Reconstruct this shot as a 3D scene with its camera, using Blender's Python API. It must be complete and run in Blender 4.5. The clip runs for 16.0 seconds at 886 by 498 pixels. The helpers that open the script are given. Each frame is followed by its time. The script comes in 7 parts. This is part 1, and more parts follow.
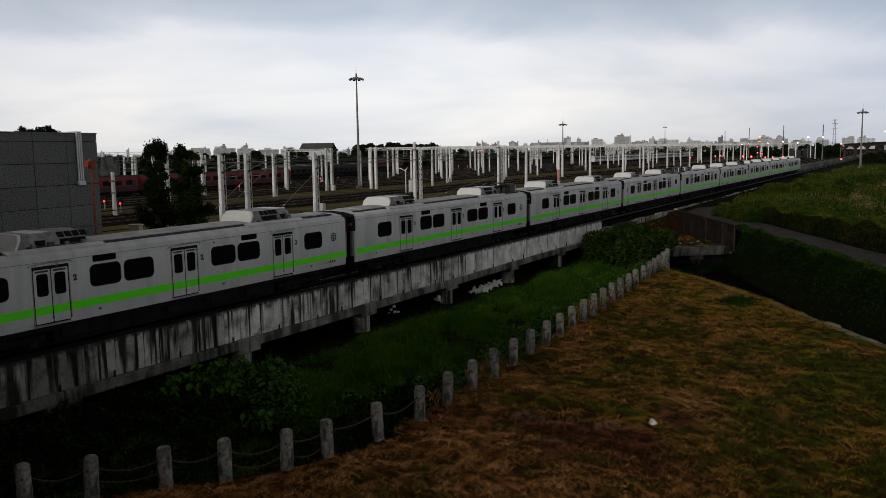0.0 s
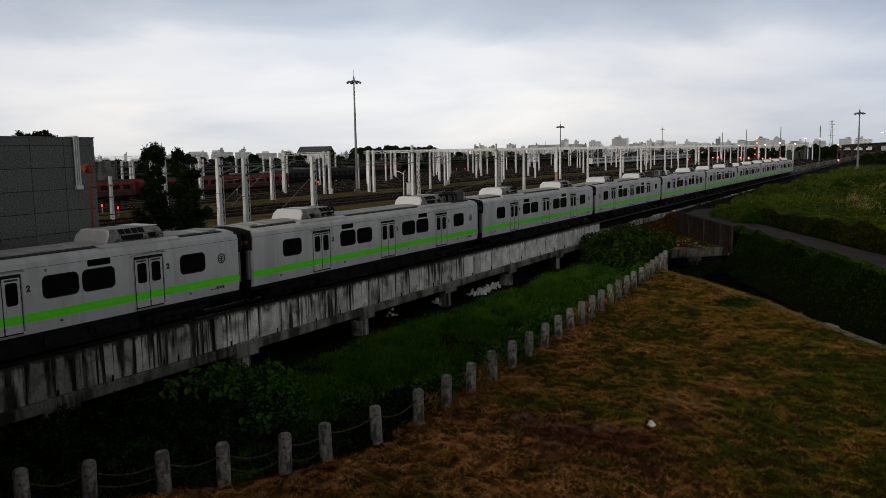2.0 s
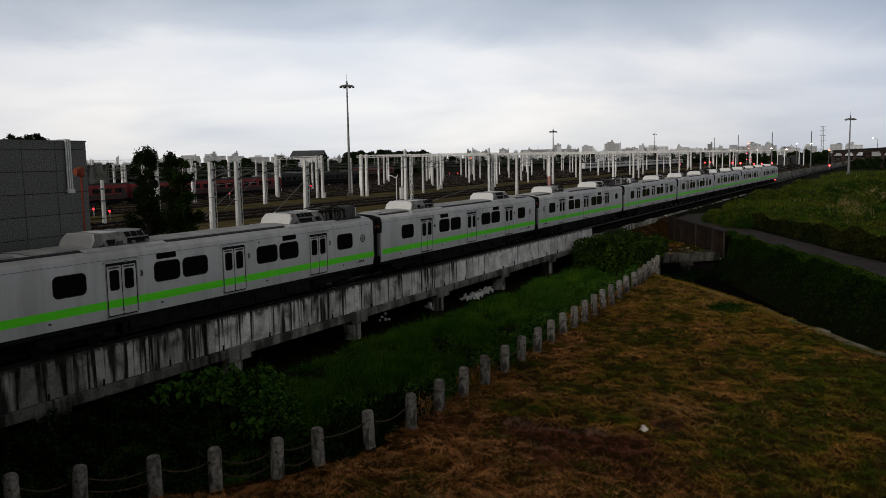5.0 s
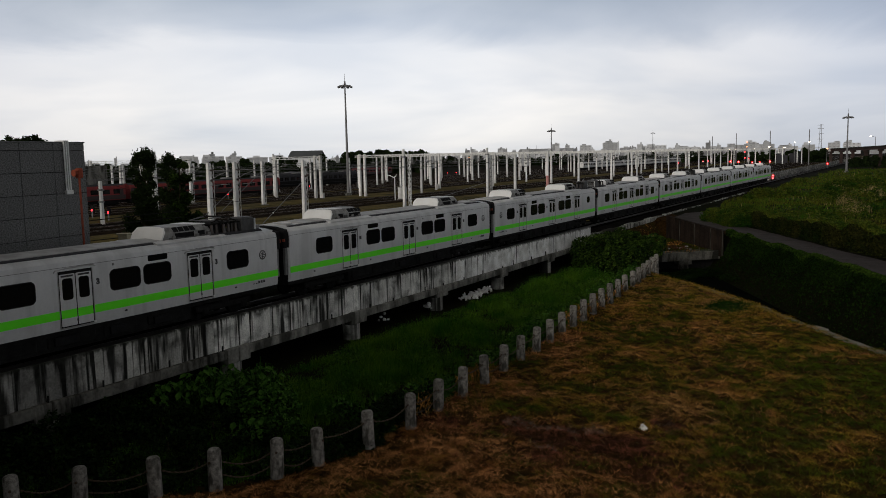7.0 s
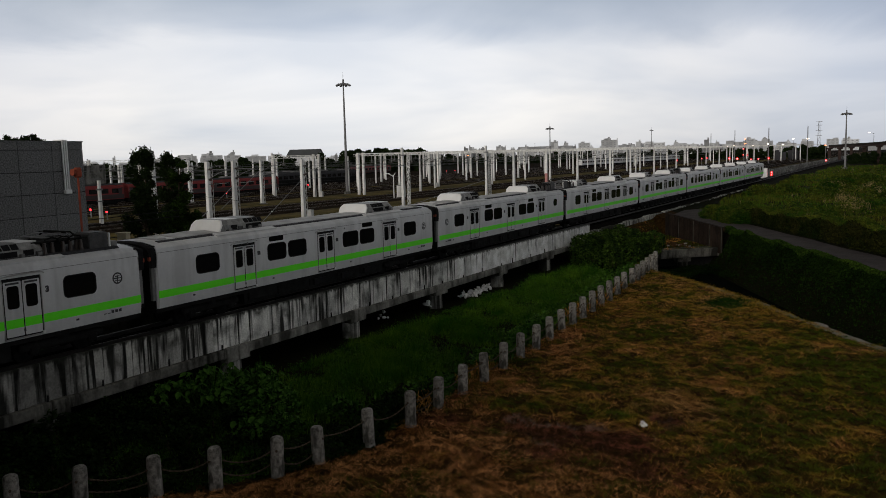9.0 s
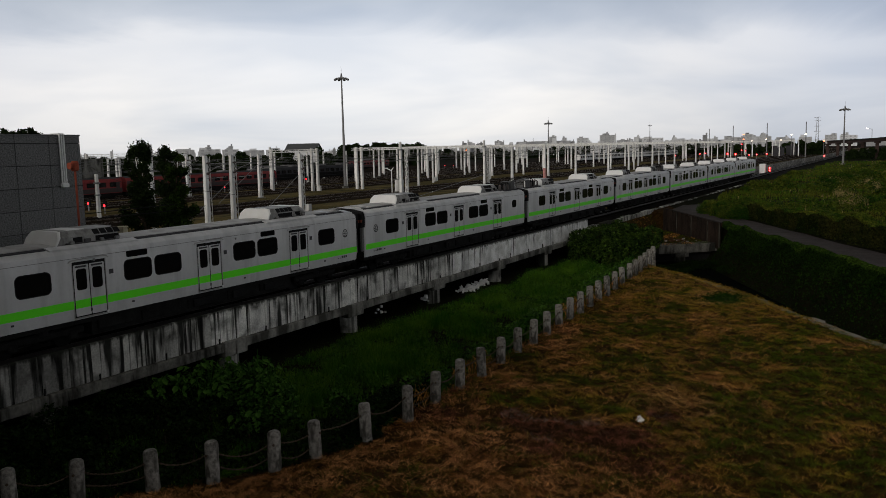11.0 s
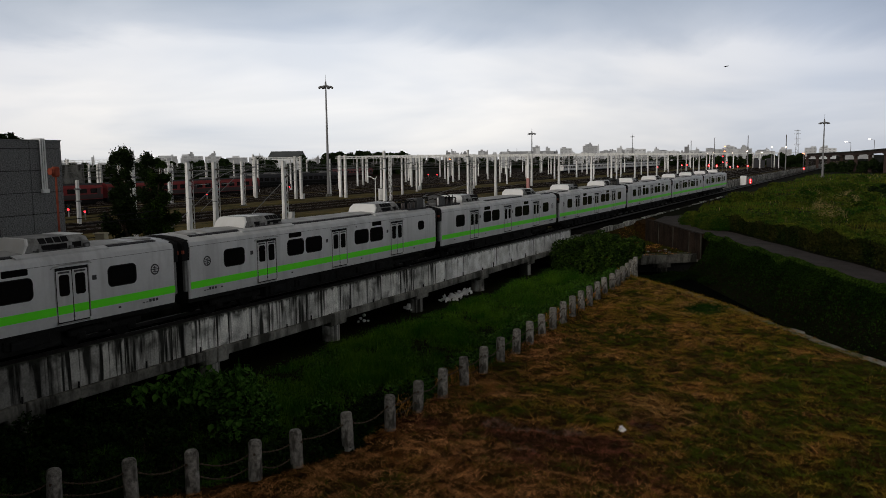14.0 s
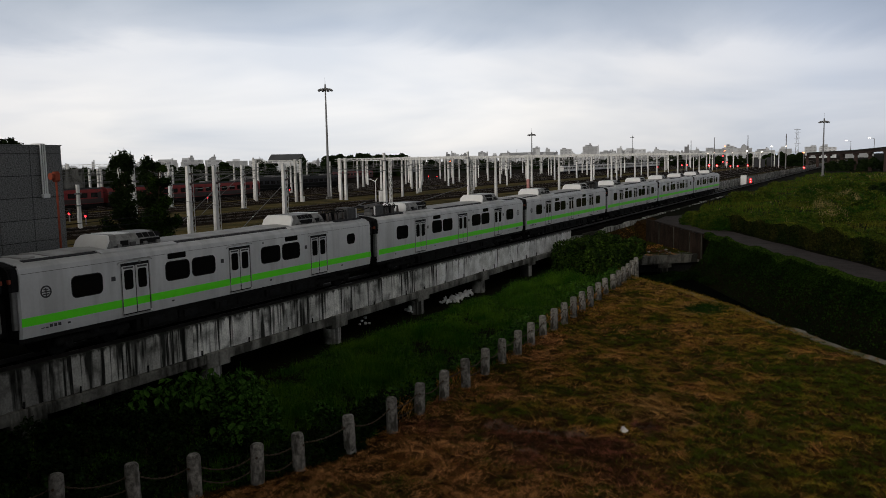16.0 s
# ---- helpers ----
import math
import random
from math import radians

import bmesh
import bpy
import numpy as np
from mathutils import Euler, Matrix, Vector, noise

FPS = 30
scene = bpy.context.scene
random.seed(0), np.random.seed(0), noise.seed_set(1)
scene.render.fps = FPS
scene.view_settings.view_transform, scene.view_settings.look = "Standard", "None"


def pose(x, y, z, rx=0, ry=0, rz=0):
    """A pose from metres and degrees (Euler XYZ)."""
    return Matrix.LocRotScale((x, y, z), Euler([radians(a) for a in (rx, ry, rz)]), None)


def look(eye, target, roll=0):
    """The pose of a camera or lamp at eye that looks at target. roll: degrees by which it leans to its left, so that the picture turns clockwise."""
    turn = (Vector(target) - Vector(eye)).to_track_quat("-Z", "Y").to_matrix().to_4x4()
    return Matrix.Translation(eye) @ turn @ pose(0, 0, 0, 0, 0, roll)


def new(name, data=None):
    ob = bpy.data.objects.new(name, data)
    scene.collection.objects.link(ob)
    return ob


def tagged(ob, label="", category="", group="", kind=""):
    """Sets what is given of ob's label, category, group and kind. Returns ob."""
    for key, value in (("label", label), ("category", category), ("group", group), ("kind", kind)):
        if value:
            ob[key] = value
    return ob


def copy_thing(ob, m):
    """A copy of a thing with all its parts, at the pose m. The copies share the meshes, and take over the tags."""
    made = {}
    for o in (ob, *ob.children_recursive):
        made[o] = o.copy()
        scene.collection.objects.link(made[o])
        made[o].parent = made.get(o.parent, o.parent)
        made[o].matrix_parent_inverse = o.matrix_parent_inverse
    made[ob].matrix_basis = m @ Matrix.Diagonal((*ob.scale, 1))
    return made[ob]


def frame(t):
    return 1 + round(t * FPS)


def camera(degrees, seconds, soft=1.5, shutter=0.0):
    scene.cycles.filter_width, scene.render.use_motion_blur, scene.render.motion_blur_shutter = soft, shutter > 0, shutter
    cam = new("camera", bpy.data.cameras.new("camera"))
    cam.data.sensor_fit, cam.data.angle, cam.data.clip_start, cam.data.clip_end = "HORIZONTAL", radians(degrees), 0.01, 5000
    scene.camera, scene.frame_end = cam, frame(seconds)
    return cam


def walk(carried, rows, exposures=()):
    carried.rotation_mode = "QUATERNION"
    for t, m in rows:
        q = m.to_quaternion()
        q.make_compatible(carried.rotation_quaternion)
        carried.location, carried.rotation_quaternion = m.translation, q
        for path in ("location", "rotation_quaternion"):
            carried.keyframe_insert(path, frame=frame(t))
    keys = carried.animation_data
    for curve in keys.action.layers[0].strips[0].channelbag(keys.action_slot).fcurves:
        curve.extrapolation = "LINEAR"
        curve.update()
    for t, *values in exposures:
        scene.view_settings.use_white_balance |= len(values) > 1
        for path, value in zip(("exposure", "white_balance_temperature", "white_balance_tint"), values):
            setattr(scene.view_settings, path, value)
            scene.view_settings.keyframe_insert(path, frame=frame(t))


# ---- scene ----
# World: x across the tracks (towards the camera), y along them (away), z up.
# ---- camera ----
EYE = (23.355, -30.745, 8.589)
cam = camera(57.43, 16.0, 0.5)
# seconds, heading, tilt, roll in degrees, and the small sway of the hand-held body in metres
HELD = [
    (0, 30.728, -6.961, -0.894, 0.000, 0.000, 0.000),
    (0.5, 30.716, -6.964, -0.802, -0.013, 0.010, 0.004),
    (1, 30.680, -6.876, -0.686, 0.008, -0.002, -0.003),
    (1.5, 30.622, -6.832, -0.721, -0.000, 0.007, 0.003),
    (2, 30.599, -6.769, -1.146, 0.002, 0.011, -0.004),
    (2.5, 30.564, -6.691, -1.095, 0.008, 0.009, -0.010),
    (3, 30.441, -6.631, -1.065, 0.007, 0.003, -0.010),
    (3.5, 30.326, -6.609, -0.885, 0.007, 0.001, 0.011),
    (4, 30.212, -6.531, -0.894, -0.002, 0.006, -0.001),
    (6.5, 29.973, -6.461, -1.078, 0.012, -0.010, 0.008),
    (7, 29.981, -6.494, -1.211, 0.007, -0.012, 0.007),
    (7.5, 30.009, -6.513, -1.341, 0.012, -0.008, 0.002),
    (8, 29.950, -6.534, -1.105, 0.004, -0.009, 0.007),
    (8.5, 29.945, -6.541, -1.099, 0.006, -0.012, 0.001),
    (9, 29.916, -6.627, -1.439, -0.002, -0.012, -0.004),
    (11.5, 29.647, -7.066, -1.069, 0.007, 0.009, -0.006),
    (12, 29.481, -7.031, -0.832, -0.002, 0.011, 0.005),
    (12.5, 29.302, -6.850, -0.961, -0.003, 0.015, -0.001),
    (13, 29.007, -6.587, -1.037, 0.007, 0.019, 0.002),
    (13.5, 28.739, -6.477, -0.727, -0.002, 0.005, 0.007),
    (14, 28.568, -6.388, -0.726, -0.010, -0.001, -0.006),
    (14.5, 28.518, -6.337, -1.045, -0.001, -0.011, 0.004),
    (15, 28.520, -6.281, -1.081, 0.002, -0.009, 0.009),
    (15.5, 28.519, -6.248, -1.279, -0.006, -0.011, 0.002),
    (16, 28.616, -6.265, -1.156, -0.003, -0.007, 0.004),
]


def aim(heading, tilt, roll, dx, dy, dz):
    return pose(EYE[0] + dx, EYE[1] + dy, EYE[2] + dz, 90 + tilt, 0, heading) @ pose(0, 0, 0, 0, 0, roll)


walk(cam, [(row[0], aim(*row[1:])) for row in HELD], [(0.0, 0.0), (16.0, 0.0)])

# ---- sky and light ----
SUN_AZ = 184.0    # compass bearing of the hidden sun, clockwise from +y
world = bpy.data.worlds.new("overcast_sky")
scene.world = world
world.use_nodes = True
wn, wl = world.node_tree.nodes, world.node_tree.links
wn.clear()
w_out = wn.new("ShaderNodeOutputWorld")
w_bg = wn.new("ShaderNodeBackground")
w_bg.inputs["Strength"].default_value = 1.0
w_tc = wn.new("ShaderNodeTexCoord")
w_sky = wn.new("ShaderNodeTexSky")
w_sky.sky_type = "NISHITA"
w_sky.sun_disc = False
w_sky.sun_elevation = radians(18)
w_sky.sun_rotation = radians(SUN_AZ)
w_gain = wn.new("ShaderNodeMixRGB")
w_gain.blend_type = "MULTIPLY"
w_gain.inputs[0].default_value = 1.0
w_gain.inputs[2].default_value = (0.08, 0.08, 0.08, 1)
wl.new(w_sky.outputs[0], w_gain.inputs[1])
# cloud deck: stretched noise on a plane far above, bright low down and heavier overhead
w_sep = wn.new("ShaderNodeSeparateXYZ")
wl.new(w_tc.outputs["Generated"], w_sep.inputs[0])


def wmath(op, a, b=None, c=None):
    n = wn.new("ShaderNodeMath")
    n.operation = op
    for i, v in enumerate((a, b, c)):
        if v is None:
            continue
        if isinstance(v, (int, float)):
            n.inputs[i].default_value = v
        else:
            wl.new(v, n.inputs[i])
    return n.outputs[0]


up = wmath("MAXIMUM", w_sep.outputs[2], 0.0)
deck = wmath("ADD", up, 0.16)
w_comb = wn.new("ShaderNodeCombineXYZ")
wl.new(wmath("DIVIDE", w_sep.outputs[0], deck), w_comb.inputs[0])
wl.new(wmath("DIVIDE", w_sep.outputs[1], deck), w_comb.inputs[1])
w_n1 = wn.new("ShaderNodeTexNoise")
w_n1.inputs["Scale"].default_value = 0.55
w_n1.inputs["Detail"].default_value = 4
w_n1.inputs["Roughness"].default_value = 0.5
w_n1.inputs["Distortion"].default_value = 0.4
wl.new(w_comb.outputs[0], w_n1.inputs["Vector"])
w_el = wn.new("ShaderNodeValToRGB")
cr = w_el.color_ramp
cr.elements[0].position, cr.elements[0].color = 0.0, (0.68, 0.68, 0.69, 1)
cr.elements[1].position, cr.elements[1].color = 1.0, (0.178, 0.172, 0.162, 1)
for pos, col in ((0.03, (0.775, 0.77, 0.775)), (0.085, (0.85, 0.84, 0.845)), (0.125, (0.82, 0.82, 0.84)), (0.15, (0.60, 0.635, 0.70)), (0.19, (0.45, 0.50, 0.575)), (0.40, (0.282, 0.272, 0.256))):
    el = cr.elements.new(pos)
    el.color = (*col, 1)
w_var = wn.new("ShaderNodeValToRGB")
wl.new(w_n1.outputs[0], w_var.inputs[0])
w_var.color_ramp.elements[0].position, w_var.color_ramp.elements[0].color = 0.36, (0.80, 0.845, 0.91, 1)
w_var.color_ramp.elements[1].position, w_var.color_ramp.elements[1].color = 0.62, (1.10, 1.09, 1.075, 1)
w_cl = wn.new("ShaderNodeMixRGB")
w_cl.blend_type = "MULTIPLY"
w_cl.inputs[0].default_value = 1.0
wl.new(w_el.outputs[0], w_cl.inputs[1])
wl.new(w_var.outputs[0], w_cl.inputs[2])
w_dot = wn.new("ShaderNodeVectorMath")
w_dot.operation = "DOT_PRODUCT"
wl.new(w_tc.outputs["Generated"], w_dot.inputs[0])
w_dot.inputs[1].default_value = (-math.sin(radians(36)), math.cos(radians(36)), 0)
w_side = wn.new("ShaderNodeMapRange")
wl.new(w_dot.outputs["Value"], w_side.inputs[0])
w_side.inputs[1].default_value, w_side.inputs[2].default_value = 0.60, 1.0
w_glow = wn.new("ShaderNodeValToRGB")
w_glow.color_ramp.elements[0].position, w_glow.color_ramp.elements[0].color = 0.0, (0.82, 0.80, 0.765, 1)
w_glow.color_ramp.elements[1].position, w_glow.color_ramp.elements[1].color = 1.0, (1.17, 1.165, 1.15, 1)
for pos, col in ((0.36, (0.64, 0.68, 0.76)), (0.60, (0.79, 0.83, 0.90)), (0.80, (0.92, 0.93, 0.95)), (0.92, (1.05, 1.05, 1.045))):
    w_glow.color_ramp.elements.new(pos).color = (*col, 1)
wl.new(w_side.outputs[0], w_glow.inputs[0])
w_n2 = wn.new("ShaderNodeTexNoise")
w_n2.inputs["Scale"].default_value = 0.9
w_n2.inputs["Detail"].default_value = 6
w_n2.inputs["Roughness"].default_value = 0.55
w_n2.inputs["Distortion"].default_value = 0.7
wl.new(w_comb.outputs[0], w_n2.inputs["Vector"])
ragged = wmath("MULTIPLY", wmath("SUBTRACT", w_n2.outputs[0], 0.5), 0.085)
lower = wmath("MULTIPLY", wmath("SUBTRACT", 0.85, w_side.outputs[0]), 0.05)
rim = wmath("MULTIPLY", wmath("ADD", ragged, lower), wmath("MINIMUM", wmath("MULTIPLY", up, 12.0), 1.0))
wl.new(wmath("MAXIMUM", wmath("ADD", up, rim), 0.0), w_el.inputs[0])
w_cl2 = wn.new("ShaderNodeMixRGB")
w_cl2.blend_type = "MULTIPLY"
w_cl2.inputs[0].default_value = 1.0
wl.new(w_cl.outputs[0], w_cl2.inputs[1])
wl.new(w_glow.outputs[0], w_cl2.inputs[2])
w_mix = wn.new("ShaderNodeMixRGB")
w_mix.inputs[0].default_value = 0.97
wl.new(w_gain.outputs[0], w_mix.inputs[1])
wl.new(w_cl2.outputs[0], w_mix.inputs[2])
wl.new(w_mix.outputs[0], w_bg.inputs["Color"])
wl.new(w_bg.outputs[0], w_out.inputs[0])

sun_data = bpy.data.lights.new("sun", "SUN")
sun_data.energy = 1.15
sun_data.angle = radians(20)
sun_data.color = (1.0, 0.93, 0.83)
sun = new("sun", sun_data)
az, el_sun = radians(SUN_AZ), radians(14)
sun.matrix_world = look((math.sin(az) * 100 * math.cos(el_sun), math.cos(az) * 100 * math.cos(el_sun), 100 * math.sin(el_sun)), (0, 0, 0))


# ---- materials ----
def material(name, color, rough=0.6, metal=0.0, vary=0.15, scale=4.0, bump=0.0, bump_scale=40.0, streak=None, streak2=None, island=0.0, obj=0.0, color2=None, spec=0.5, coords="Object", stretch=(1, 1, 1), crisp=0.15, start=0.47, ramp_at=(0.36, 0.64)):
    """A noisy surface: two scales of colour change, fine relief, and where wanted streaks and change from piece to piece."""
    m = bpy.data.materials.new(name)
    m.use_nodes = True
    nt = m.node_tree
    n, l = nt.nodes, nt.links
    b = n["Principled BSDF"]
    b.inputs["Roughness"].default_value = rough
    b.inputs["Metallic"].default_value = metal
    b.inputs["Specular IOR Level"].default_value = 0.05 if spec == 0.5 and rough >= 0.65 else spec
    tc = n.new("ShaderNodeTexCoord")
    mp = n.new("ShaderNodeMapping")
    mp.inputs["Scale"].default_value = stretch
    l.new(tc.outputs[coords], mp.inputs[0])
    n1 = n.new("ShaderNodeTexNoise")
    n1.inputs["Scale"].default_value = scale
    n1.inputs["Detail"].default_value = 5
    l.new(mp.outputs[0], n1.inputs["Vector"])
    n2 = n.new("ShaderNodeTexNoise")
    n2.inputs["Scale"].default_value = scale * 9
    n2.inputs["Detail"].default_value = 3
    l.new(mp.outputs[0], n2.inputs["Vector"])
    mixn = n.new("ShaderNodeMixRGB")
    mixn.inputs[0].default_value = 0.4
    l.new(n1.outputs[0], mixn.inputs[1])
    l.new(n2.outputs[0], mixn.inputs[2])
    ramp = n.new("ShaderNodeValToRGB")
    c2 = color2 or tuple(min(1, c * (1 + vary)) for c in color)
    c1 = color if color2 else tuple(c * (1 - vary) for c in color)
    ramp.color_ramp.elements[0].position, ramp.color_ramp.elements[0].color = ramp_at[0], (*c1, 1)
    ramp.color_ramp.elements[1].position, ramp.color_ramp.elements[1].color = ramp_at[1], (*c2, 1)
    l.new(mixn.outputs[0], ramp.inputs[0])
    out = ramp.outputs[0]
    for amount, kind in ((island, "geo"), (obj, "obj")):
        if amount:
            src = n.new("ShaderNodeNewGeometry" if kind == "geo" else "ShaderNodeObjectInfo").outputs["Random Per Island" if kind == "geo" else "Random"]
            mr = n.new("ShaderNodeMapRange")
            mr.inputs[3].default_value, mr.inputs[4].default_value = 1 - amount, 1 + amount
            l.new(src, mr.inputs[0])
            mm = n.new("ShaderNodeMixRGB")
            mm.blend_type = "MULTIPLY"
            mm.inputs[0].default_value = 1
            l.new(out, mm.inputs[1])
            l.new(mr.outputs[0], mm.inputs[2])
            out = mm.outputs[0]
    for one in (streak, streak2):
        if not one:
            continue
        col, amount, sc = one
        ms = n.new("ShaderNodeMapping")
        ms.inputs["Scale"].default_value = sc
        l.new(tc.outputs[coords], ms.inputs[0])
        ns = n.new("ShaderNodeTexNoise")
        ns.inputs["Scale"].default_value = 1.0
        ns.inputs["Detail"].default_value = 4
        l.new(ms.outputs[0], ns.inputs["Vector"])
        rs = n.new("ShaderNodeValToRGB")
        rs.color_ramp.elements[0].position, rs.color_ramp.elements[0].color = start, (0, 0, 0, 1)
        rs.color_ramp.elements[1].position, rs.color_ramp.elements[1].color = start + crisp, (amount, amount, amount, 1)
        l.new(ns.outputs[0], rs.inputs[0])
        mx = n.new("ShaderNodeMixRGB")
        l.new(rs.outputs[0], mx.inputs[0])
        l.new(out, mx.inputs[1])
        mx.inputs[2].default_value = (*col, 1)
        out = mx.outputs[0]
    l.new(out, b.inputs["Base Color"])
    if bump:
        nb = n.new("ShaderNodeTexNoise")
        nb.inputs["Scale"].default_value = bump_scale
        nb.inputs["Detail"].default_value = 4
        l.new(mp.outputs[0], nb.inputs["Vector"])
        bp = n.new("ShaderNodeBump")
        bp.inputs["Strength"].default_value = bump
        bp.inputs["Distance"].default_value = 0.02
        l.new(nb.outputs[0], bp.inputs["Height"])
        l.new(bp.outputs[0], b.inputs["Normal"])
    return m


def glow(name, color, strength):
    m = bpy.data.materials.new(name)
    m.use_nodes = True
    b = m.node_tree.nodes["Principled BSDF"]
    b.inputs["Base Color"].default_value = (*color, 1)
    b.inputs["Emission Color"].default_value = (*color, 1)
    b.inputs["Emission Strength"].default_value = strength
    return m


M_SILVER = material("brushed_steel_paint", (0.615, 0.622, 0.635), 0.42, 0.08, 0.06, 1.2, 0.05, 60, streak=((0.39, 0.395, 0.40), 0.4, (1, 2.2, 0.25)), spec=0.22)
M_ROOF = material("roof_grey_paint", (0.42, 0.42, 0.42), 0.6, 0.0, 0.12, 1.5, 0.1, 50, streak=((0.2, 0.19, 0.18), 0.5, (0.8, 1.5, 1)))
M_ROOFDARK = material("roof_walkway_rubber", (0.05, 0.05, 0.055), 0.8, 0.0, 0.3, 6)
M_GREEN = material("lime_green_stripe", (0.125, 0.98, 0.005), 0.4, 0.0, 0.04, 2)
M_WHITEPLASTIC = material("white_fairing", (0.78, 0.785, 0.79), 0.45, 0.0, 0.03, 3, streak=((0.66, 0.65, 0.62), 0.22, (3, 2, 0.6)))
M_UNDER = material("sooty_underframe", (0.014, 0.014, 0.014), 0.8, 0.0, 0.4, 3, 0.3, 30)
M_RUBBER = material("black_rubber", (0.015, 0.015, 0.016), 0.8, 0, 0.3, 5)
M_TRIM = material("polished_edge_steel", (0.45, 0.45, 0.45), 0.3, 0.8, 0.1, 6)
M_PRINT = material("dark_print", (0.03, 0.03, 0.035), 0.5, 0, 0.1, 6)
M_COPPER = material("grey_brown_insulator", (0.045, 0.034, 0.030), 0.35, 0, 0.2, 8)
M_UNITGREY = material("air_unit_grey", (0.27, 0.27, 0.265), 0.5, 0.2, 0.25, 3, streak=((0.09, 0.088, 0.085), 0.7, (3, 3, 1.2)))
M_GEAR = material("sooty_gear_grey", (0.060, 0.060, 0.062), 0.6, 0.2, 0.4, 5, 0.2, 30)
M_BOX = material("equipment_grey", (0.18, 0.18, 0.18), 0.6, 0.2, 0.2, 4)
M_DARKGLASS = material("tinted_window_glass", (0.005, 0.005, 0.006), 0.15, 0, 0.1, 2, spec=0.22)
M_CONC = material("stained_concrete", (0.52, 0.512, 0.48), 0.9, 0, 0.3, 1.6, 0.35, 25, streak=((0.012, 0.012, 0.010), 0.95, (1, 5.5, 0.14)), streak2=((0.06, 0.06, 0.054), 0.9, (1, 1.5, 0.9)), crisp=0.18, start=0.45, obj=0.25)
def stained(name, base, dirt, seed, length=0.22):
    """Cast panel: cloudy grey, a mossy top edge, and black rain drips of uneven width and length that start there."""
    m = material(name, base, 0.9, 0, 0.35, 1.6, 0.35, 25, obj=0.22)
    n, l = m.node_tree.nodes, m.node_tree.links
    b = n["Principled BSDF"]
    out = b.inputs["Base Color"].links[0].from_socket
    tc = n.new("ShaderNodeTexCoord")
    sep = n.new("ShaderNodeSeparateXYZ")
    l.new(tc.outputs["Object"], sep.inputs[0])

    def calc(op, p, q):
        k = n.new("ShaderNodeMath")
        k.operation = op
        for i, v in enumerate((p, q)):
            if isinstance(v, (int, float)):
                k.inputs[i].default_value = v
            else:
                l.new(v, k.inputs[i])
        return k.outputs[0]

    def cloud(sc, detail):
        mp = n.new("ShaderNodeMapping")
        mp.inputs["Scale"].default_value = sc
        mp.inputs["Location"].default_value = (seed, seed * 1.7, 0)
        l.new(tc.outputs["Object"], mp.inputs[0])
        k = n.new("ShaderNodeTexNoise")
        k.inputs["Scale"].default_value = 1.0
        k.inputs["Detail"].default_value = detail
        l.new(mp.outputs[0], k.inputs["Vector"])
        return k.outputs[0]
    fall = calc("MULTIPLY", calc("SUBTRACT", 2.62, sep.outputs[2]), 0.13 * length)
    for sc, soft, shift, dark, amount in (((0, 5.5, 0.16), 0.09, 0.55, 0.006, 0.97), ((0, 2.2, 0.30), 0.12, 0.527, 0.010, 0.96), ((0, 1.3, 1.7), 0.22, 0.53, 0.045, 0.85)):
        d = calc("SUBTRACT", calc("SUBTRACT", calc("ADD", cloud(sc, 3), dirt), fall), shift)
        r = n.new("ShaderNodeMapRange")
        r.inputs[2].default_value = soft
        r.inputs[4].default_value = amount
        l.new(d, r.inputs[0])
        x = n.new("ShaderNodeMixRGB")
        l.new(r.outputs[0], x.inputs[0])
        l.new(out, x.inputs[1])
        x.inputs[2].default_value = (dark, dark, dark * 0.9, 1)
        out = x.outputs[0]
    edge = n.new("ShaderNodeMapRange")
    edge.inputs[1].default_value, edge.inputs[2].default_value, edge.inputs[4].default_value = 2.50, 2.585, 0.85
    l.new(calc("ADD", sep.outputs[2], calc("MULTIPLY", calc("SUBTRACT", cloud((0, 4.0, 0.0), 4), 0.5), 0.5)), edge.inputs[0])
    x = n.new("ShaderNodeMixRGB")
    l.new(edge.outputs[0], x.inputs[0])
    l.new(out, x.inputs[1])
    x.inputs[2].default_value = (0.02, 0.021, 0.017, 1)
    l.new(x.outputs[0], b.inputs["Base Color"])
    return m


M_PANEL = stained("rain_streaked_panel", (0.60, 0.595, 0.57), 0.03, 3.0)
# near panels: more stains, and a base grey lowered for the shade there
M_PANELDIM = stained("weathered_shaded_panel", (0.43, 0.425, 0.40), 0.035, 8.0, 0.15)
M_PANELDARK = stained("blackened_shaded_panel", (0.22, 0.217, 0.205), 0.06, 5.0, 0.12)
M_PANELNEW = stained("washed_panel", (0.86, 0.85, 0.81), -0.06, 14.0)
M_CONC2 = material("weathered_beam_concrete", (0.24, 0.235, 0.215), 0.9, 0, 0.4, 0.9, 0.35, 25, streak=((0.025, 0.025, 0.021), 0.85, (1, 1.1, 0.4)), crisp=0.16, start=0.46)
M_BEAMDARK = material("dark_stained_beam_concrete", (0.125, 0.122, 0.110), 0.9, 0, 0.45, 1.1, 0.35, 25, streak=((0.012, 0.012, 0.010), 0.9, (1, 2.2, 0.5)), crisp=0.16, start=0.44, obj=0.2)
M_CONCDARK = material("dark_stained_concrete", (0.045, 0.042, 0.034), 0.9, 0, 0.35, 1.2, 0.4, 20, streak=((0.010, 0.010, 0.008), 0.85, (1.2, 1.2, 0.6)))
M_GIRDER = material("dark_flyover_girder", (0.055, 0.038, 0.034), 0.8, 0, 0.25, 0.2)
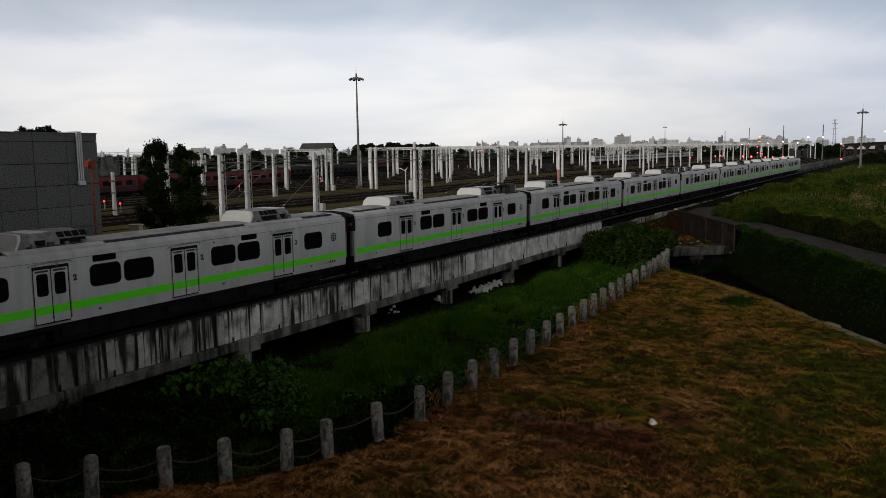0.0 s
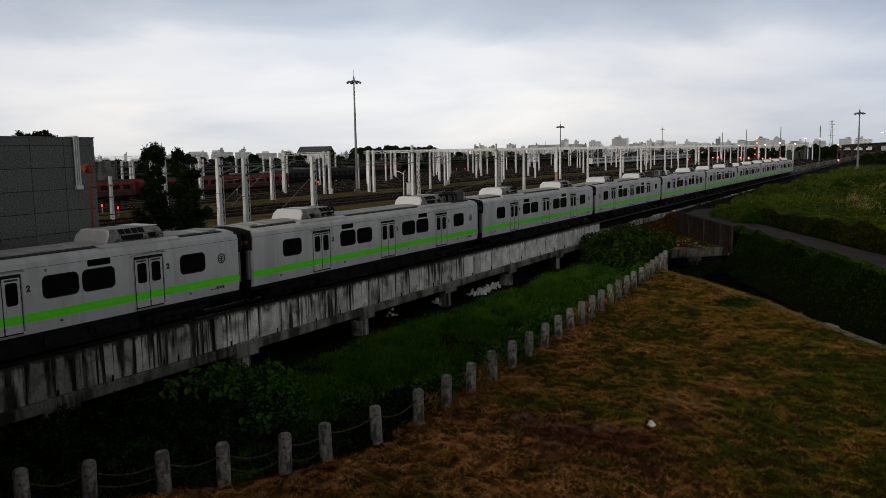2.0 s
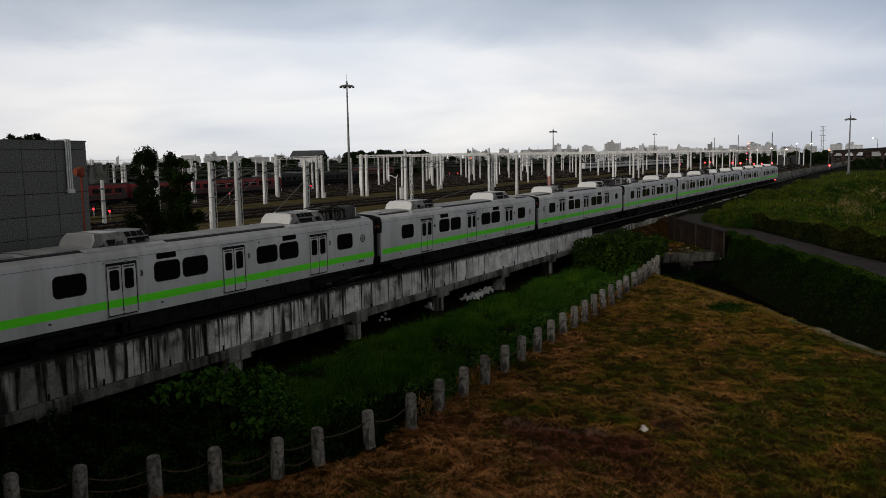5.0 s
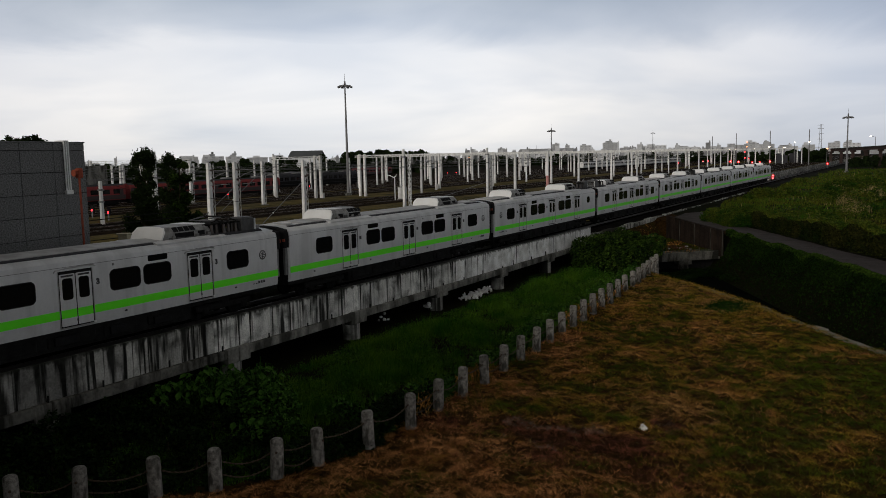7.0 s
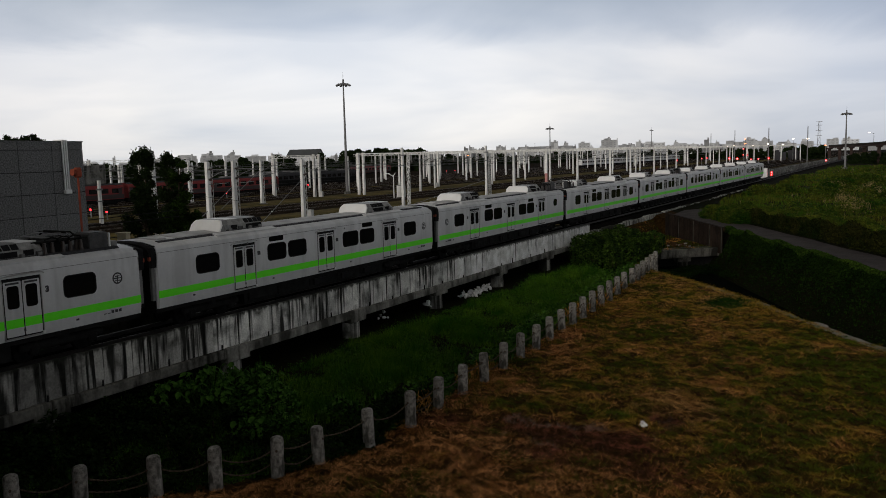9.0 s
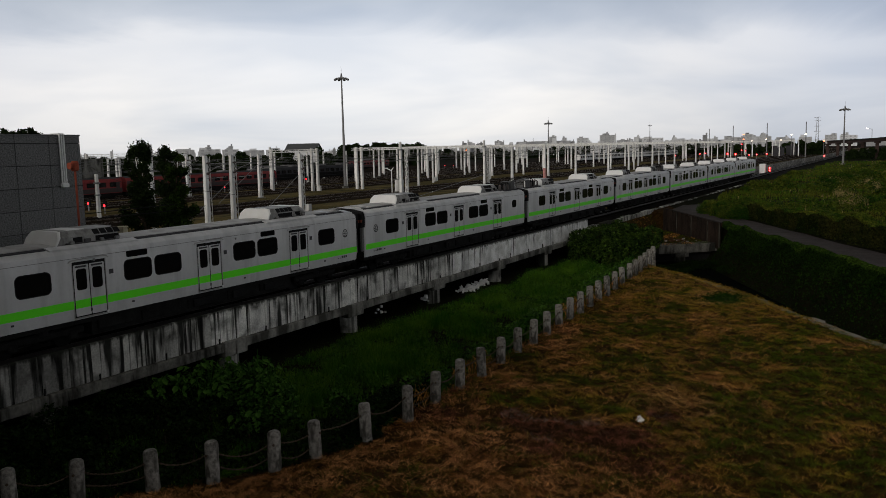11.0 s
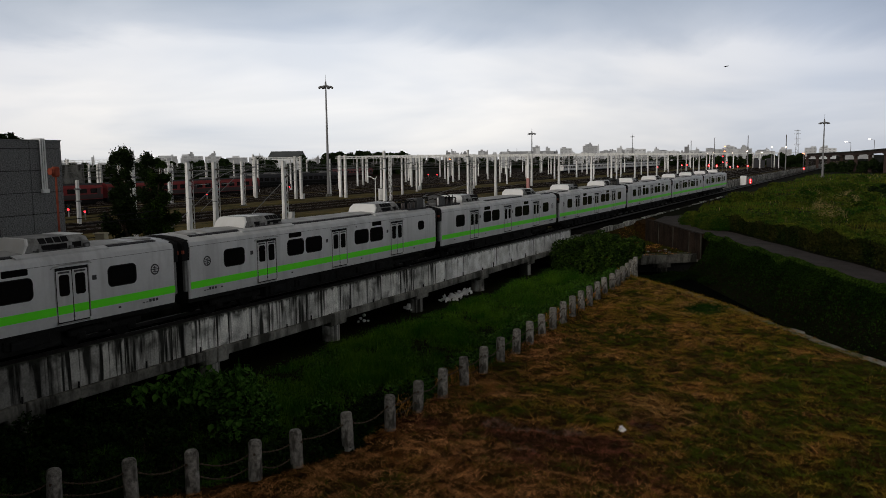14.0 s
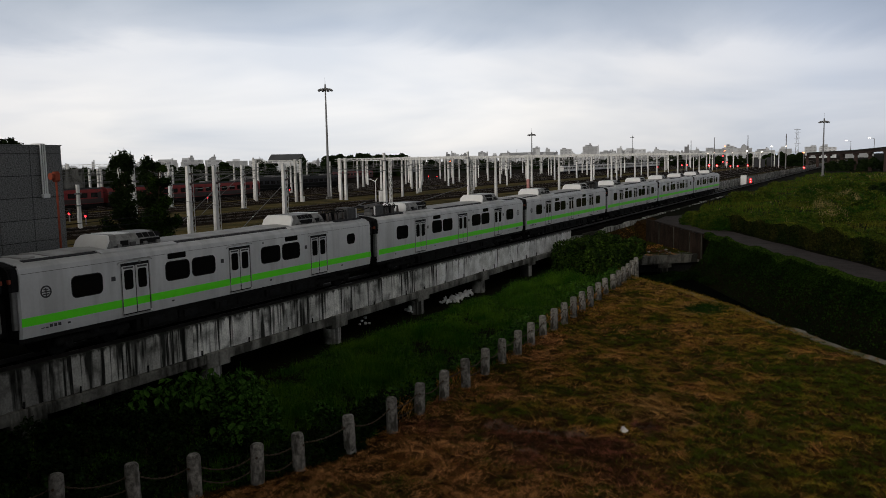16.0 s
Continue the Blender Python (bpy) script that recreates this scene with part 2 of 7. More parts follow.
M_BOLLARD = material("cast_bollard_concrete", (0.24, 0.228, 0.208), 0.95, 0, 0.6, 9, 1.0, 60, obj=0.2, streak=((0.045, 0.043, 0.036), 0.8, (6, 6, 1.8)), crisp=0.12, start=0.50)
M_CHAIN = material("rusty_chain", (0.085, 0.062, 0.045), 0.7, 0.3, 0.4, 20)
M_GRANITE = material("grey_granite_tile", (0.122, 0.124, 0.126), 0.6, 0, 0.85, 16, 0.3, 90, obj=0.08)
M_JOINT = material("dark_joint", (0.02, 0.02, 0.02), 0.9, 0, 0.2, 5)
M_PLAINWALL = material("plain_grey_wall", (0.16, 0.16, 0.155), 0.9, 0, 0.25, 0.5, 0.3, 12)
M_POST = material("galvanised_post", (0.76, 0.76, 0.75), 0.6, 0.0, 0.12, 1.5, streak=((0.33, 0.32, 0.30), 0.5, (1.5, 1.5, 0.3)), obj=0.2)
M_POSTDARK = material("grey_steel_mast", (0.20, 0.20, 0.205), 0.6, 0.3, 0.15, 1.5)
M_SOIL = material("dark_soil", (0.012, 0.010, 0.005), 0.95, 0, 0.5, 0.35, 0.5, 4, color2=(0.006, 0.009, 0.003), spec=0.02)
M_CLOD = material("brown_clods", (0.07, 0.036, 0.018), 0.95, 0, 0.4, 3, 0.6, 20, spec=0.02)
M_LAWN = material("dry_lawn_thatch", (0.055, 0.028, 0.008), 0.95, 0, 0.4, 4.0, 1.0, 16, color2=(0.010, 0.006, 0.002), spec=0.02)
M_BALLAST = material("yard_ballast", (0.034, 0.023, 0.015), 0.95, 0, 0.5, 0.25, 0.8, 6, color2=(0.006, 0.005, 0.004), spec=0.01)
# near-line ballast blackened to hold the shade under the train
M_SHADEBLACK = material("shade_black_ballast", (0.007, 0.006, 0.005), 0.95, 0, 0.5, 0.8, 0.8, 10, spec=0.02)
M_STRIP = material("yellow_grass_strip", (0.16, 0.12, 0.040), 0.95, 0, 0.4, 0.3, 0.5, 5, color2=(0.030, 0.030, 0.010), spec=0.03)
M_RAIL = material("rusty_rail_steel", (0.026, 0.018, 0.013), 0.8, 0.0, 0.4, 2, spec=0.02)
M_RAILHEAD = material("polished_rail_head", (0.26, 0.22, 0.19), 0.5, 0.2, 0.3, 2)
M_RAILDARK = material("dark_rail_steel", (0.030, 0.026, 0.024), 0.5, 0.3, 0.3, 2)
M_SLEEPER = material("oily_sleeper", (0.030, 0.023, 0.017), 0.9, 0, 0.4, 2, spec=0.01)
M_ASPHALT = material("old_path_asphalt", (0.062, 0.055, 0.055), 0.9, 0, 0.3, 0.8, 0.4, 30, spec=0.05)
M_ROCK = material("ditch_edge_stone", (0.22, 0.21, 0.19), 0.9, 0, 0.4, 3, 0.5, 15, obj=0.2)
M_RUSTWALL = material("rusty_sheet_pile", (0.026, 0.018, 0.014), 0.85, 0.0, 0.5, 0.8, 0.4, 10, streak=((0.010, 0.009, 0.008), 0.7, (2, 2, 0.3)), spec=0.05)
M_LAWNGREEN = material("green_lawn_grass", (0.018, 0.036, 0.002), 0.85, 0, 0.4, 1.5, island=0.6, color2=(0.075, 0.100, 0.007), spec=0.03, ramp_at=(0.41, 0.60))
M_OLIVEGRASS = material("olive_lawn_grass", (0.050, 0.040, 0.004), 0.85, 0, 0.4, 1.5, island=0.6, color2=(0.36, 0.24, 0.028), spec=0.03, ramp_at=(0.41, 0.60))
M_GOLDGRASS = material("golden_lawn_grass", (0.50, 0.31, 0.050), 0.85, 0, 0.4, 1.5, island=0.6, color2=(0.15, 0.105, 0.013), spec=0.03, ramp_at=(0.42, 0.58))
M_TANGRASS = material("tan_straw", (0.60, 0.33, 0.11), 0.9, 0, 0.4, 1.5, island=0.7, color2=(0.24, 0.11, 0.025), spec=0.03, ramp_at=(0.42, 0.58))
M_RUSTGRASS = material("rusty_straw", (0.68, 0.32, 0.115), 0.9, 0, 0.4, 1.5, island=0.8, color2=(0.21, 0.080, 0.022), spec=0.03, ramp_at=(0.43, 0.57))
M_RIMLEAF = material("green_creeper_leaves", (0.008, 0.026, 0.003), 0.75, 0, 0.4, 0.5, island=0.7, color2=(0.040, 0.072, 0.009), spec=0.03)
# creeper colour lowered to hold the shade of the ditch bank
M_VINE = material("shade_dark_creeper_leaves", (0.002, 0.008, 0.001), 0.75, 0, 0.4, 0.5, island=0.7, color2=(0.012, 0.026, 0.003), spec=0.03)
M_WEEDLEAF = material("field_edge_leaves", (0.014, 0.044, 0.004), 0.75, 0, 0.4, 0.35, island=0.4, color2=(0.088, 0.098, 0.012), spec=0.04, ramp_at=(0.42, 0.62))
# hedge face colour, darkened to hold the face's shade
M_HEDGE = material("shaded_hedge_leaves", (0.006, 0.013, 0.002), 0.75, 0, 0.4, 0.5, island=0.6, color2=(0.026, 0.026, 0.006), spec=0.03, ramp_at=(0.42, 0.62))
M_DEADGRASS = material("dead_matted_grass", (0.24, 0.082, 0.046), 0.9, 0, 0.4, 1.6, island=0.7, color2=(0.024, 0.009, 0.006), spec=0.03, ramp_at=(0.44, 0.58))
M_WATER = material("ditch_water", (0.004, 0.005, 0.004), 0.6, 0, 0.3, 0.5, spec=0.0)
M_GRASS = material("tall_green_grass", (0.021, 0.078, 0.005), 0.8, 0, 0.4, 0.7, island=0.5, color2=(0.096, 0.186, 0.015), spec=0.02, ramp_at=(0.42, 0.60))
M_DRYGRASS = material("dry_short_grass", (0.68, 0.33, 0.08), 0.85, 0, 0.4, 1.5, island=0.6, color2=(0.105, 0.043, 0.009), spec=0.03, ramp_at=(0.42, 0.58))
M_WEED = material("field_weeds", (0.031, 0.080, 0.006), 0.8, 0, 0.4, 0.14, island=0.4, color2=(0.088, 0.080, 0.012), spec=0.03, ramp_at=(0.42, 0.60))
M_GREYHAY = material("weathered_grey_hay", (0.30, 0.235, 0.185), 0.9, 0, 0.4, 1.6, island=0.6, color2=(0.10, 0.07, 0.055), spec=0.03)
M_STRAW = material("pale_dry_stalks", (0.26, 0.20, 0.09), 0.85, 0, 0.3, 0.8, island=0.4, spec=0.05)
M_LEAF = material("bush_leaves", (0.011, 0.048, 0.004), 0.7, 0, 0.4, 0.8, island=0.7, color2=(0.060, 0.130, 0.018), spec=0.05)
M_LEAFDARK = material("dark_tree_leaves", (0.010, 0.018, 0.006), 0.75, 0, 0.4, 0.7, island=0.6, color2=(0.020, 0.034, 0.009), spec=0.04)
M_TREELEAF = material("tree_leaves", (0.006, 0.016, 0.003), 0.75, 0, 0.4, 1.2, island=0.8, color2=(0.052, 0.096, 0.012), spec=0.05, ramp_at=(0.42, 0.62))
# leaf colour lowered to hold the shade at the near left
M_UNDERGROWTH = material("shade_dark_weed_leaves", (0.004, 0.010, 0.002), 0.75, 0, 0.4, 1.5, island=0.7, color2=(0.013, 0.030, 0.005), spec=0.03, ramp_at=(0.42, 0.62))
M_BARK = material("bark", (0.06, 0.045, 0.03), 0.9, 0, 0.4, 4, 0.6, 20)
M_RED = material("carriage_red", (0.21, 0.009, 0.010), 0.55, 0, 0.3, 1)
M_REDGREY = material("carriage_dark_red", (0.030, 0.014, 0.014), 0.5, 0, 0.2, 1)
M_WHITECAR = material("carriage_white", (0.70, 0.70, 0.70), 0.45, 0, 0.08, 1)
M_BUILD = material("far_render_wall", (0.50, 0.51, 0.53), 0.9, 0, 0.2, 0.08, obj=0.3)
M_FARDARK = material("far_grey_wall", (0.33, 0.335, 0.35), 0.9, 0, 0.25, 0.1, obj=0.3)
M_BUILDWIN = material("far_window", (0.33, 0.34, 0.36), 0.5, 0, 0.2, 0.3)
M_ROOFSLATE = material("grey_sheet_roof", (0.10, 0.105, 0.11), 0.7, 0, 0.15, 0.2)
M_RUSTPIPE = material("orange_rust_paint", (0.30, 0.075, 0.045), 0.7, 0, 0.3, 3)
M_REDLAMP = glow("red_signal_lens", (1.0, 0.004, 0.006), 8.0)
# dim red emission that imitates the glow round a signal lamp
M_REDHALO = glow("red_halo_lens", (1.0, 0.004, 0.008), 1.6)
M_REDCORE = glow("red_lamp_core", (1.0, 0.13, 0.13), 6.0)
M_REDDIM = glow("dim_red_lens", (1.0, 0.02, 0.03), 5.0)
M_WARMLAMP = glow("warm_lamp_lens", (1.0, 0.80, 0.62), 8.0)
M_ORANGELAMP = glow("orange_lamp_lens", (1.0, 0.22, 0.07), 5.0)
M_REDBAND = material("faded_red_band", (0.50, 0.22, 0.20), 0.6, 0, 0.2, 2)
M_CREAM = material("cream_cabinet", (0.50, 0.45, 0.33), 0.7, 0, 0.1, 3)
M_PAPER = material("white_litter", (0.9, 0.9, 0.89), 0.8, 0, 0.05, 10)


# ---- mesh helpers ----
class Mesh:
    """Collects simple solids into one mesh."""

    def __init__(self):
        self.v, self.f = [], []

    def add(self, verts, faces):
        k = len(self.v)
        self.v.extend(verts)
        self.f.extend(tuple(i + k for i in q) for q in faces)
        return self

    def box(self, x0, x1, y0, y1, z0, z1, b=0.0):
        if b <= 0:
            v = [(x, y, z) for z in (z0, z1) for y in (y0, y1) for x in (x0, x1)]
            return self.add(v, [(0, 2, 3, 1), (4, 5, 7, 6), (0, 1, 5, 4), (2, 6, 7, 3), (0, 4, 6, 2), (1, 3, 7, 5)])
        ring = [(x0 + b, y0), (x1 - b, y0), (x1, y0 + b), (x1, y1 - b), (x1 - b, y1), (x0 + b, y1), (x0, y1 - b), (x0, y0 + b)]
        inner = [(x0 + b, y0 + b), (x1 - b, y0 + b), (x1 - b, y0 + b), (x1 - b, y1 - b), (x1 - b, y1 - b), (x0 + b, y1 - b), (x0 + b, y1 - b), (x0 + b, y0 + b)]
        rings = [[(x, y, z0) for x, y in inner], [(x, y, z0 + b) for x, y in ring], [(x, y, z1 - b) for x, y in ring], [(x, y, z1) for x, y in inner]]
        return self.loft(rings)

    def loft(self, rings, caps=True, closed=True):
        n = len(rings[0])
        v = [p for r in rings for p in r]
        f = []
        for i in range(len(rings) - 1):
            for j in range(n if closed else n - 1):
                a, b2 = i * n + j, i * n + (j + 1) % n
                f.append((a, b2, b2 + n, a + n))
        if caps:
            f.append(tuple(range(n - 1, -1, -1)))
            f.append(tuple((len(rings) - 1) * n + j for j in range(n)))
        return self.add(v, f)

    def cyl(self, p0, p1, r0, r1=None, n=8, caps=True):
        p0, p1 = Vector(p0), Vector(p1)
        r1 = r0 if r1 is None else r1
        d = (p1 - p0).normalized()
        a = d.orthogonal().normalized()
        b = d.cross(a)
        rings = []
        for p, r in ((p0, r0), (p1, r1)):
            rings.append([tuple(p + (a * math.cos(2 * math.pi * i / n) + b * math.sin(2 * math.pi * i / n)) * r) for i in range(n)])
        return self.loft(rings, caps)

    def tube(self, pts, r, n=6):
        pts = [Vector(p) for p in pts]
        rings = []
        for i, p in enumerate(pts):
            d = (pts[min(i + 1, len(pts) - 1)] - pts[max(i - 1, 0)]).normalized()
            a = d.cross(Vector((0.013, 0.02, 1))).normalized()
            b = d.cross(a)
            rr = r[i] if isinstance(r, (list, tuple)) else r
            rings.append([tuple(p + (a * math.cos(2 * math.pi * k / n) + b * math.sin(2 * math.pi * k / n)) * rr) for k in range(n)])
        return self.loft(rings)

    def rod(self, p0, p1, w):
        """A square bar."""
        return self.cyl(p0, p1, w * 0.7, n=4)

    def ball(self, c, r, n=8, m=5, sz=1.0):
        rings = []
        for i in range(1, m):
            a = math.pi * i / m
            rings.append([(c[0] + r * math.sin(a) * math.cos(2 * math.pi * k / n), c[1] + r * math.sin(a) * math.sin(2 * math.pi * k / n), c[2] - r * sz * math.cos(a)) for k in range(n)])
        return self.loft(rings)

    def plate(self, ring, axis, d0, d1):
        """A flat outline, given in the two other axes, made thick along axis (0, 1 or 2)."""
        def at(p, d):
            return ((d, p[0], p[1]), (p[0], d, p[1]), (p[0], p[1], d))[axis]
        return self.loft([[at(p, d0) for p in ring], [at(p, d1) for p in ring]])

    def data(self, name, mat, smooth=False):
        me = bpy.data.meshes.new(name)
        me.from_pydata(self.v, [], self.f)
        bm = bmesh.new()
        bm.from_mesh(me)
        bmesh.ops.recalc_face_normals(bm, faces=bm.faces)
        bm.to_mesh(me)
        bm.free()
        me.materials.append(mat)
        if smooth:
            me.polygons.foreach_set("use_smooth", [True] * len(me.polygons))
            me.set_sharp_from_angle(angle=radians(40))
        return me


def part(name, mesh, mat, parent=None, label="", at=None, smooth=False):
    """Links a mesh as one object, under a thing where one is given."""
    ob = new(name, mesh.data(name, mat, smooth) if isinstance(mesh, Mesh) else mesh)
    if parent is not None:
        ob.parent = parent
    if at is not None:
        ob.matrix_basis = at
    return tagged(ob, label)


def thing(name, label, category, m=None, group="", kind=""):
    ob = new(name)
    ob.empty_display_size = 0.2
    if m is not None:
        ob.matrix_basis = m
    return tagged(ob, label, category, group, kind)


def raw_mesh(name, verts, faces, mat):
    """A large mesh straight from numpy arrays of triangles or quads."""
    verts = np.asarray(verts, dtype=np.float32)
    faces = np.asarray(faces, dtype=np.int32)
    me = bpy.data.meshes.new(name)
    me.vertices.add(len(verts))
    me.vertices.foreach_set("co", verts.ravel())
    k = faces.shape[1]
    me.loops.add(faces.size)
    me.loops.foreach_set("vertex_index", faces.ravel())
    me.polygons.add(len(faces))
    me.polygons.foreach_set("loop_start", np.arange(0, faces.size, k, dtype=np.int32))
    me.update(calc_edges=True)
    me.validate()
    me.materials.append(mat)
    return me


def rrect(y0, y1, z0, z1, r, n=4):
    """Rounded rectangle outline."""
    out = []
    for cy, cz, a0 in ((y1 - r, z1 - r, 0), (y0 + r, z1 - r, 90), (y0 + r, z0 + r, 180), (y1 - r, z0 + r, 270)):
        for i in range(n + 1):
            a = radians(a0 + 90 * i / n)
            out.append((cy + r * math.cos(a), cz + r * math.sin(a)))
    return out


RNG = np.random.default_rng(7)


def smoothstep(a, b, x):
    t = np.clip((x - a) / (b - a), 0, 1)
    return t * t * (3 - 2 * t)


# ---- ground ----
RAIL = 2.35       # top of rail of the near line
TRACK = -1.445    # its centre line
YARD = 1.2
LAWN = 0.7


def edge_line(x, y):      # beyond the lawn's stone edge: positive
    return (x - 9.95) * 0.784 + (y - 20.2) * 0.62 - edge_bow((x - 9.95) * 0.62 - (y - 20.2) * 0.784)


def edge_bow(s):
    """How far the edge swells out, s metres down from its tip."""
    return 0.55 * smoothstep(-1.0, 6.0, s) * smoothstep(20.0, 8.0, s)


def path_line(x, y):      # across the path: 0 to 3
    return (x - 10.6) * 0.882 + (y - 41.0) * 0.472


def culvert_line(x, y):   # behind the culvert: positive
    return -(x - 6.2) * 0.689 + (y - 34.4) * 0.725


def fence_line(x, y):     # behind the sheet wall: positive
    return (x - 3.1) * 0.824 + (y - 48.0) * 0.567


ROW_Y = (-23.0, -20.54, -18.27, -15.99, -14.2, -11.2, -6.0, 0.0, 10.0, 17.0, 24.0)
ROW_X = (3.6, 6.15, 8.15, 9.91, 10.6, 10.87, 10.76, 10.5, 9.8, 9.37, 8.6)


def bollard_x(y):
    """The gently curved line of bollards."""
    return np.interp(y, ROW_Y, ROW_X)


def ground_z(x, y):
    x, y = np.asarray(x, float), np.asarray(y, float)
    lump = 0.05 * np.sin(x * 0.9 + 1.3 * np.sin(y * 0.37)) * np.cos(y * 0.7 + x * 0.21)
    b = bollard_x(y)
    near = LAWN * smoothstep(-2.6, -0.35, x - b) + lump * smoothstep(-9, -2, -np.abs(x - b)) + lump * 0.4
    e, p, c, w = edge_line(x, y), path_line(x, y), culvert_line(x, y), fence_line(x, y)
    ditch = -1.5 + 3.1 * smoothstep(-3.0, -0.5, p)
    z = np.where(e > 0.15, near + (ditch - near) * smoothstep(0.15, 0.7, e), near)
    tip = smoothstep(24.0, 27.0, y) * smoothstep(-1.5, 1.0, x - 7.0)
    z = np.where(e > 0.15, z, z + (-1.3 - z) * tip)
    z = np.where((c > 1.3) & (p < 0.2), 0.35 + 0.1 * lump, z)
    field = 1.6 + 2.5 * lump * smoothstep(3, 9, p)
    z = np.where((w > 0.55) & (c > 1.3) | (p > -0.05), field, z)
    bank = smoothstep(30.0, 36.0, y) * smoothstep(4.6, 1.4, np.abs(x - TRACK))
    z = z + (1.95 - z) * bank
    left = smoothstep(-4.5, -8.0, x)
    z = z + (YARD - z) * left
    far = smoothstep(90, 140, np.hypot(x, y)) * smoothstep(-4, 6, x)
    return z + (1.7 - z) * far * (1 - bank)


def build_ground():
    xs = np.concatenate([-np.geomspace(3000, 150, 14), np.arange(-140, -12, 2.0), np.arange(-12, 36, 0.4), np.geomspace(36, 3000, 26)])
    ys = np.concatenate([-np.geomspace(3000, 62, 14), np.arange(-60, -36, 3.0), np.arange(-36, 66, 0.4), np.geomspace(66, 3500, 44)])
    X, Y = np.meshgrid(xs, ys)
    Z = ground_z(X, Y)
    v = np.stack([X, Y, Z], -1).reshape(-1, 3)
    nx, ny = len(xs), len(ys)
    i, j = np.meshgrid(np.arange(nx - 1), np.arange(ny - 1))
    a = (j * nx + i).ravel()
    f = np.stack([a, a + 1, a + nx + 1, a + nx], -1)
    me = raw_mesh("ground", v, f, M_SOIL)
    me.materials.append(M_LAWN)
    me.materials.append(M_BALLAST)
    me.materials.append(M_STRIP)
    cx, cy = v[f].mean(1)[:, 0], v[f].mean(1)[:, 1]
    idx = np.zeros(len(f), np.int32)
    idx[(edge_line(cx, cy) < 0.2) & (cx > bollard_x(cy) - 0.3) & (cy < 27) & (cy > -70)] = 1
    idx[(culvert_line(cx, cy) > 1.3) & (path_line(cx, cy) < 0) & (cx > -1) & (cy < 70)] = 1
    idx[(cx < -8) & (cx > -190) & (cy < 1500)] = 2
    me.polygons.foreach_set("material_index", idx)
    me.polygons.foreach_set("use_smooth", np.ones(len(f), bool))
    tagged(new("ground", me), "dark soil and dry lawn ground beside the railway", "ground", kind="structure")


build_ground()


# ---- viaduct and near line ----
def build_viaduct():
    via = thing("viaduct", "low concrete railway viaduct with rain-stained parapet panels", "viaduct")
    y0, y1 = -64.0, 33.0
    # deck coloured black for the shade under the train
    part("deck", Mesh().box(-3.75, 0.45, y0, y1, 1.32, 1.85, 0.03), M_SHADEBLACK, via)
    # near spans take a darker concrete, for stains and for the shade there
    for k in range(-8, 5):
        part("edge_beam", Mesh().box(0.45, 0.86, max(y0, 0.11 + 8 * k), min(y1, 8.09 + 8 * k), 1.00, 1.36, 0.03), M_BEAMDARK if k < -1 else M_CONC2, via)
    part("edge_beam", Mesh().box(-4.16, -3.75, y0, y1, 1.00, 1.36, 0.03), M_CONC2, via)
    # far parapet in dark concrete: the shade behind the train, put into its colour
    part("parapet", Mesh().box(-3.95, -3.80, y0, y1, 1.36, 2.60, 0.02), M_CONCDARK, via)
    y = y0
    rnd = random.Random(3)
    while y < y1 - 0.3:
        w = min(rnd.choice((1.0, 1.0, 2.0, 1.5)), y1 - y)
        # base grey steps down towards -y, partly shade put into the colour
        part("parapet_panel", Mesh().box(0.56 + rnd.uniform(-0.006, 0.006), 0.70 + rnd.uniform(-0.008, 0.008), y + 0.006, y + w - 0.006, 1.362, 2.60 + rnd.uniform(-0.012, 0.012), 0.012), M_PANELNEW if y > 9 else M_PANELDARK if y < -15.2 else M_PANELDIM if y < -11 + 3 * (rnd.random() - 0.5) else M_PANEL, via)
        y += w
    for k in range(-8, 5):
        py = 0.1 + 8 * k
        if py > 30:
            continue
        part("pier", Mesh().cyl((0.38, py, -0.6), (0.38, py, 1.02), 0.42, n=20), M_CONC, via)
        part("pier", Mesh().cyl((-3.2, py, -0.6), (-3.2, py, 1.12), 0.42, n=20), M_CONC2, via)
        part("pier_cap", Mesh().box(-3.7, 0.44, py - 0.40, py + 0.40, 0.90, 1.32, 0.04), M_CONC2, via)
        for q in (-0.62, 0.02):
            part("bearing_block", Mesh().box(0.44, 0.885, py + q, py + q + 0.60, 0.80, 1.385, 0.03), M_BEAMDARK if k < -1 else M_CONC2, via)
    for k in range(24):
        dy = -26.0 + 2.45 * k + rnd.uniform(-0.5, 0.5)
        part("drain_stub", Mesh().cyl((0.78, dy, 1.34), (0.77, dy + 0.02, 1.34 + rnd.uniform(0.16, 0.34)), 0.03, n=6), M_RUBBER, via)
    part("abutment", Mesh().box(-4.3, 0.92, 32.6, 35.0, -0.8, 1.9, 0.06), M_CONC2, via)
    # low kerb wall along the embankment
    kerb = thing("embankment_wall", "low stained concrete block wall along the railway embankment", "wall")
    yy = 33.02
    while yy < 112:
        w = rnd.choice((1.2, 2.0, 2.4))
        part("wall_block", Mesh().box(0.62, 0.92, yy, yy + w - 0.03, 0.3, 2.02 + rnd.uniform(-0.09, 0.05), 0.03), M_CONC if rnd.random() < 0.6 else M_CONCDARK, kerb)
        yy += w + rnd.choice((0, 0, 0.25))
    # bed, sleepers and rails coloured dark for the shade under the train
    track = thing("railway_track", "single railway track with concrete sleepers", "railway track")
    for sx in (-0.53, 0.53):
        part("rail", Mesh().box(TRACK + sx - 0.035, TRACK + sx + 0.035, -64, 700, RAIL - 0.15, RAIL, 0.01), M_RAILDARK, track)
    sl = Mesh()
    yy = -30.0
    while yy < 330:
        sl.box(TRACK - 1.0, TRACK + 1.0, yy, yy + 0.24, RAIL - 0.32, RAIL - 0.15)
        yy += 0.62
